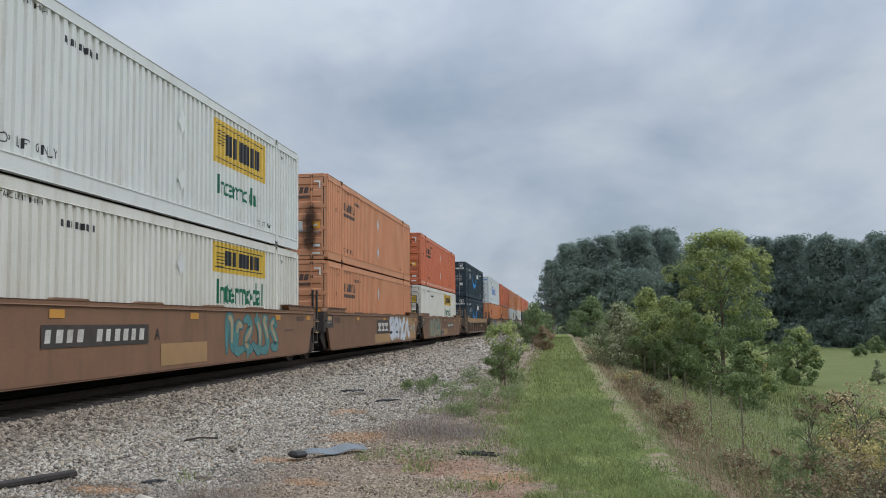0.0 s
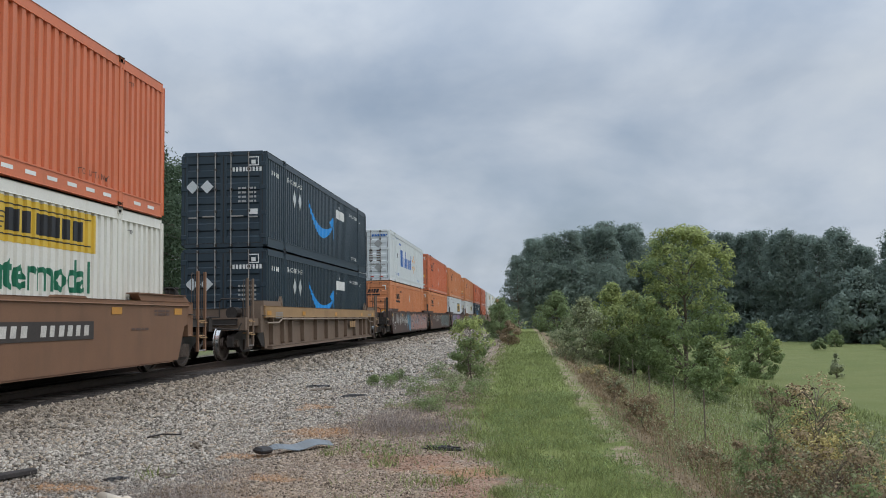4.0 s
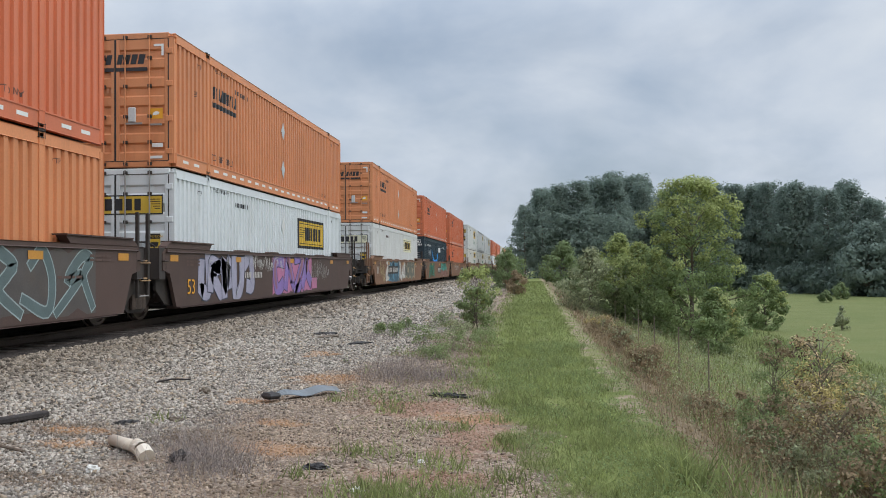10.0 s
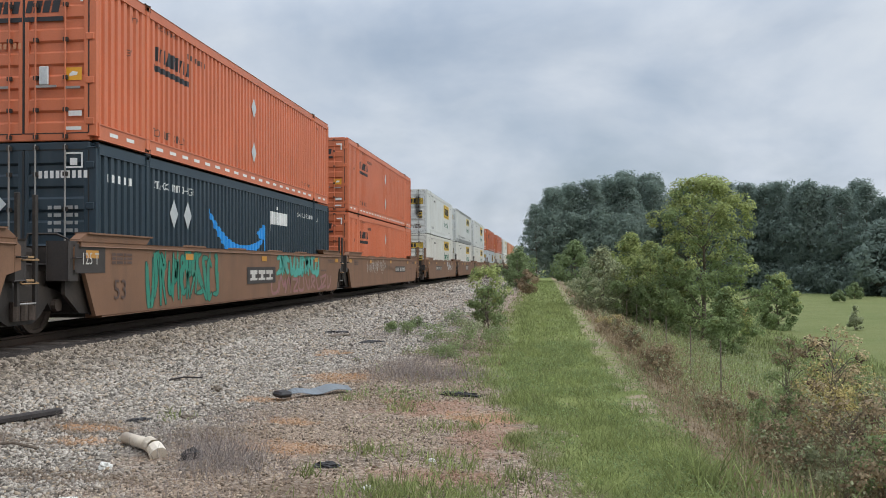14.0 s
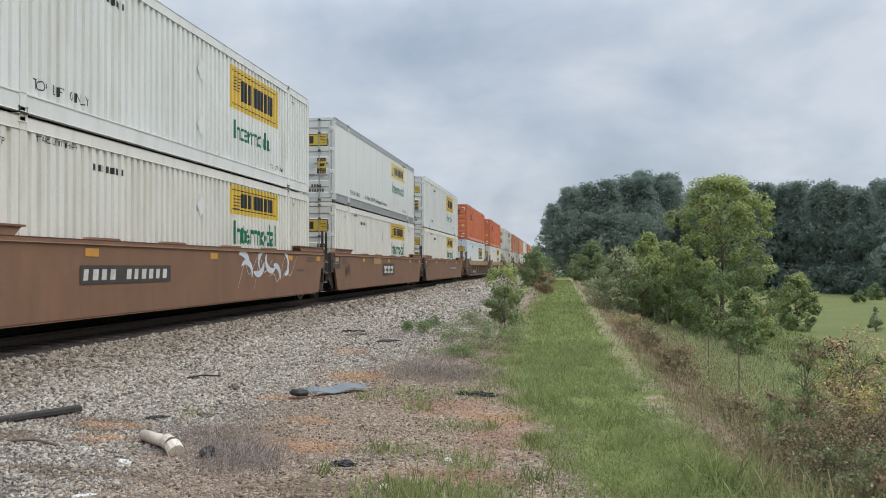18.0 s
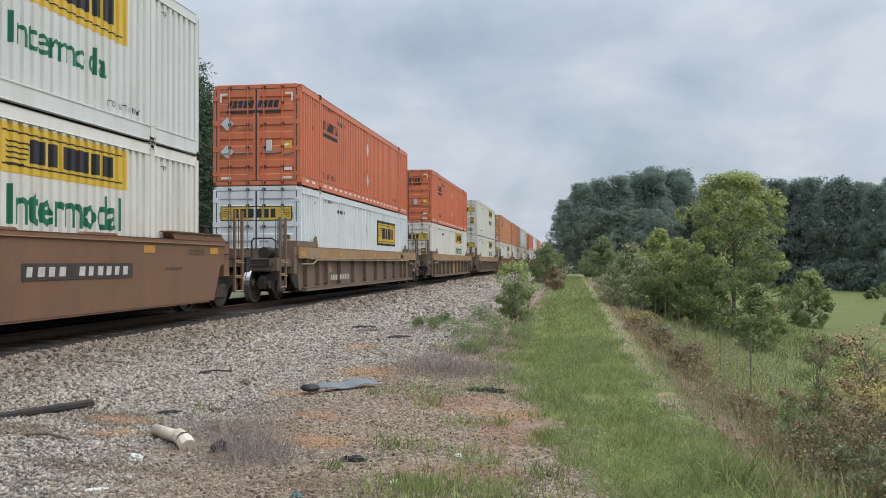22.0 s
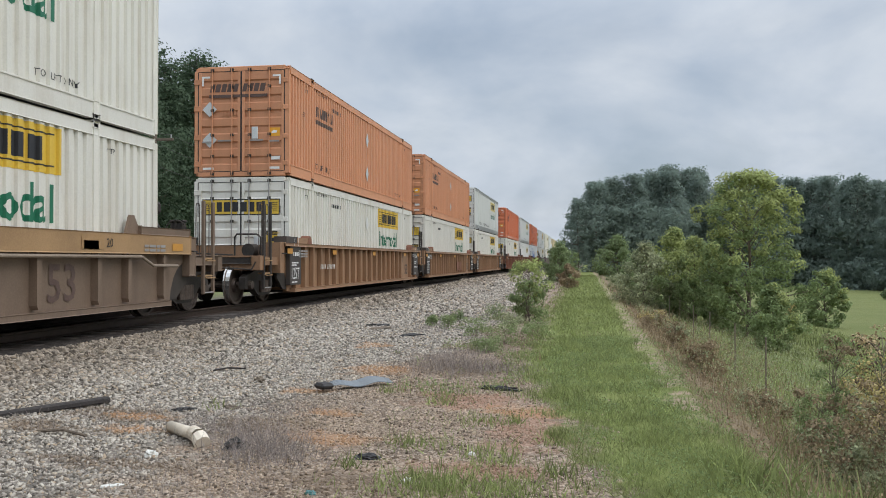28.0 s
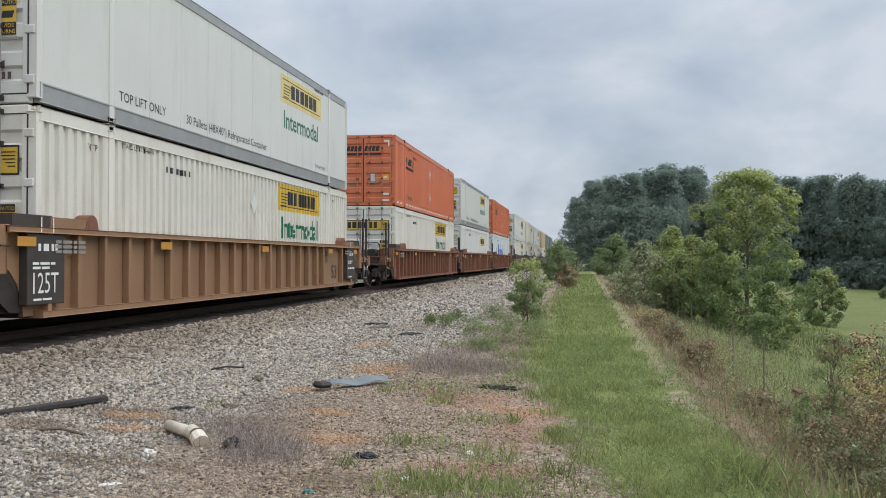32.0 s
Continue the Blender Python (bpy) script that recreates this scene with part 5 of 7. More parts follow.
def build_well(kind, near_joint, far_joint, paint):
    """kind 0: smooth plate sides; 1: deep yellow top sill over a ribbed web; 2: close ribs from chord to chord."""
    words = {WELL: "weathered brown", WELL_DARK: "dark maroon", WELL_RIB: "dusty grey-brown", WELL_TAN: "weathered tan", WELL_RUST: "rust-red"}[paint]
    c = thing("well_car", f"{words} {'ribbed' if kind else 'smooth-sided'} double-stack well car on the rails", "rail car", "well cars of the train")
    lo, hi = 0.25, 1.455
    for s in (1, -1):
        web = SIDE if kind == 0 else SIDE - 0.13
        foot = [(8.42, lo), (8.76, 0.95)] if kind == 0 else [(8.42, lo), (8.46, 0.48), (8.56, 0.7), (8.72, 0.87), (8.92, 0.97)]
        body = [(-8.95, hi), (-9.1, hi - 0.1), (-9.1, 1.02)] + [(-y, z) for y, z in foot[::-1]] + foot + [(9.1, 1.02), (9.1, hi - 0.1), (8.95, hi)]
        part("side_sill", Geo().prism_x(body, s * web, s * (web - 0.07)), paint, c)
        part("top_chord", Geo().box(s * (SIDE + 0.025), s * 1.37, -8.95, 8.95, (1.14 if kind == 1 else 1.385), hi + 0.012, 0.015), SILL if kind == 1 else paint, c)
        part("bottom_chord", Geo().box(s * (SIDE + 0.012 if kind else SIDE - 0.02), s * 1.2, -8.2, 8.2, lo - 0.03, lo + 0.06, 0.01), paint, c)
        if kind:
            rows = [-8.0, -6.8, -5.9, -4.4, -2.6, -0.9, 0.9, 2.6, 4.4, 5.9, 6.8, 8.0] if kind == 1 else [-8.0 + 0.727 * i for i in range(18)] + [5.0, 6.95, 8.0]
            ribs = Geo()
            for y in rows:
                top = 1.15 if kind == 1 else 1.39
                if s > 0:
                    rib = Geo().prism_x([(y - 0.05, lo + 0.16), (y - 0.02, lo + 0.1), (y + 0.02, lo + 0.1), (y + 0.05, lo + 0.16), (y + 0.05, top), (y - 0.05, top)], SIDE - 0.132, SIDE - 0.005) if kind == 1 else Geo().box(SIDE - 0.132, SIDE - 0.005, y - 0.045, y + 0.045, lo + 0.05, top, 0.01)
                    part("rib", rib, paint, c)
                else:
                    ribs.box(-(SIDE - 0.132), -(SIDE - 0.005), y - 0.045, y + 0.045, lo + 0.05, top)
            if s < 0:
                part("ribs", ribs, paint, c)["kind"] = "stuff"
            if s > 0 and kind == 1:
                part("brake_pipe", Geo().pipe([(1.535, -8.75, 0.98), (1.535, -7.6, 0.98), (1.535, -7.25, 1.09), (1.535, 7.1, 1.09), (1.535, 7.5, 0.94), (1.535, 8.4, 0.93)], 0.026, 8), DUSTY_PIPE, c, "dusty brake pipe along the side")
        elif s > 0:
            for y in (-4.2, -1.6, 1.4, 4.0):
                part("guide_lip", Geo().prism_x([(y - 0.55, hi), (y - 0.45, hi + 0.05), (y + 0.45, hi + 0.05), (y + 0.55, hi)], SIDE + 0.01, SIDE - 0.1), paint, c)
    g = Geo()
    for y in (-7.9, -6.1, -2.0, 2.0, 6.1, 7.9):
        g.box(-1.4, 1.4, y - 0.15, y + 0.15, 0.2, 0.295, 0.01)
    part("floor_beams", g, IRON, c)["kind"] = "stuff"
    well_end(c, -1, near_joint, paint, kind)
    well_end(c, 1, far_joint, paint, kind)
    if not near_joint:
        build_truck(c, -9.45)
    build_truck(c, 9.65 if far_joint else 9.45)
    return c


def side_mark(name, shape, mat, c, kind=0, proud=0.0, label=""):
    """Paint or a plate on the side that faces the camera."""
    x = SIDE + 0.004 + proud if kind != 1 else SIDE + 0.03 + proud
    return part(name, Geo().add([(x, u, v) for u, v in shape[0]], shape[1]), mat, c, label)


SPRAY = {}


def spray(name, color):
    if name not in SPRAY:
        SPRAY[name] = material("spray_paint_" + name, color, 0.5, vary=0.14, scale=3, dirt=(0.12, 0.075, 0.045), dirt_amount=0.35, bump=0.03)
    return SPRAY[name]


SILVER_SPRAY, PINK, PURPLE = ((0.56, 0.60, 0.66), (0.46, 0.17, 0.30), (0.24, 0.16, 0.42))
INK, LEAF, SAND, STEEL_BLUE = ((0.03, 0.04, 0.07), (0.03, 0.22, 0.15), (0.50, 0.40, 0.22), (0.09, 0.26, 0.38))
CHALK = (0.55, 0.54, 0.5)


def stroke(pts, w):
    return ribbon(rounded(pts, 3), w)


def rounded(pts, n=5):
    """A smooth line through the points."""
    v = [Vector(p) for p in pts]
    v = [v[0] * 2 - v[1]] + v + [v[-1] * 2 - v[-2]]
    out = []
    for a, b, c, d in zip(v, v[1:], v[2:], v[3:]):
        for i in range(n):
            t = i / n
            out.append(tuple(0.5 * (2 * b + (c - a) * t + (2 * a - 5 * b + 4 * c - d) * t * t + (3 * b - a - 3 * c + d) * t ** 3)))
    return out + [tuple(v[-2])]


def ribbon(line, w, taper=0.0, edge=0.0):
    """A painted band along a line; taper draws its ends to points, edge widens it all round."""
    out = []
    n = len(line)
    for i in range(n):
        a, b = Vector(line[max(0, i - 1)]), Vector(line[min(n - 1, i + 1)])
        d = (b - a).normalized()
        side = Vector((-d.y, d.x))
        s = i / (n - 1)
        q = w / 2 * ((1 - taper) + taper * math.sin(math.pi * (0.04 + 0.92 * s)) ** 0.7) + edge
        c = Vector(line[i]) + (d * edge * (-1 if i == 0 else 1 if i == n - 1 else 0))
        for k in (-1, 1):
            u = c + side * q * k
            out.append((u.x, min(1.43, max(0.28, u.y))))
    return out, [(2 * i, 2 * i + 2, 2 * i + 3, 2 * i + 1) for i in range(n - 1)]


# bent forms of sprayed letters, in a unit square; jittered and overlapped so that nothing is spelt
FORMS = [[(0.1, 0), (0.2, 0.5), (0.12, 1), (0.6, 0.92), (0.75, 0.66), (0.35, 0.5), (0.95, 0)],
         [(0.02, 0), (0.3, 0.95), (0.6, 0.97), (0.72, 0.4), (0.95, 0)],
         [(0.92, 0.82), (0.5, 1), (0.12, 0.74), (0.6, 0.5), (0.88, 0.24), (0.45, 0), (0.02, 0.14)],
         [(0.1, 1), (0.14, 0.25), (0.5, 0), (0.84, 0.3), (0.88, 1)],
         [(0.88, 0.88), (0.32, 1), (0.12, 0.5), (0.25, 0.04), (0.9, 0.12)],
         [(0.08, 0), (0.16, 1), (0.55, 0.3), (0.82, 1), (0.92, 0)],
         [(0.05, 0.95), (0.9, 1), (0.45, 0.52), (0.08, 0), (0.95, 0.06)]]


def graffiti(c, y0, y1, z0, z1, fill, edge, seed, count=6, second=None, style="fat", field=None):
    """Sprayed forms (fat letters, pointed bursts, thin strokes or swirls) with outlines and gloss lines."""
    rng = random.Random(seed)
    w, h = (y1 - y0) / count, z1 - z0
    rims, bodies, extra, shine = Geo(), Geo(), Geo(), Geo()

    def lay(g, shape, lift):
        g.add([(SIDE + 0.004 + lift, u, v) for u, v in shape[0]], shape[1])

    if field:
        n = 26
        low = [(y0 - 0.1 + (y1 - y0 + 0.2) * i / n, z0 + rng.uniform(-0.03, 0.1)) for i in range(n + 1)]
        high = [(y1 + 0.1 - (y1 - y0 + 0.2) * i / n, z1 - rng.uniform(0, 0.22) * h * (i % 2 + 0.4)) for i in range(n + 1)]
        g = Geo()
        strip = [q for u, v in zip(low, high[::-1]) for q in (u, (u[0], v[1]))]
        lay(g, ([(u, min(1.43, max(0.28, v))) for u, v in strip], [(2 * i, 2 * i + 2, 2 * i + 3, 2 * i + 1) for i in range(n)]), -0.002)
        part("graffiti", g, spray(*field), c, "sprayed graffiti")
    for i in range(count):
        lift = 0.0012 * (i % 4)
        if style == "swirl":
            for k in range(2):
                cx, cz = y0 + w * (i + rng.uniform(0.1, 0.9)), z0 + h * rng.uniform(0.15, 0.85)
                r, a, span = rng.uniform(0.16, 0.36), rng.uniform(0, 6.28), rng.uniform(1.4, 3.0) * rng.choice((-1, 1))
                line = [(cx + r * 1.5 * math.cos(a + span * j / 9), cz + r * math.sin(a + span * j / 9)) for j in range(10)]
                lay(rims, ribbon(line, r * 0.55, 1.0, 0.014), lift + 0.0004 * k)
                lay(bodies, ribbon(line, r * 0.55, 1.0), lift + 0.0004 * k + 0.0018)
            u = y0 + w * i
            lay(shine, ribbon(rounded([(u, z0 + h * rng.uniform(0.05, 0.4)), (u + w * 0.4, z0 + h * rng.uniform(0.3, 0.9)), (u + w * 0.7, z0 + h * rng.uniform(0.2, 0.6)), (u + w * 1.3, z1 - h * rng.uniform(0, 0.2))]), 0.024, 0.8), 0.008)
            if second:
                lay(extra, ribbon(rounded([(u + w * 0.3, z0 + h * rng.uniform(0.2, 0.8)), (u + w * 0.45, z0 + h * rng.uniform(0.3, 0.7)), (u + w * 0.55, z0 + h * rng.uniform(0.3, 0.9))]), 0.08, 1.0), 0.0065)
            continue
        form = rng.choice(FORMS)
        flip = rng.random() < 0.3
        lean = rng.uniform(-0.12, 0.12)
        pts = []
        for u, v in form:
            u = 1 - u if flip else u
            pts.append((y0 + w * (i + 0.02 + u * 0.96 + lean * (v - 0.5) + rng.uniform(-0.2, 0.2)), z0 + h * (0.12 + 0.76 * v + rng.uniform(-0.12, 0.12))))
        line = rounded(pts)
        fat = {"fat": min(0.34 * h, 0.46 * w), "star": min(0.42 * h, 0.5 * w), "stroke": min(0.16 * h, 0.3 * w)}[style]
        taper = {"fat": 0.0, "star": 0.95, "stroke": 0.3}[style]
        lay(rims, ribbon(line, fat, taper, 0.03 if style == "fat" else 0.022), lift)
        lay(bodies, ribbon(line, fat, taper), lift + 0.0006)
        if style == "star":
            for k in range(3):
                u, v = line[rng.randrange(4, len(line) - 4)]
                a = rng.uniform(0, 6.28)
                lay(bodies, ribbon([(u, v), (u + 0.12 * w * math.cos(a), v + 0.14 * h * math.sin(a)), (u + 0.3 * w * math.cos(a + 0.3), v + 0.36 * h * math.sin(a + 0.3))], fat * 0.5, 0.9), lift + 0.0003 * k + 0.0007)
        if second:
            m = len(line)
            j = rng.randrange(0, m // 3)
            lay(extra, ribbon(line[j:j + m // 2], fat * 0.55, 0.6), lift + 0.0064)
        if style == "fat":
            lay(shine, ribbon([(u - fat * 0.3, v + fat * 0.16) for u, v in line[1:len(line) // 2]], 0.016, 0.7), lift + 0.0115)
    part("graffiti_outline", rims, spray(*edge), c)
    part("graffiti", bodies, spray(*fill), c, "sprayed graffiti")
    if extra.v:
        part("graffiti", extra, spray(*second), c, "sprayed graffiti")
    if shine.v:
        part("graffiti", shine, spray("chalk", CHALK), c)


def scribble(c, y0, y1, z0, z1, ink, seed, n=5, w=0.03, kind=0):
    rng = random.Random(seed)
    lines = []
    for i in range(2 * n):
        s = (y1 - y0) / (2 * n)
        u, h = y0 + s * i, z1 - z0
        low, high = z0 + h * rng.uniform(0, 0.35), z1 - h * rng.uniform(0, 0.35)
        pts = []
        for k in range(rng.randint(4, 7)):
            pts.append((u + s * (0.2 * k + rng.uniform(-0.22, 0.22)), (low if k % 2 else high) + h * rng.uniform(-0.12, 0.12)))
        lines.append(stroke(pts, w * rng.uniform(0.5, 0.85)))
    side_mark("graffiti", joined(*lines), spray(*ink), c, kind, 0.004, "sprayed scribbles")


def car_number(c, y0, y1, z0, z1, kind=0, plate=True):
    """The car's number stays plain bars on its black plate."""
    if plate:
        side_mark("number_plate", rect(y0, y1, z0, z1), PLATE_BLACK, c, kind, 0.009, "black plate with white bars")
    h = (z1 - z0) * 0.58
    n = 11
    w = (y1 - y0 - 0.16) / n
    side_mark("number_strip", joined(*[rect(y0 + 0.08 + i * w, y0 + 0.08 + (i + (0.5, 0.62, 0.56, 0.62, 0, 0.6, 0.5, 0.6, 0.58, 0.52, 0.6)[i]) * w, z0 + (z1 - z0 - h) / 2, z0 + (z1 - z0 + h) / 2, 0.14) for i in range(n) if i != 4]), NUMBER_WHITE, c, kind, 0.012)


def owner_plate(c, y0, y1, z0, z1, kind=0):
    side_mark("owner_plate", rect(y0, y1, z0, z1), PLATE_BLACK, c, kind, 0.009, "black owner's plate with white shapes")
    h = z1 - z0
    w = (y1 - y0) / 3.6
    side_mark("sign_shape", joined(*[joined(rect(y0 + (0.35 + i) * w, y0 + (1.2 + i) * w, z1 - 0.44 * h, z1 - 0.2 * h), rect(y0 + (0.35 + i) * w, y0 + (1.2 + i) * w, z0 + 0.2 * h, z0 + 0.34 * h), rect(y0 + (0.52 + 0.12 * i + i) * w, y0 + (0.95 + i) * w, z0 + 0.34 * h, z1 - 0.44 * h)) for i in range(3)]), NUMBER_WHITE, c, kind, 0.012)


def common_marks(c, kind, joint_near):
    for y in (-8.55, -4.6, 0.3, 5.6, 8.4):
        side_mark("reflector", rect(y - 0.2, y + 0.2, 1.2, 1.33), AMBER, c, kind, 0.006, "amber reflector")
    for y, z in ((-7.9, 1.25), (-7.9, 1.18), (-7.9, 1.11), (7.2, 1.25), (7.2, 1.18)) + (((6.2, 0.9),) if kind == 0 else ()):
        side_mark("data_panel", bars(y, z, 0.045, [3.0, 5.0, 2.0, 4.0], 0.8), FADED_BLACK if kind == 0 else DULL_STEEL, c, kind, 0.005)


WELLS = {}


def well(unit, kind, near, far, paint):
    key = (kind, near, far, paint.name)
    if key in WELLS:
        c = copy_thing(WELLS[key], Matrix())
    else:
        c = WELLS[key] = build_well(kind, near, far, paint)
        bpy.context.view_layer.update()
    c.matrix_basis = pose(TRACK_X, PLACES[unit] + HALF, 0)
    ROLLING.append((c, PLACES[unit], 0.0))
    return c


# body type, joint at the near and far end, paint
TRAIN = ([(0, 0, 1, WELL), (0, 1, 1, WELL), (0, 1, 0, WELL), (1, 0, 0, WELL_RIB)]
         + [(0, 0, 1, WELL_DARK), (0, 1, 1, WELL_DARK), (0, 1, 0, WELL_DARK)]
         + [(0, 0, 1, WELL), (0, 1, 1, WELL), (0, 1, 0, WELL)] * 2
         + [(1, 0, 0, WELL_RIB)] * 3
         + [(2, 0, 1, WELL_TAN), (2, 1, 1, WELL_TAN), (2, 1, 0, WELL_TAN)]
         + [(2, 0, 1, WELL_RUST), (2, 1, 1, WELL_RUST), (2, 1, 0, WELL_RUST)]
         + [(0, 0, 1, WELL_DARK), (0, 1, 1, WELL_DARK), (0, 1, 0, WELL_DARK)] * 2
)
CARS = [well(i, *row) for i, row in enumerate(TRAIN)]


def txt(c, words, h, y, z, mat=None, kind=0, **kw):
    side_mark("lettering", moved(lettering(words, h, **kw), y, z), mat or PAINT_WHITE, c, kind, 0.012)


def mark_cars():
    """Numbers, plates, patches and graffiti, car by car."""
    for i, c in enumerate(CARS[:25]):
        common_marks(c, TRAIN[i][0], TRAIN[i][1])
    w, ink = ("chalk", CHALK), ("ink", INK)
    dun, sand, blue = ("dun", (0.2, 0.13, 0.08)), ("sand", SAND), ("steel_blue", STEEL_BLUE)
    tan = "tan primer patch"
    c = CARS[0]
    car_number(c, -5.0, -1.7, 0.76, 1.1)
    txt(c, "A", 0.22, -1.45, 0.82, BLACK)
    side_mark("patch", rect(-1.2, 0.95, 0.33, 0.74), PRIMER, c, 0, 0.005, tan)
    graffiti(c, 1.9, 5.5, 0.34, 1.3, ("dim_teal", (0.07, 0.2, 0.2)), ("deep_teal", (0.02, 0.09, 0.11)), 3, 6, ("dull_sand", (0.33, 0.27, 0.17)), "star")
    c = CARS[1]
    owner_plate(c, -1.25, 1.25, 0.66, 1.22)
    side_mark("patch", rect(-1.6, 1.4, 0.3, 0.66), PRIMER, c, 0, 0.005, tan)
    side_mark("patch", rect(1.4, 8.2, 0.34, 1.38), PRIMER, c, 0, 0.0, tan)
    graffiti(c, 1.5, 6.4, 0.32, 1.4, ("silver", SILVER_SPRAY), ("slate", (0.06, 0.06, 0.09)), 5, 5, None, "fat", ("mustard", (0.36, 0.22, 0.05)))
    scribble(c, 6.7, 8.1, 0.5, 1.2, w, 6, 2, 0.06)
    c = CARS[2]
    txt(c, "53", 0.38, -8.1, 0.52, FADED_BLACK)
    graffiti(c, -6.2, -1.9, 0.3, 1.4, ("dull_sand", (0.33, 0.27, 0.17)), ("deep_teal", (0.02, 0.09, 0.11)), 11, 6, ("dim_teal", (0.07, 0.2, 0.2)), "fat", ("dull_teal", (0.15, 0.16, 0.12)))
    graffiti(c, -2.0, -0.2, 0.3, 1.4, ink, ("dull_sand", (0.33, 0.27, 0.17)), 12, 2, None, "stroke")
    scribble(c, 0.0, 0.9, 0.95, 1.3, ink, 13, 3, 0.02)
    side_mark("patch", rect(-1.0, 1.6, 0.34, 0.72), PRIMER, c, 0, -0.001, tan)
    car_number(c, 1.7, 4.75, 0.78, 1.08)
    owner_mark = bars(3.1, 0.72, 0.26, [1.2, 1.2, 0.5, 1.2], 0.16)
    side_mark("sign_shape", owner_mark, PRIMER, CARS[3], 0, 0.0)
    c = CARS[4]
    txt(c, "53", 0.44, -7.95, 0.46, PAINT_WHITE)
    scribble(c, -8.6, -8.1, 0.7, 1.4, w, 21, 2, 0.03)
    scribble(c, -7.2, -6.2, 0.55, 1.38, w, 22, 3, 0.04)
    scribble(c, -6.0, -2.4, 0.6, 1.42, w, 23, 7, 0.045)
    car_number(c, -4.3, -2.1, 0.72, 1.02, 0, False)
    graffiti(c, -2.3, -0.9, 0.3, 1.4, blue, ink, 24, 2, None, "star")
    graffiti(c, -0.8, 7.9, 0.3, 1.42, ink, w, 25, 9, ("flash_blue", (0.16, 0.34, 0.5)), "swirl", ("rose", (0.37, 0.21, 0.18)))
    c = CARS[5]
    txt(c, "53", 0.38, -7.95, 0.5, GOLD)
    scribble(c, -6.6, 0.0, 0.85, 1.42, w, 31, 9, 0.03)
    car_number(c, -4.3, -2.4, 0.74, 1.0, 0, False)
    graffiti(c, 0.0, 7.3, 0.32, 1.42, ("verdigris", (0.10, 0.14, 0.14)), ("pale_verdigris", (0.3, 0.38, 0.38)), 32, 7, None, "stroke", ("dull_verdigris", (0.085, 0.075, 0.07)))
    c = CARS[6]
    txt(c, "53", 0.34, -7.9, 0.5, GOLD)
    graffiti(c, -7.3, -3.5, 0.32, 1.42, ("lavender", (0.34, 0.33, 0.42)), ink, 41, 5, None, "fat")
    car_number(c, -4.2, -2.6, 0.74, 1.0, 0, False)
    scribble(c, -3.4, -0.6, 0.95, 1.4, w, 42, 4, 0.03)
    graffiti(c, -1.6, 2.6, 0.28, 1.42, ("purple", PURPLE), ink, 43, 4, ("mauve", (0.3, 0.14, 0.2)), "fat", ("pink", PINK))
    side_mark("graffiti", rect(2.6, 3.4, 0.36, 0.72), spray("pink", PINK), c, 0, -0.002)
    scribble(c, 2.7, 5.1, 0.5, 1.35, w, 44, 3, 0.022)
    c = CARS[7]
    scribble(c, -8.1, -7.6, 0.7, 1.2, w, 51, 1, 0.05)
    scribble(c, -7.3, -5.7, 0.35, 1.35, sand, 52, 3, 0.045)
    graffiti(c, -5.4, -4.6, 0.4, 1.38, w, dun, 56, 1, None, "star")
    graffiti(c, -4.7, -1.2, 0.3, 1.38, ("deep_blue", (0.05, 0.12, 0.17)), ("pale_blue", (0.2, 0.36, 0.42)), 53, 4, None, "star", blue)
    car_number(c, -4.8, -1.65, 0.72, 1.12)
    graffiti(c, -1.2, 1.1, 0.34, 1.36, w, dun, 54, 4, None, "star")
    graffiti(c, 1.3, 5.2, 0.4, 1.34, ("slate_green", (0.12, 0.13, 0.11)), ("dull_sand", (0.33, 0.27, 0.17)), 55, 5, None, "fat", ("cream", (0.46, 0.37, 0.24)))
    scribble(c, 5.5, 6.0, 0.95, 1.25, w, 57, 1, 0.02)
    c = CARS[8]
    txt(c, "53", 0.36, -7.85, 0.5, FADED_BLACK)
    graffiti(c, -6.6, -3.0, 0.32, 1.4, ("leaf", LEAF), ("night_green", (0.01, 0.06, 0.045)), 61, 12, None, "star")
    owner_plate(c, -1.05, 1.25, 0.62, 1.05)
    graffiti(c, 1.4, 5.9, 0.78, 1.42, ("mint", (0.08, 0.36, 0.3)), ("leaf", LEAF), 62, 11, None, "star")
    graffiti(c, 0.9, 7.6, 0.28, 0.78, ("rose_wash", (0.3, 0.13, 0.14)), dun, 63, 10, None, "stroke")
    c = CARS[9]
    scribble(c, -5.4, -1.1, 0.75, 1.42, w, 71, 6, 0.03)
    car_number(c, 1.6, 4.7, 0.76, 1.05)
    scribble(c, -1.0, 1.2, 0.7, 1.3, ("dark_tag", (0.1, 0.07, 0.05)), 72, 3, 0.025)
    c = CARS[10]
    car_number(c, -4.95, -1.8, 0.76, 1.06)
    graffiti(c, 1.7, 5.9, 0.42, 1.38, ("silver", SILVER_SPRAY), dun, 81, 4, None, "swirl")
    c = CARS[11]
    side_mark("patch", rect(-2.8, -1.4, 1.12, 1.42), PRIMER, c, 0, 0.005, tan)
    owner_plate(c, -1.05, 1.5, 0.64, 1.14)
    scribble(c, -7.4, -6.6, 0.6, 1.1, ("dark_tag", (0.1, 0.07, 0.05)), 91, 1, 0.06)
    c = CARS[12]
    txt(c, "53", 0.36, -7.8, 0.5, FADED_BLACK)
    car_number(c, 2.0, 5.0, 0.78, 1.02)
    for i in (1, 2, 8, 11, 12):
        side_mark("stencil_panel", rect(-9.09, -8.12, 0.96, 1.43), PLATE_BLACK, CARS[i], 0, 0.003, "black stencil panel")
        txt(CARS[i], "125 T", 0.2, -8.9, 1.1, NUMBER_WHITE, squeeze=0.85)
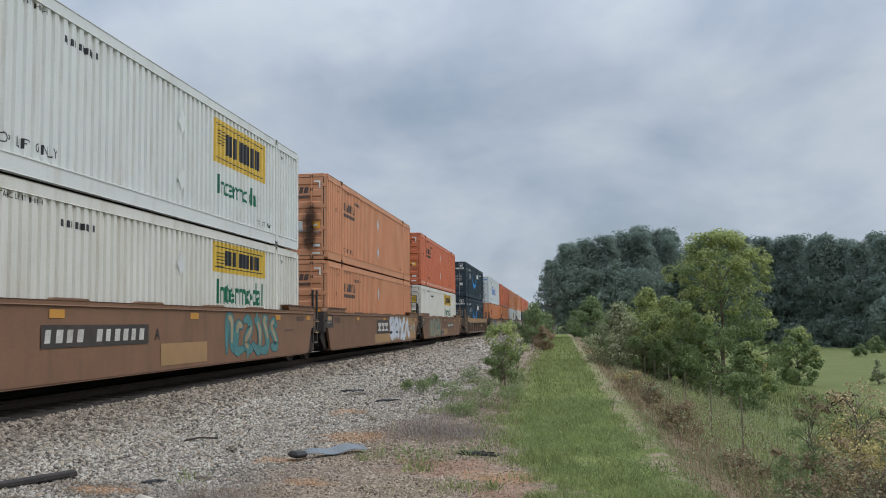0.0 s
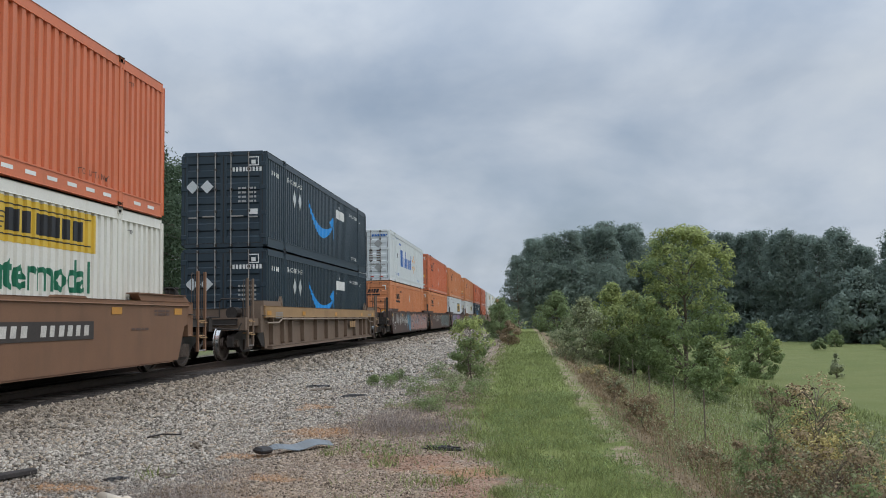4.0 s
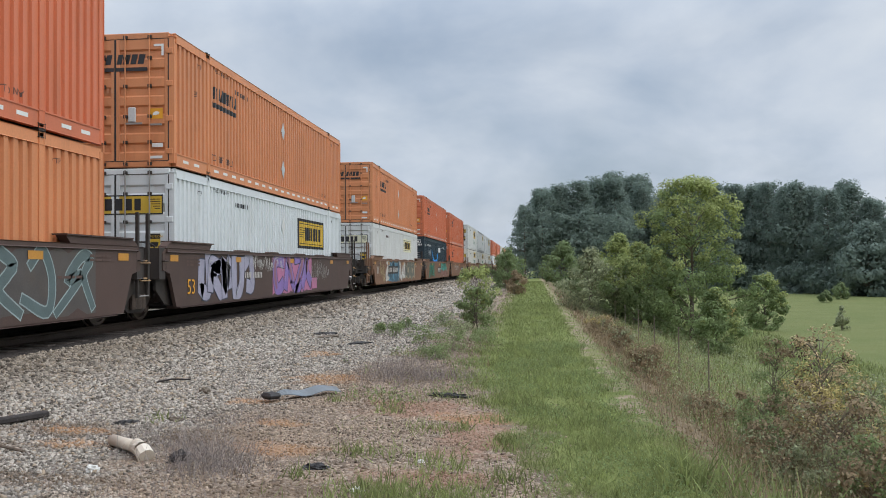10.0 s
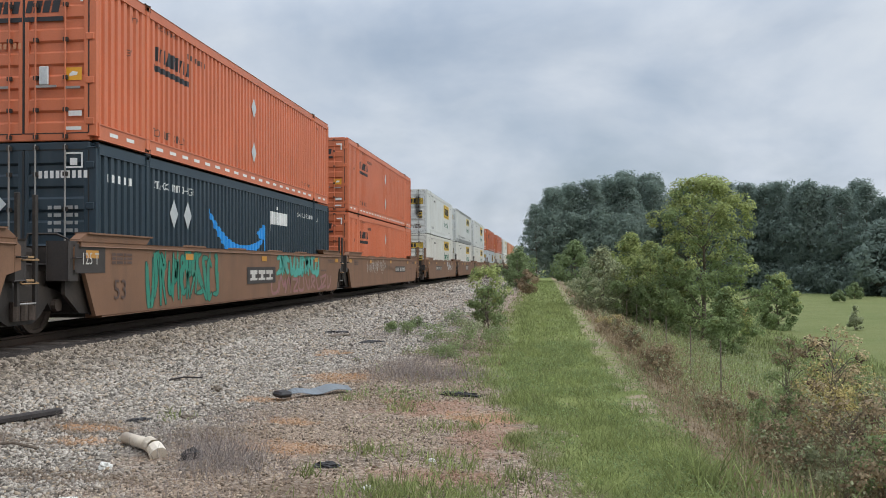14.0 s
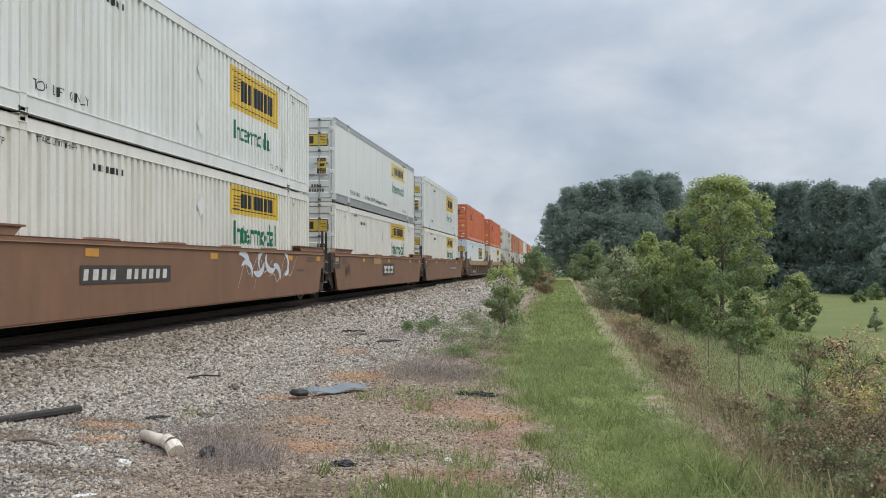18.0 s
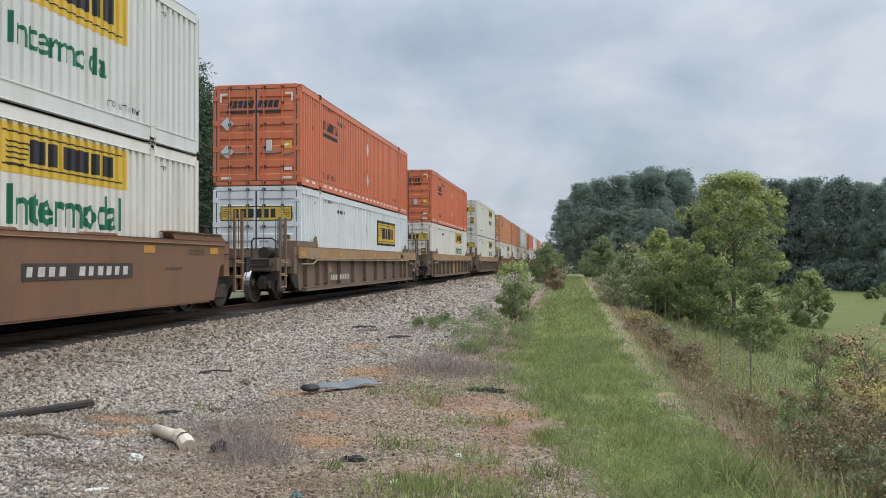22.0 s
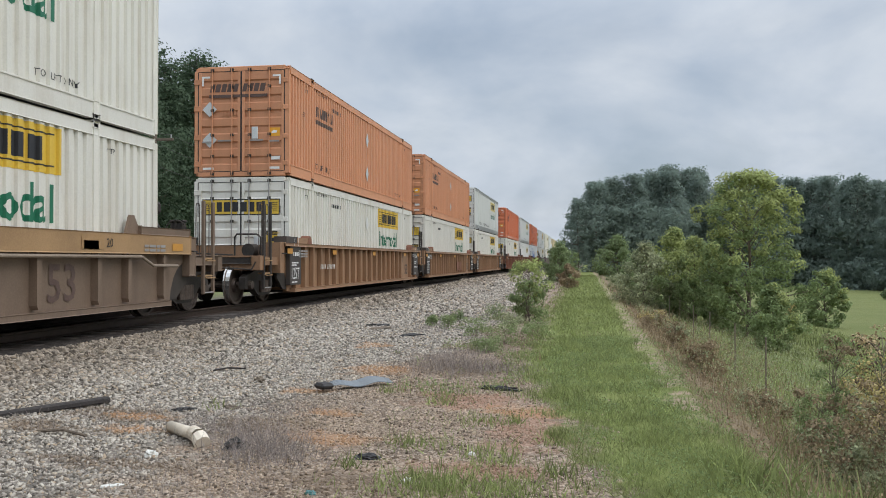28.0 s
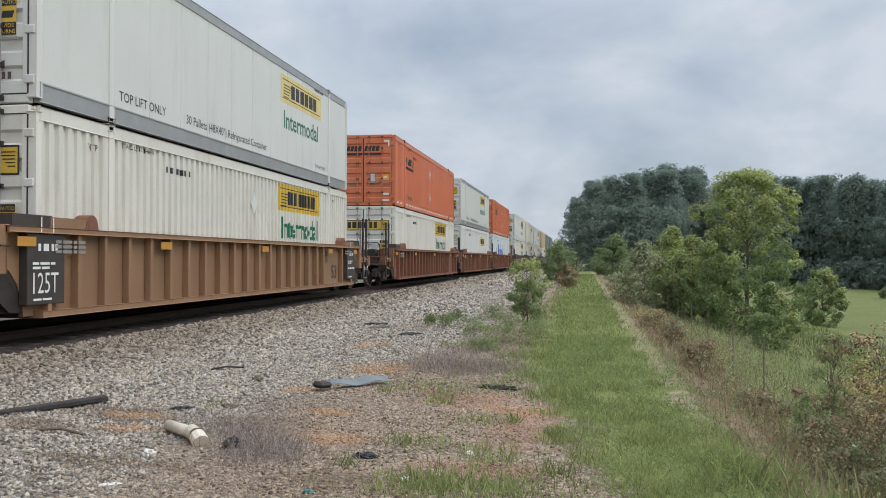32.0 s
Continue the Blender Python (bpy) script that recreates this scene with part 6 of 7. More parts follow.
    for i, y in {13: -5.75, 14: 0.6, 15: 2.6}.items():
        side_mark("patch", rect(y, y + 0.7, 0.72, 1.02), PRIMER, CARS[i], 0, -0.13, tan)
    side_mark("patch", rect(-0.1, 2.3, 0.34, 1.05), PRIMER, CARS[14], 0, -0.129, tan)
    for i in (13, 14, 15):
        side_mark("lettering", moved(lettering("53", 0.56, bold=0.012), 4.72, 0.44), FADED_BLACK, CARS[i], 0, -0.122)
        side_mark("data_plate", rect(5.35, 5.95, 1.2, 1.42), PRIMER, CARS[i], 1, 0.006, "faded pale data plate")
        side_mark("lettering", moved(lettering("20", 0.14), 6.02, 1.24), IRON, CARS[i], 1, 0.006)
    car_number(CARS[13], -5.8, -3.3, 0.42, 0.7, 0, False)
    for c in CARS[16:19]:
        for y, w in ((-8.52, 0.85), (7.45, 0.95)):
            part("stencil_panel", Geo().box(SIDE - 0.134, SIDE, y, y + w, 0.4, 1.38, 0.012), PLATE_BLACK, c, "black-painted panel with white stencils")
            side_mark("data_panel", joined(bars(y + 0.1, 0.95, 0.035, [4.0, 6.0, 3.0], 0.8), bars(y + 0.1, 0.89, 0.035, [5.0, 5.0], 0.8), bars(y + 0.22, 1.14, 0.1, [0.6, 0.0, 1.2, 0.0, 0.6, 0.6], 0.3), bars(y + 0.12, 0.46, 0.03, [6.0, 7.0], 0.8)), PAINT_WHITE, c, 0, 0.002)
            for u in (0.3, 0.62):
                v = y + w * u
                side_mark("reflector", rect(v - 0.014, v + 0.014, 1.39, 1.6), PAINT_WHITE, c, 1, 0.0, "white painted stripe")
        side_mark("lettering", moved(lettering("125T", 0.3, squeeze=0.74), -8.47, 0.56), PAINT_WHITE, c, 0, 0.003)
        side_mark("data_panel", bars(7.55, 0.72, 0.05, [3.0, 3.0, 3.0, 3.0], 0.8), PAINT_WHITE, c, 0, 0.002)
        side_mark("lettering", moved(lettering("53", 0.42, bold=0.012), 6.1, 0.46), PLATE_BLACK, c, 0, -0.122)
        side_mark("lettering", moved(lettering("20", 0.15), 5.5, 1.12), PLATE_BLACK, c, 0, -0.122)
        side_mark("lettering", moved(lettering("40", 0.15), 5.5, 0.92), PLATE_BLACK, c, 0, -0.122)
        side_mark("lettering", moved(lettering("20", 0.1), -6.6, 1.12), IRON, c, 0, -0.122)
        side_mark("lettering", moved(lettering("40", 0.1), -6.6, 0.98), IRON, c, 0, -0.122)
    car_number(CARS[16], -6.1, -4.5, 0.74, 0.96, 0, False)
    side_mark("sign_shape", bars(1.2, 0.45, 0.5, [0.8, 0.8, 0.35, 0.8], 0.25), WELL_RUST, CARS[17], 0, 0.0)


mark_cars()


def turn_wheels():
    """Every axle turns as the train rolls: one turn is keyed for each axle place and shared by all."""
    turned = {}
    for c in CARS:
        for w in c.children_recursive:
            if "axle" not in w:
                continue
            k = w["axle"]
            if k not in turned:
                walk(w, [(i / FPS, pose(0, k, WHEEL_R, math.degrees(run(i / FPS) / WHEEL_R))) for i in range(0, 32 * FPS + 1)])
                turned[k] = w.animation_data
            else:
                w.rotation_mode = "QUATERNION"
                ad = w.animation_data_create()
                ad.action = turned[k].action
                ad.action_slot = turned[k].action_slot


# ---- plants ----
def leaf_material(name, color, spread=0.35, translucent=0.3, rough=0.6, vary=0.15, scale=0.6):
    m = material(name, color, rough, vary=vary, scale=scale, fine=9, bump=0, island=True, spread=spread, translucent=translucent)
    m.node_tree.nodes["Principled BSDF"].inputs["Specular IOR Level"].default_value = 0.12
    return m


LEAF_BIG = leaf_material("fresh_green_leaves", (0.245, 0.31, 0.142), translucent=0.55)
LEAF_DARK = leaf_material("deep_green_leaves", (0.225, 0.285, 0.14), translucent=0.55)
LEAF_GREY = leaf_material("grey_green_leaves", (0.33, 0.355, 0.21), translucent=0.4)
LEAF_OLD = leaf_material("yellowing_leaves", (0.42, 0.35, 0.145))
LEAF_MAROON = leaf_material("dark_maroon_leaves", (0.105, 0.065, 0.052), translucent=0.2)
LEAF_CREAM = leaf_material("bleached_tan_leaves", (0.47, 0.37, 0.22), translucent=0.3)
LEAF_DEAD = leaf_material("withered_brown_leaves", (0.27, 0.205, 0.125), translucent=0.3)
# distance haze is put into the far needles' colour: paler and bluer
NEEDLES = leaf_material("hazy_pine_needles", (0.212, 0.27, 0.228), spread=0.1, translucent=0.55)
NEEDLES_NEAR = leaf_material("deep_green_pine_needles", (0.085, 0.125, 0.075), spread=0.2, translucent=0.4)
# far undergrowth and edge trees carry the same painted haze
NEEDLES_FAR = leaf_material("hazy_far_leaves", (0.215, 0.272, 0.23), spread=0.1, translucent=0.5)
BARK = material("rough_bark", (0.15, 0.12, 0.092), 0.9, vary=0.3, scale=6, fine=40, bump=0.6)
GRASS = leaf_material("mown_grass_blades", (0.25, 0.29, 0.115), spread=0.36, translucent=0.4, vary=0.34, scale=1.1)
STRAW = leaf_material("dry_grass_stalks", (0.285, 0.22, 0.14), spread=0.4, translucent=0.15)
MEADOW = leaf_material("rough_meadow_grass", (0.25, 0.285, 0.12), spread=0.4, translucent=0.35, vary=0.3, scale=0.9)
TWIG = material("grey_dead_twigs", (0.25, 0.215, 0.195), 0.9, vary=0.2, scale=10, island=True, spread=0.3)
LEAF_V = np.array([(0, 0, 0), (0.28, 0.45, 0.06), (0, 1, 0), (-0.28, 0.45, 0.06)]) - np.array([0, 0.5, 0])
LEAF_F = [(0, 1, 2, 3)]
BLADE_V = np.array([(-0.5, 0, 0), (0.5, 0, 0), (0.36, 0.12, 0.55), (-0.36, 0.12, 0.55), (0.05, 0.42, 1.0), (-0.05, 0.42, 1.0)])
BLADE_F = [(0, 1, 2, 3), (3, 2, 4, 5)]


def foliage(name, rng, centres, radii, per, size, mat, flat=0.75, middle=None):
    """Leaves round clump centres, thicker towards each clump's skin; each clump is shaded as a rounded mass."""
    out, way = [], []
    for c, r in zip(centres, radii):
        d = rng.normal(size=(per, 3))
        d /= np.linalg.norm(d, axis=1)[:, None]
        out.append(c + d * (r * rng.uniform(0.25, 1.0, per) ** 0.55)[:, None] * np.array([1, 1, flat]))
        way.append(d)
    p, way = np.concatenate(out), np.concatenate(way)
    n = way * 0.75 + np.array([0, 0, 0.25])
    if middle is not None:
        q = p - middle
        n += 0.7 * q / (np.linalg.norm(q, axis=1)[:, None] + 1e-6)
    n /= np.linalg.norm(n, axis=1)[:, None]
    # the leaves lie on the clump's skin like tiles, ruffled
    z = n + 0.42 * rng.normal(size=n.shape)
    z /= np.linalg.norm(z, axis=1)[:, None]
    x = np.cross(z, rng.normal(size=n.shape))
    x /= np.linalg.norm(x, axis=1)[:, None]
    big = (rng.uniform(0.65, 1.35, len(p)) * size)[:, None, None]
    m = np.concatenate([np.stack([x, np.cross(z, x), z], 2) * big, p[:, :, None]], 2)
    n = n + 0.5 * z
    n /= np.linalg.norm(n, axis=1)[:, None]
    return swarm(name, LEAF_V, LEAF_F, m, mat, n)


def crown_points(rng, n, height, base, radius, shape):
    """Clump centres inside a crown whose radius at a share of its height is shape(share)."""
    out = []
    while len(out) < n:
        s = rng.random()
        a = rng.uniform(0, 2 * np.pi)
        lump = 1 + 0.28 * math.sin(a * 3 + s * 5) + 0.16 * math.sin(a * 7 - s * 11)
        r = radius * shape(s) * lump * rng.uniform(0.25, 1.0) ** 0.5
        out.append((r * math.cos(a), r * math.sin(a), base + (height - base) * s))
    return np.array(out)


def leafy_tree(name, label, category, at, height, base, radius, clumps, per, leaf, mat, seed, shape=None, clump_r=0.16, stems=1, second=None, lean=0.0, group=""):
    """A tree or bush: tapered trunk, limbs to every clump, crown of single leaves."""
    rng = np.random.default_rng(seed)
    shape = shape or (lambda s: (math.sin(math.pi * min(1, s * 0.88 + 0.16))) ** 0.8)
    x, y = at
    ob = thing(name, label, category, group, at=pose(x, y, ground_z(x, y) - 0.03))
    pts = crown_points(rng, clumps, height * 0.97, base, radius, shape)
    pts[:, 0] += pts[:, 2] * lean
    for s in range(stems):
        a = rng.uniform(0, 6.28)
        off = 0.12 * height * (stems > 1) * rng.uniform(0.3, 1)
        q = 6
        line = [(0.04 * math.cos(a) * (stems - 1), 0.04 * math.sin(a) * (stems - 1), 0)]
        for i in range(1, q + 1):
            t = i / q
            line.append(((lean * height + off * math.cos(a)) * t + rng.normal() * 0.012 * height, off * math.sin(a) * t + rng.normal() * 0.012 * height, height * 0.85 * t))
        part("trunk" if stems == 1 else "stem", Geo().limb(line, [height * 0.014 * (1.08 - 0.95 * i / q) / stems ** 0.5 for i in range(q + 1)]), BARK, ob)
    limbs = Geo()
    for p in pts[:: max(1, clumps // 45)]:
        z = max(0.12 * height, p[2] - math.hypot(p[0], p[1]) * 0.8)
        a = Vector((lean * z, 0, z))
        mid = a.lerp(Vector(p), 0.55) + Vector((0, 0, 0.03 * height))
        limbs.limb((a, mid, p), (height * 0.0032, height * 0.0022, height * 0.001), 5)
    part("branchwork", limbs, BARK, ob)["kind"] = "stuff"
    r = radius * clump_r * rng.uniform(0.7, 1.4, len(pts))
    middle = pts.mean(axis=0) - np.array([0, 0, 0.15 * height])
    # higher clumps take the second colour; with PALE this paints sunlit tops
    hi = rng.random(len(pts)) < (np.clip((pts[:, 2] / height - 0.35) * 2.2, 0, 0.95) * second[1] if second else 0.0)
    part("crown", foliage("crown", rng, pts[~hi], r[~hi], per, leaf, mat, middle=middle), mat, ob)
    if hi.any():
        part("young_leaves", foliage("young_leaves", rng, pts[hi], r[hi], per, leaf, second[0], middle=middle), second[0], ob, "upper leaves in a sunlit-looking or other second tone")["kind"] = "stuff"
    return ob


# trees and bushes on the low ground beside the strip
# lit copy of the green leaves: sunlight on the crowns' tops, put into colour
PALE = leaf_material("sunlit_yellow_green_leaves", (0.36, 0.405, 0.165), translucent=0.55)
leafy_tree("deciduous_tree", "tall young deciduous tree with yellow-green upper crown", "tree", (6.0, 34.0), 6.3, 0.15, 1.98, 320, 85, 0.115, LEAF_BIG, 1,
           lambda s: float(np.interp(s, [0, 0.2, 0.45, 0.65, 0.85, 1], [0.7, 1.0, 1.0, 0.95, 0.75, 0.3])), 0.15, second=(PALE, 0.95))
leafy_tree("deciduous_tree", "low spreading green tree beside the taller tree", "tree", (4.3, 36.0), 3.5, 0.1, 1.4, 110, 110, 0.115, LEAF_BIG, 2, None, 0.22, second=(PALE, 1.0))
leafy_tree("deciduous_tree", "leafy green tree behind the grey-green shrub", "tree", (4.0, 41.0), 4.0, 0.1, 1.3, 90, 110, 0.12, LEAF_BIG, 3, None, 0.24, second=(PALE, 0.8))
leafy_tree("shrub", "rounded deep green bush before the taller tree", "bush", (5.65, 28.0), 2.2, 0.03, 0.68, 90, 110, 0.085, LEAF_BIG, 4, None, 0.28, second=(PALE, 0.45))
leafy_tree("shrub", "open grey-green shrub on the edge of the grass strip", "bush", (2.35, 36.0), 2.75, 0.05, 1.3, 120, 80, 0.095, LEAF_GREY, 5, None, 0.22, stems=4)
leafy_tree("shrub", "dark rounded bush at the end of the grass strip", "bush", (3.1, 88.0), 4.6, 0.2, 2.2, 80, 80, 0.24, LEAF_DARK, 6, None, 0.28)
leafy_tree("shrub", "dark rounded bush at the end of the grass strip", "bush", (4.2, 72.0), 3.2, 0.2, 1.5, 60, 70, 0.2, LEAF_DARK, 16, None, 0.28)
leafy_tree("sapling", "small dense green tree standing alone in the field", "tree", (11.85, 46.5), 3.0, 0.1, 0.95, 80, 90, 0.13, LEAF_BIG, 7, lambda s: float(np.interp(s, [0, 0.2, 0.6, 1], [0.75, 1, 0.85, 0.25])), 0.26, second=(PALE, 0.4))
leafy_tree("sapling", "small conifer standing alone in the open field", "tree", (16.2, 48.0), 1.3, 0.1, 0.42, 30, 50, 0.1, LEAF_GREY, 8, lambda s: 1.05 - s, 0.3)
leafy_tree("shrub", "low bush with reddish dry leaves in the field", "bush", (9.6, 44.0), 1.3, 0.1, 0.5, 26, 50, 0.09, LEAF_OLD, 9, None, 0.3)
for i, (x, y, h) in enumerate(((27.0, 84.0, 1.1), (31.0, 92.0, 1.6), (33.0, 84.0, 1.0))):
    leafy_tree("shrub", "low green bush at the far edge of the field", "bush", (x, y), h, 0.1, h * 0.6, 30, 50, 0.2, LEAF_DARK, 20 + i, None, 0.32, group="bushes at the field's edge")
# between ballast and grass
leafy_tree("shrub", "straggly bright green bush on the ballast's foot", "bush", (-1.45, 22.4), 1.62, 0.1, 0.62, 62, 60, 0.075, LEAF_BIG, 30, lambda s: 0.55 + 0.9 * s - 0.95 * s * s, 0.25, stems=4, second=(PALE, 0.9))
leafy_tree("shrub", "dark feathery bush beside the rails", "bush", (-1.75, 58.0), 2.6, 0.1, 1.05, 60, 80, 0.11, LEAF_DARK, 31, lambda s: 1 - 0.7 * s, 0.25, stems=3)
leafy_tree("shrub", "brownish half-withered bush beside the grass strip", "bush", (-1.0, 50.0), 1.35, 0.1, 0.7, 40, 60, 0.1, LEAF_DEAD, 32, None, 0.28)
leafy_tree("shrub", "dark bush at the foot of the embankment", "bush", (-2.4, 84.0), 3.4, 0.1, 1.7, 60, 70, 0.2, LEAF_DARK, 33, None, 0.26)
for i, (x, y, h, r, m) in enumerate(((-3.3, 22.6, 0.32, 0.26, LEAF_DARK), (-3.7, 21.0, 0.28, 0.2, LEAF_BIG), (-3.16, 20.1, 0.4, 0.3, LEAF_BIG), (-2.25, 18.1, 0.45, 0.36, LEAF_BIG), (-1.53, 16.7, 0.45, 0.42, LEAF_BIG), (-1.7, 15.2, 0.28, 0.3, LEAF_BIG),
                                     (-1.6, 19.5, 0.45, 0.36, LEAF_GREY), (-2.5, 24.0, 0.45, 0.36, LEAF_DARK), (-1.0, 18.6, 0.35, 0.4, LEAF_BIG), (-1.9, 33.0, 0.6, 0.5, LEAF_BIG), (-2.2, 38.0, 0.8, 0.7, LEAF_GREY))):
    leafy_tree("weed_clump", "low green weeds on the ballast's edge", "weeds", (x, y), h, 0.02, r, 30, 50, 0.03, m, 40 + i, lambda s: 1 - 0.5 * s, 0.34, stems=3, group="weeds along the ballast")
# brush on the bank, close by
for i, (x, y, h, r, m, q) in enumerate(((2.55, 7.7, 0.95, 0.5, LEAF_GREY, (LEAF_DEAD, 0.9)), (2.75, 8.9, 1.05, 0.5, LEAF_DEAD, (LEAF_OLD, 0.9)), (3.45, 10.9, 1.3, 0.55, LEAF_BIG, (LEAF_OLD, 0.4)), (2.5, 9.9, 0.75, 0.42, LEAF_BIG, (LEAF_DEAD, 0.6)), (2.55, 6.9, 0.8, 0.45, LEAF_BIG, (LEAF_DEAD, 0.5)), (3.05, 9.7, 1.62, 0.5, LEAF_MAROON, (LEAF_CREAM, 0.9)), (3.1, 11.6, 1.35, 0.4, LEAF_BIG, (LEAF_DEAD, 0.7)), (3.5, 8.3, 1.55, 0.55, LEAF_OLD, (LEAF_CREAM, 0.8)), (3.9, 10.6, 1.2, 0.6, LEAF_GREY, (LEAF_OLD, 0.3)),
                                        (2.3, 8.4, 0.6, 0.5, LEAF_GREY, (LEAF_DEAD, 0.6)), (2.9, 7.4, 0.8, 0.5, LEAF_DEAD, (LEAF_OLD, 0.4)), (2.15, 11.5, 0.35, 0.4, LEAF_DEAD, (LEAF_GREY, 0.4)), (1.85, 14.6, 0.62, 0.4, LEAF_DEAD, (LEAF_DEAD, 0.4)),
                                        (1.75, 18.2, 0.6, 0.4, LEAF_DEAD, (LEAF_GREY, 0.4)), (1.7, 22.0, 0.6, 0.45, LEAF_DEAD, (LEAF_OLD, 0.3)))):
    leafy_tree("brush", ("tall weedy sapling with yellowing leaves on the bank" if h > 1.3 else "withered brown brush on the bank"), "bush", (x, y), h, h * 0.04, r, 70, 50, 0.034, m, 60 + i,
               lambda s: 0.9 - 0.35 * s, 0.2, stems=5, second=q, group="brush on the bank")


def blades(rng, p, h, w, upright=0.8):
    m = spots(rng, p, np.stack([w, h, h], 1), upright=upright)
    return m


def sward(x, y):
    """How thick the mown grass stands: ragged towards the track, cut off by the bare path on the other side."""
    inner = x - grass_edge(y) - 0.45 * noise.noise((x * 0.8, y * 0.7, 1)) - 0.35 * noise.noise((x * 2.6, y * 2.2, 9))
    outer = (1.45 if y < 9.0 else 0.97) + 0.26 * noise.noise((x, y * 0.7, 4)) + 0.14 * noise.noise((x * 3, y * 2.4, 14)) - x
    share = min(1.0, max(0.02, inner / 0.45 + 0.35)) * min(1.0, max(0.14, outer / 0.2 + 0.5))
    return share * (0.55 + 0.45 * (noise.noise((x * 1.7, y * 1.1, 23)) > -0.25))


rg = np.random.default_rng(9)
strip = []
for y0, y1, n, w in ((4.6, 9, 30000, 0.006), (9, 18, 34000, 0.009), (18, 38, 20000, 0.016), (38, 95, 13000, 0.036)):
    p = strewn(rg, n, -2.0, 1.5, y0, y1, sward)
    tuft = np.array([noise.noise((a * 2.2, b * 1.6, 2)) for a, b, _ in p])
    strip.append(blades(rg, p, rg.uniform(0.03, 0.105, len(p)) * (1 + 1.3 * np.clip(tuft, -0.6, 1)), np.full(len(p), w), 0.5))
p = strewn(rg, 26000, -0.6, 1.9, 5, 18, lambda x, y: 1.0 if grass_edge(y) < x and noise.noise((x * 1.5, y * 1.2, 6)) > -0.1 else 0.0)
p[:, 2] += rg.uniform(0.02, 0.09, len(p))
tagged(new("clover", swarm("clover", LEAF_V, LEAF_F, spots(rg, p, rg.uniform(0.012, 0.03, len(p))), LEAF_BIG)), "small clover leaves among the grass", "grass", kind="stuff")
tagged(new("grass", swarm("grass", BLADE_V, BLADE_F, np.concatenate(strip), GRASS)), "mown green grass strip beside the railway", "grass", kind="stuff")
p = np.array([(1.75 + rg.normal() * 0.4, 5.6 + rg.normal() * 0.45) for _ in range(260)])
p = np.array([(a, b, ground_z(a, b)) for a, b in p])
tall = [blades(rg, p, rg.uniform(0.2, 0.46, len(p)), np.full(len(p), 0.015), 0.6)]
q = np.array([(1.25 + rg.normal() * 0.22, 6.75 + rg.normal() * 0.22) for _ in range(160)])
q = np.array([(a, b, ground_z(a, b)) for a, b in q])
tall.append(blades(rg, q, rg.uniform(0.12, 0.34, 160), np.full(160, 0.016), 0.6))
for cx, cy, n, s in ((-1.05, 6.05, 620, 0.22), (-0.22, 8.07, 120, 0.07), (-0.72, 6.86, 90, 0.12), (-0.2, 6.6, 90, 0.1), (-0.55, 10.4, 160, 0.18), (-0.9, 12.9, 160, 0.25), (-1.55, 7.47, 60, 0.08), (-1.82, 6.6, 40, 0.07), (-0.71, 8.68, 50, 0.07), (-0.6, 6.0, 220, 0.2), (-0.23, 7.75, 90, 0.1), (-1.33, 7.4, 60, 0.12), (-0.8, 7.2, 110, 0.2), (-0.5, 6.1, 200, 0.3), (-1.6, 9.6, 60, 0.1), (-2.35, 10.3, 40, 0.08), (-3.9, 8.9, 30, 0.1), (-0.4, 9.2, 60, 0.12), (-1.0, 8.6, 80, 0.15)):
    q = np.array([(cx + rg.normal() * s, cy + rg.normal() * s) for _ in range(n)])
    q = np.array([(a, b, ground_z(a, b)) for a, b in q])
    tall.append(blades(rg, q, rg.uniform(0.05, 0.14, n), np.full(n, 0.009), 0.6))
tagged(new("grass_tufts", swarm("grass_tufts", BLADE_V, BLADE_F, np.concatenate(tall), GRASS)), "tufts of taller green grass on bare ground", "grass", kind="stuff")
p = strewn(rg, 24000, -3.2, -0.2, 9.5, 30, lambda x, y: 0.6 if noise.noise((x * 1.5, y * 0.8, 31)) > 0.12 + 0.25 * max(0.0, -1.7 - x) and x < grass_edge(y) + 0.3 else 0.0)
low = blades(rg, p, rg.uniform(0.05, 0.17, len(p)), np.full(len(p), 0.009), 0.55)
tagged(new("verge_grass", swarm("verge_grass", BLADE_V, BLADE_F, low[::2], GRASS)), "patchy green grass between gravel and mown strip", "grass", kind="stuff")
tagged(new("verge_straw", swarm("verge_straw", BLADE_V, BLADE_F, low[1::4], STRAW)), "dry straw among the patchy verge grass", "grass", kind="stuff")
q = p[rg.random(len(p)) < 0.7]
q[:, 2] += rg.uniform(0.02, 0.14, len(q))
tagged(new("verge_weeds", swarm("verge_weeds", LEAF_V, LEAF_F, spots(rg, q, rg.uniform(0.02, 0.05, len(q))), LEAF_BIG)), "low leafy weeds on the gravel's edge", "weeds", kind="stuff")
bank = []
for y0, y1, n, w in ((5.5, 12, 9000, 0.012), (12, 26, 11000, 0.02), (26, 48, 9000, 0.04)):
    p = strewn(rg, n, 1.9, 11, y0, y1, lambda x, y: 0.9)
    bank.append(blades(rg, p, rg.uniform(0.09, 0.27, len(p)), np.full(len(p), w)))
tagged(new("meadow", swarm("meadow", BLADE_V, BLADE_F, np.concatenate(bank), MEADOW)), "rough meadow grass below the bank", "grass", kind="stuff")
dead = []
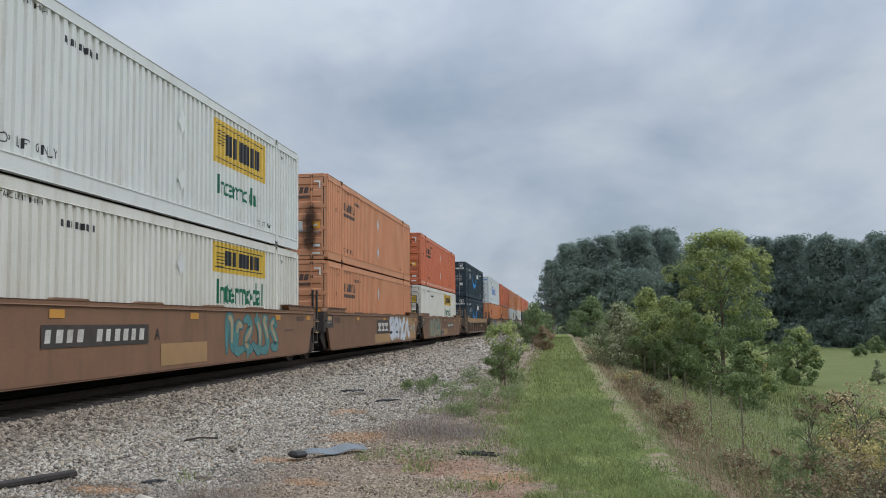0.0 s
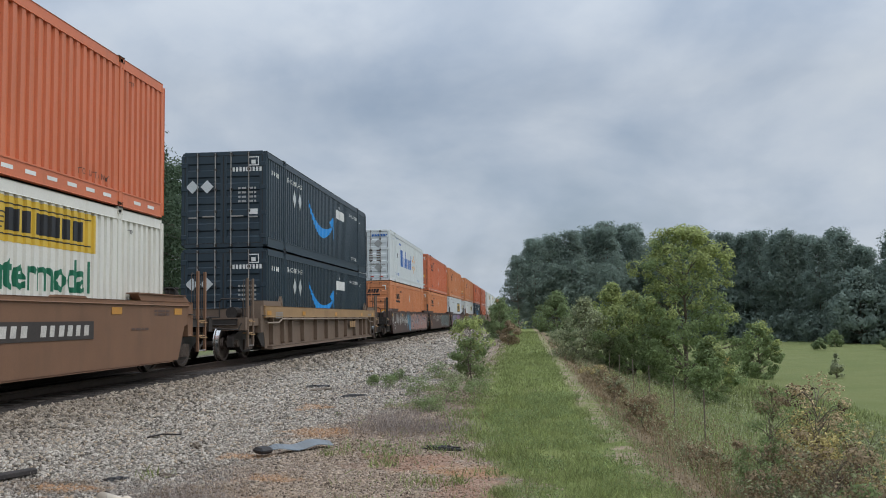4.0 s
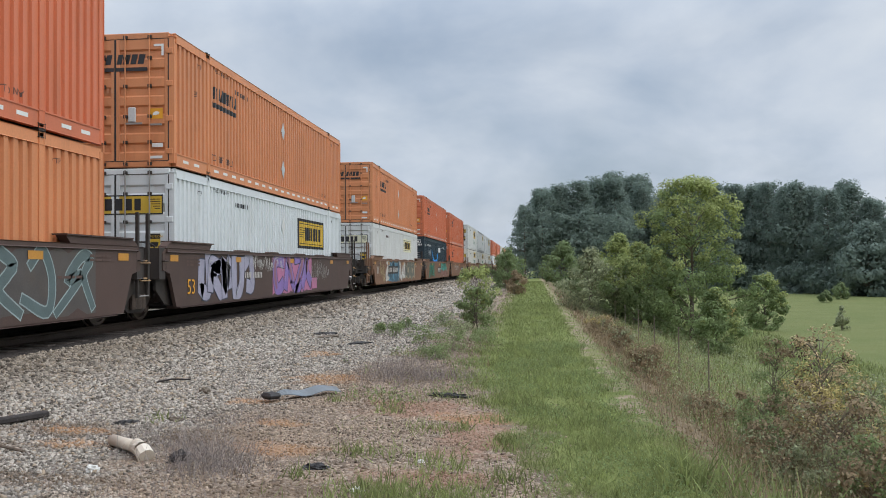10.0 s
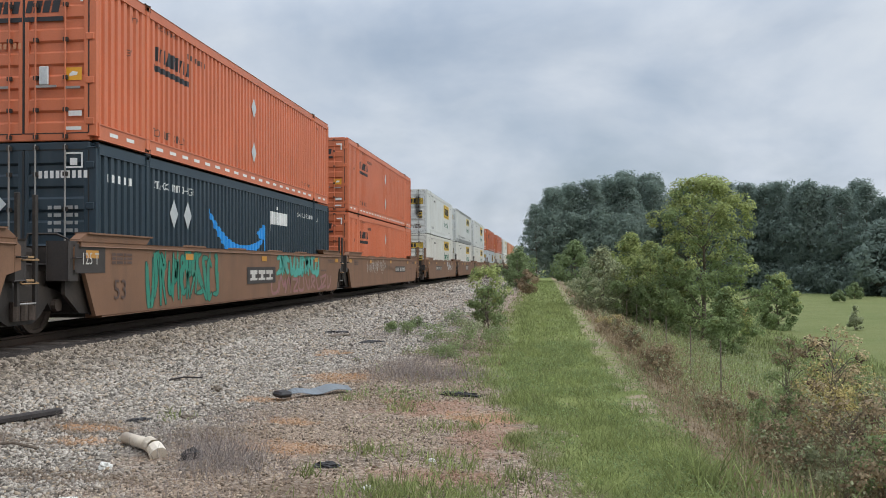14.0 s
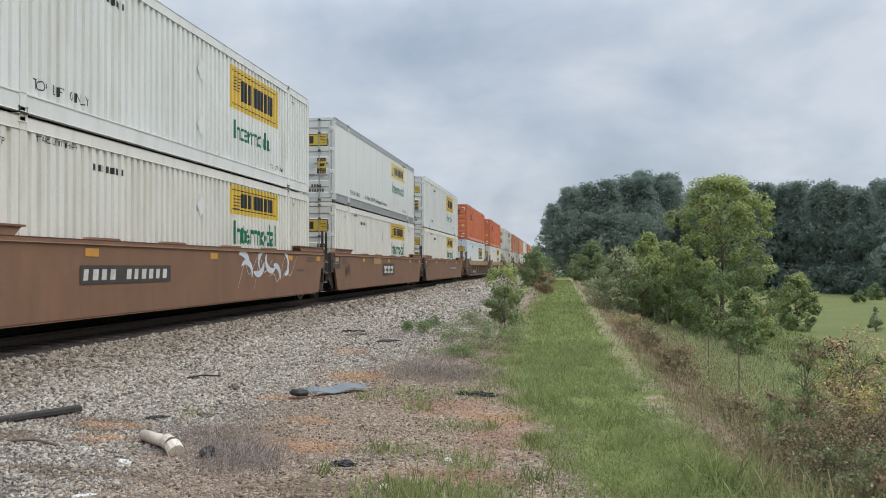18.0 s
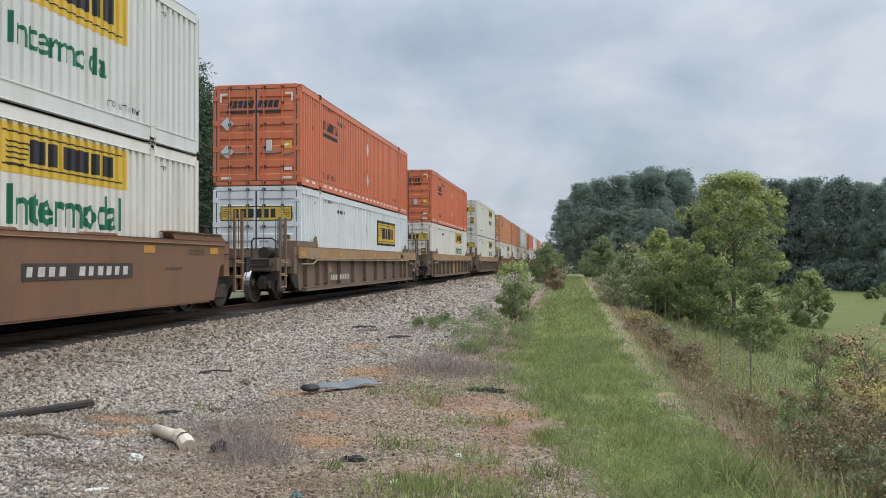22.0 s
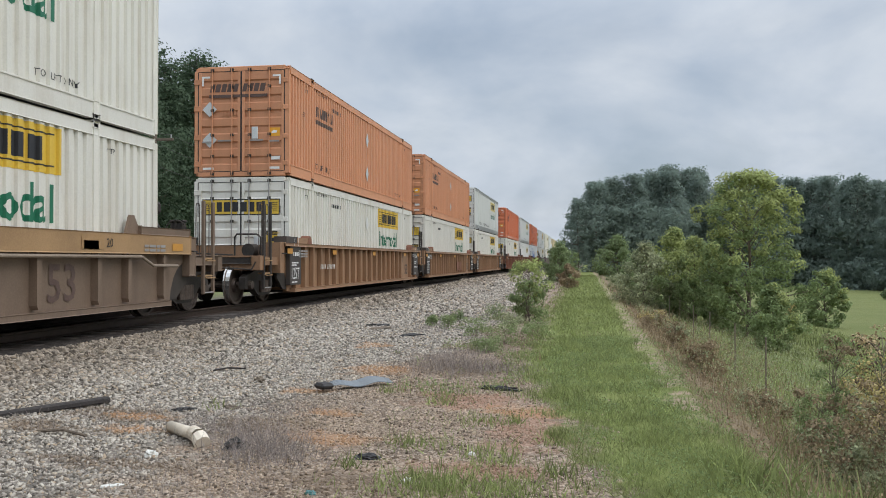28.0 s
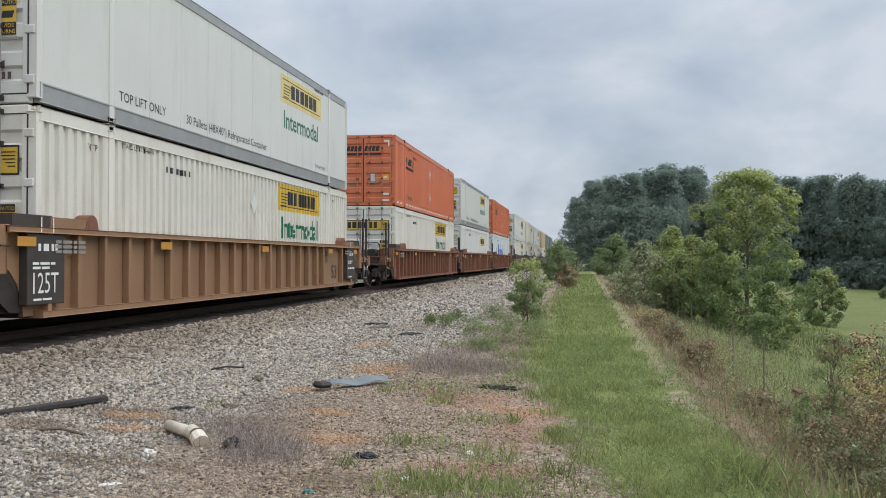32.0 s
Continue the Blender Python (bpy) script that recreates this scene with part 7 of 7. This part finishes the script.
for y0, y1, n, w in ((5.5, 12, 4200, 0.006), (12, 24, 5600, 0.009), (24, 60, 3000, 0.022)):
    p = strewn(rg, n, 1.2, 3.9, y0, y1, lambda x, y: (0.9 if noise.noise((x * 1.3, y * 0.9, 8)) > 0.0 else 0.3) * (1.0 if 1.25 < x < 2.35 or y < 9 else 0.3 if x < 1.25 else 0.2))
    dead.append(blades(rg, p, rg.uniform(0.08, 0.58, len(p)) * (0.3 + 0.55 * np.clip((p[:, 0] - 1.2) / 0.8, 0, 1)), np.full(len(p), w)))
tagged(new("dry_weeds", swarm("dry_weeds", BLADE_V, BLADE_F, np.concatenate(dead), STRAW)), "dry straw-coloured weeds along the ditch", "weeds", kind="stuff")
# withered leaves and seed heads caught in the bank's weeds
p = strewn(rg, 24000, 1.3, 4.4, 5.5, 30, lambda x, y: (0.95 if noise.noise((x * 1.1, y * 0.8, 12)) > -0.1 else 0.2) * (1.0 if 1.22 < x < 2.5 or y < 9 else 0.25))
p[:, 2] += rg.uniform(0.02, 0.6, len(p)) * np.clip((p[:, 0] - 1.2) / 1.0, 0.1, 1)
tagged(new("withered_weeds", swarm("withered_weeds", LEAF_V, LEAF_F, spots(rg, p, rg.uniform(0.02, 0.042, len(p))), LEAF_DEAD)), "withered brown weeds on the bank", "weeds", kind="stuff")
p = strewn(rg, 26000, 1.6, 6.5, 5.5, 30, lambda x, y: 0.9 if noise.noise((x * 0.9, y * 0.7, 19)) > 0.0 else 0.15)
p[:, 2] += rg.uniform(0.02, 0.5, len(p))
tagged(new("green_weeds", swarm("green_weeds", LEAF_V, LEAF_F, spots(rg, p, rg.uniform(0.02, 0.045, len(p))), LEAF_GREY)), "low green weeds on the bank", "weeds", kind="stuff")
twigs = []
for cx, cy, n, s, h in ((-3.4, 7.7, 320, 0.24, 0.13), (-4.5, 8.25, 240, 0.4, 0.09), (-4.9, 7.5, 120, 0.3, 0.09), (-3.24, 8.76, 260, 0.3, 0.1), (-1.96, 12.4, 500, 0.4, 0.24), (-1.44, 12.6, 200, 0.2, 0.2), (-3.41, 19.2, 160, 0.3, 0.25), (-2.7, 7.05, 420, 0.22, 0.2), (-2.5, 6.7, 420, 0.26, 0.2), (-3.0, 7.4, 160, 0.2, 0.12), (-2.0, 12.9, 300, 0.35, 0.25), (-2.2, 13.6, 160, 0.3, 0.25), (-3.9, 6.2, 120, 0.3, 0.12), (-2.6, 5.6, 200, 0.35, 0.14), (-1.9, 14.4, 160, 0.3, 0.22), (-1.0, 12.5, 120, 0.2, 0.2), (-3.4, 8.2, 120, 0.35, 0.1), (-1.5, 11.3, 100, 0.3, 0.12), (-2.9, 9.2, 90, 0.3, 0.1)):
    q = np.array([(cx + rg.normal() * s, cy + rg.normal() * s) for _ in range(n)])
    q = np.array([(a, b, ground_z(a, b)) for a, b in q])
    m = spots(rg, q, np.stack([np.full(n, 0.004), rg.uniform(0.6, 1.3, n) * h * 1.4, rg.uniform(0.5, 1.3, n) * h], 1), upright=0.55)
    twigs.append(m)
tagged(new("dead_twigs", swarm("dead_twigs", BLADE_V, BLADE_F, np.concatenate(twigs), TWIG)), "grey dead stalks lying over the gravel", "weeds", kind="stuff")


# ---- the woods ----
def pine_variant(seed, height, needles=None):
    rng = np.random.default_rng(seed)
    ob = thing("pine_tree", "tall dark green pine at the wood's edge", "tree", "pines of the woods")
    line = [(rng.normal() * 0.1 * (i > 0), rng.normal() * 0.1 * (i > 0), height * 0.97 * i / 7) for i in range(8)]
    part("trunk", Geo().limb(line, [height * 0.011 * (1.1 - i / 7) for i in range(8)]), BARK, ob)
    base, rad = height * rng.uniform(0.12, 0.24), height * rng.uniform(0.18, 0.24)
    pts = crown_points(rng, 230, height * 0.95, base, rad, lambda s: (0.75 + 0.5 * s if s < 0.4 else 0.95 - (s - 0.4) * 1.25) + 0.06)
    limbs = Geo()
    for p in pts[::5]:
        limbs.tube((0, 0, p[2] - 0.15 * math.hypot(p[0], p[1])), p, height * 0.003, 4, height * 0.001, False)
    part("branchwork", limbs, BARK, ob)["kind"] = "stuff"
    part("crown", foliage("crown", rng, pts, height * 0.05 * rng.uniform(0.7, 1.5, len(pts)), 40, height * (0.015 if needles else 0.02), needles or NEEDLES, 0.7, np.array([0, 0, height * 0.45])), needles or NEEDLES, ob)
    return ob


random.seed(21)
PINES = [pine_variant(100 + i, h) for i, h in enumerate((18.5, 17.0, 16.0, 14.5, 13.5))]
used = set()


def plant_pine(x, y, height):
    """The variant nearest in height, turned and a little resized."""
    i = min(range(5), key=lambda k: abs((18.5, 17.0, 16.0, 14.5, 13.5)[k] - height) + random.uniform(0, 1.2))
    s = height / (18.5, 17.0, 16.0, 14.5, 13.5)[i]
    m = pose(x, y, ground_z(x, y) - 0.1, 0, 0, random.uniform(0, 360)) @ Matrix.Scale(s, 4)
    if i not in used:
        used.add(i)
        PINES[i].matrix_basis = m
        return PINES[i]
    ob = copy_thing(PINES[i], Matrix())
    ob.matrix_basis = m
    return ob


# the wood beyond the field: its edge bends round from the end of the strip
EDGE = [(2.0, 150.0), (12.0, 141.0), (22.0, 132.0), (31.0, 120.0), (38.0, 106.0), (46.0, 97.0), (58.0, 90.0), (74.0, 84.0), (96.0, 78.0)]
TALL = [16.2, 18.3, 15.8, 14.8, 13.2, 12.4, 11.8, 11.4, 11.2]
length = [0.0]
for a, b in zip(EDGE, EDGE[1:]):
    length.append(length[-1] + math.dist(a, b))


def on_edge(s):
    x = float(np.interp(s, length, [p[0] for p in EDGE]))
    y = float(np.interp(s, length, [p[1] for p in EDGE]))
    return x, y, float(np.interp(s, length, TALL))


for row, (back, step) in enumerate(((0.0, 3.4), (5.0, 4.0), (11.0, 5.0))):
    s = row * 1.3
    while s < length[-1]:
        x, y, h = on_edge(s)
        plant_pine(x + back * 0.55 + random.uniform(-1, 1), y + back * 0.83 + random.uniform(-1, 1), h * random.uniform(0.82, 1.06) * (1 + 0.004 * back))
        s += step * random.uniform(0.75, 1.3)
# broad leafy trees before the pines
for i, (x, y, h) in enumerate(((37.0, 101.0, 8.2), (45.5, 93.0, 7.6), (54.0, 88.5, 8.4), (63.0, 84.5, 7.2), (26.0, 122.0, 8.5), (73.0, 81.0, 7.8))):
    leafy_tree("deciduous_tree", "broad dark green tree at the edge of the woods", "tree", (x, y), h, 0.3, h * 0.42, 130, 60, 0.4, NEEDLES_FAR, 80 + i, None, 0.26, group="leafy trees before the pines")
rg = np.random.default_rng(31)
pts = []
for s in np.arange(0, length[-1], 0.7):
    x, y, h = on_edge(s)
    for k in range(16):
        b = rg.uniform(-3.5, 1.0)
        pts.append((x + b * 0.55 + rg.normal() * 0.8, y + b * 0.83 + rg.normal() * 0.8, ground_z(x, y) + rg.uniform(0.0, 3.2)))
    for k in range(20):
        b = rg.uniform(-2.5, 7)
        pts.append((x + b * 0.55 + rg.normal() * 0.8, y + b * 0.83 + rg.normal() * 0.8, ground_z(x, y) + 0.62 * h * rg.uniform(0, 1) ** 1.7))
for k in range(420):
    pts.append((rg.uniform(-2.5, 13), 122 + rg.normal() * 2, rg.uniform(-2.4, 8.0)))
pts = np.array(pts)
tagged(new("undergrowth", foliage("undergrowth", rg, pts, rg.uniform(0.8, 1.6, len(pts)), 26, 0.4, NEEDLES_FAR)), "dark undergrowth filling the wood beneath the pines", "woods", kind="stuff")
# a taller spur of pines at the end of the strip
for x, y, h in ((-1.0, 119.0, 10.4), (1.4, 122.0, 13.0), (4.0, 124.0, 14.6), (6.6, 124.0, 15.6), (9.2, 128.0, 16.8), (11.8, 127.0, 16.8)):
    plant_pine(x, y, h)
# the wood behind the train
NEAR_PINES = [pine_variant(140 + i, 20.0, NEEDLES_NEAR) for i in range(3)]


def plant_near(i, x, y, height):
    ob = NEAR_PINES[i] if i < 3 else copy_thing(NEAR_PINES[i % 3], Matrix())
    ob.matrix_basis = pose(x, y, ground_z(x, y) - 0.1, 0, 0, random.uniform(0, 360)) @ Matrix.Scale(height / 20.0, 4)


for i in range(24):
    y = 22 + i * 2.9
    plant_near(i, -33 - random.uniform(0, 3) - y * 0.02, y + random.uniform(-1, 1), random.uniform(18.0, 22.4))
for i in range(14):
    plant_near(i + 24, -39 - random.uniform(0, 3), 20 + i * 5.0 + random.uniform(-1, 1), random.uniform(19.0, 22.4))
pts = np.array([(-33 - rg.uniform(-1.5, 5), rg.uniform(14, 92), rg.uniform(-1.2, 15.0)) for _ in range(1300)])
tagged(new("undergrowth", foliage("undergrowth", rg, pts, rg.uniform(0.8, 1.6, len(pts)), 30, 0.26, NEEDLES_NEAR)), "green undergrowth at the wood's edge behind the track", "woods", kind="stuff")
# far woods close the view along the line
pts = np.array([(rg.uniform(-160, 60), 330 + rg.normal() * 12, rg.uniform(-2, 8.5) * rg.uniform(0.6, 1.0)) for _ in range(1500)])
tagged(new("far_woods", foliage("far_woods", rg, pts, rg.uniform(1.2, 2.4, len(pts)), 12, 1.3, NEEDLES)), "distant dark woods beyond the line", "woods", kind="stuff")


# ---- small things on the ground ----
PVC = material("weathered_white_plastic", (0.66, 0.60, 0.5), 0.5, vary=0.08, scale=6, dirt=(0.36, 0.27, 0.17), dirt_amount=0.55, bump=0.05)
TIMBER = material("charred_timber", (0.035, 0.03, 0.028), 0.8, vary=0.3, scale=8, bump=0.5)
RUBBER = material("torn_black_rubber", (0.022, 0.021, 0.022), 0.6, vary=0.25, scale=12, bump=0.3)
SHEET = material("blue_grey_sheet", (0.15, 0.18, 0.205), 0.55, vary=0.12, scale=5, dirt=(0.24, 0.2, 0.15), dirt_amount=0.3)
POST = material("rusty_fence_steel", (0.15, 0.12, 0.09), 0.75, vary=0.25, scale=10)
LITTER = material("dirty_white_litter", (0.62, 0.62, 0.58), 0.6, vary=0.1)


def at_ground(x, y, up=0.0, turn=0.0):
    return pose(x, y, ground_z(x, y) + up, 0, 0, turn)


pipe = thing("drain_pipe", "broken white plastic drain pipe with an elbow, lying on gravel", "pipe", at=at_ground(-3.35, 7.18, 0.0))
part("pipe", Geo().tube((-0.44, 0.4, 0.06), (-0.02, 0.02, 0.075), 0.052, 18), PVC, pipe, smooth=True)
g = Geo()
g.tube((-0.05, 0.047, 0.075), (0.05, -0.07, 0.078), 0.06, 10, 0.068, False)
g.tube((0.05, -0.07, 0.078), (0.115, -0.13, 0.03), 0.068, 10, 0.074)
part("elbow", g, PVC, pipe)
part("collar", Geo().tube((-0.06, 0.055, 0.084), (0.0, 0.0, 0.077), 0.064, 18), PVC, pipe)

plank = thing("plank", "black charred timber plank lying on the ballast", "timber", at=at_ground(-5.35, 8.05, 0.03, 64))
g = Geo().box(-1.1, 0.68, -0.055, 0.055, -0.02, 0.04, 0.012)
part("board", g, TIMBER, plank)
strip = thing("sheet_strip", "torn blue-grey sheet strip with black end on gravel", "debris", at=at_ground(-2.83, 10.64, 0.02, 46))
g = Geo()
n = 12
top = [(-0.42 + 0.92 * i / n, 0.125 * math.sin(math.pi * min(1, 0.25 + 0.75 * (1 - i / n))) * (1 - 0.4 * i / n), 0.03 + 0.02 * math.sin(i * 0.9)) for i in range(n + 1)]
vs = []
for x, w, z in top:
    vs += [(x, -w, z), (x, w, z + 0.05), (x, w, z + 0.042), (x, -w, z - 0.008)]
fs = []
for i in range(n):
    a, b = 4 * i, 4 * i + 4
    fs += [(a + k, a + (k + 1) % 4, b + (k + 1) % 4, b + k) for k in range(4)]
fs += [(0, 3, 2, 1), (4 * n, 4 * n + 1, 4 * n + 2, 4 * n + 3)]
part("sheet", Geo().add(vs, fs), SHEET, strip)
part("torn_end", Geo().box(-0.56, -0.38, -0.11, 0.11, 0.01, 0.085, 0.03), RUBBER, strip, "black torn end")


def scrap(name, label, x, y, sx, sy, sz, mat, seed, turn=0.0):
    rng = random.Random(seed)
    bm = bmesh.new()
    bmesh.ops.create_icosphere(bm, subdivisions=3, radius=1)
    for v in bm.verts:
        k = 1 + 0.6 * noise.noise((v.co.x * 2.3 + seed, v.co.y * 2.3, v.co.z * 2.3)) + 0.3 * noise.noise((v.co.x * 6 + seed, v.co.y * 6, v.co.z * 6))
        v.co = Vector((v.co.x * sx * k, v.co.y * sy * k, max(-0.3, v.co.z) * sz * k))
    g = Geo()
    bm.verts.index_update()
    g.add([v.co[:] for v in bm.verts], [[v.index for v in f.verts] for f in bm.faces])
    bm.free()
    me = g.mesh(name, mat)
    ob = new(name, me)
    ob.matrix_basis = at_ground(x, y, 0.25 * sz, turn)
    return tagged(ob, label, "debris" if mat is not STONE else "rock")


scrap("rubber_scrap", "crumpled black rubber scrap on bare dirt", -1.74, 6.87, 0.1, 0.05, 0.035, RUBBER, 1)
scrap("rubber_scrap", "crumpled black rubber scrap beside the pipe", -2.93, 7.0, 0.1, 0.07, 0.06, RUBBER, 2)
scrap("rubber_scrap", "torn black strip at the edge of the grass", -1.05, 10.8, 0.26, 0.06, 0.04, RUBBER, 3, -22)
scrap("litter", "scrap of dirty white litter in the grass", -1.26, 6.14, 0.05, 0.03, 0.03, LITTER, 4)
scrap("litter", "scrap of dirty white litter on gravel", -3.3, 5.72, 0.09, 0.03, 0.015, LITTER, 5, 30)
scrap("litter", "small white plastic scrap on bare dirt", -0.93, 7.16, 0.03, 0.025, 0.02, LITTER, 6)
scrap("litter", "small white plastic cup on gravel", -3.51, 6.67, 0.05, 0.04, 0.04, LITTER, 7, 20)
scrap("bottle_shard", "small teal green plastic bottle scrap on dirt", -1.86, 5.75, 0.035, 0.022, 0.022, spray("dim_teal", (0.07, 0.2, 0.2)), 14)
scrap("rock", "dark rock among the pale ballast", -4.2, 10.87, 0.07, 0.06, 0.06, POST, 8)
scrap("rock", "dark rock among the pale ballast", -3.75, 8.9, 0.09, 0.05, 0.035, POST, 9)
scrap("rubber_scrap", "dark flat debris on the ballast", -4.85, 20.1, 0.3, 0.1, 0.05, RUBBER, 10, 10)
scrap("rubber_scrap", "dark flat debris on the ballast", -4.6, 19.2, 0.3, 0.1, 0.05, POST, 11, 30)
scrap("rubber_scrap", "dark flat debris at the ballast's edge", -3.6, 18.0, 0.3, 0.07, 0.05, RUBBER, 12, 40)
scrap("rubber_scrap", "small black scrap on pale gravel", -4.16, 8.59, 0.13, 0.04, 0.03, RUBBER, 13, 40)
stick = thing("stick", "dry broken stick lying on the ballast", "stick", at=at_ground(-4.9, 11.6, 0.03, 20))
part("branch", Geo().pipe([(-0.25, 0, 0), (-0.05, 0.03, 0.03), (0.2, -0.02, 0.02)], 0.012), TIMBER, stick)
stick = thing("stick", "dark broken stick lying on gravel", "stick", at=at_ground(-4.6, 7.13, 0.02, -13))
part("branch", Geo().pipe([(-0.3, 0, 0), (0.0, 0.02, 0.03), (0.3, -0.02, 0.01)], 0.013), BARK, stick)

# a wire fence below the bank
fence = thing("wire_fence", "rusty steel posts of an old wire fence in the weeds", "fence")
POSTS = [(2.7, 13.9), (2.72, 16.8), (2.72, 20.1), (2.78, 23.6), (2.85, 27.6), (2.95, 32.0)]
for x, y in POSTS:
    z = ground_z(x, y)
    part("post", Geo().box(x - 0.01, x + 0.01, y - 0.01, y + 0.01, z - 0.1, z + 0.98, 0.003), POST, fence)
for k in (0.4, 0.7, 0.98):
    g = Geo()
    for (xa, ya), (xb, yb) in zip(POSTS, POSTS[1:]):
        g.tube((xa, ya, ground_z(xa, ya) + k), (xb, yb, ground_z(xb, yb) + k), 0.0018, 4, None, False)
    part("wire", g, POST, fence)

# a utility pole and its wires behind the track
pole = thing("utility_pole", "grey wooden utility pole with crossarm beside the woods", "pole")
px, py = -19.5, 37.3
z = ground_z(px, py)
part("pole", Geo().tube((px, py, z - 0.2), (px, py, 7.1), 0.14, 10, 0.1), BARK, pole)
part("crossarm", Geo().box(px - 0.9, px + 0.9, py - 0.05, py + 0.05, 6.5, 6.62, 0.01), BARK, pole)
for s in (-0.8, 0.8):
    part("insulator", Geo().tube((px + s, py, 6.62), (px + s, py, 6.78), 0.04, 8), STEEL, pole)
for s, zz in ((-0.8, 6.75), (0.8, 6.75), (0.0, 5.4)):
    g = Geo()
    for y0 in (-3.0, 37.3):
        q = [(px + s, y0 + 40.3 * i / 10, zz - 0.9 * (1 - (2 * i / 10 - 1) ** 2)) for i in range(11)]
        g.pipe(q, 0.012, 4)
    part("wire", g, IRON, pole)


def motions():
    """The train rolls towards the camera and past it, a little faster at the end."""
    for ob, place, z in ROLLING:
        walk(ob, [(t, pose(TRACK_X, place + HALF - run(t), z)) for t in range(0, 33, 2)])
    turn_wheels()


motions()
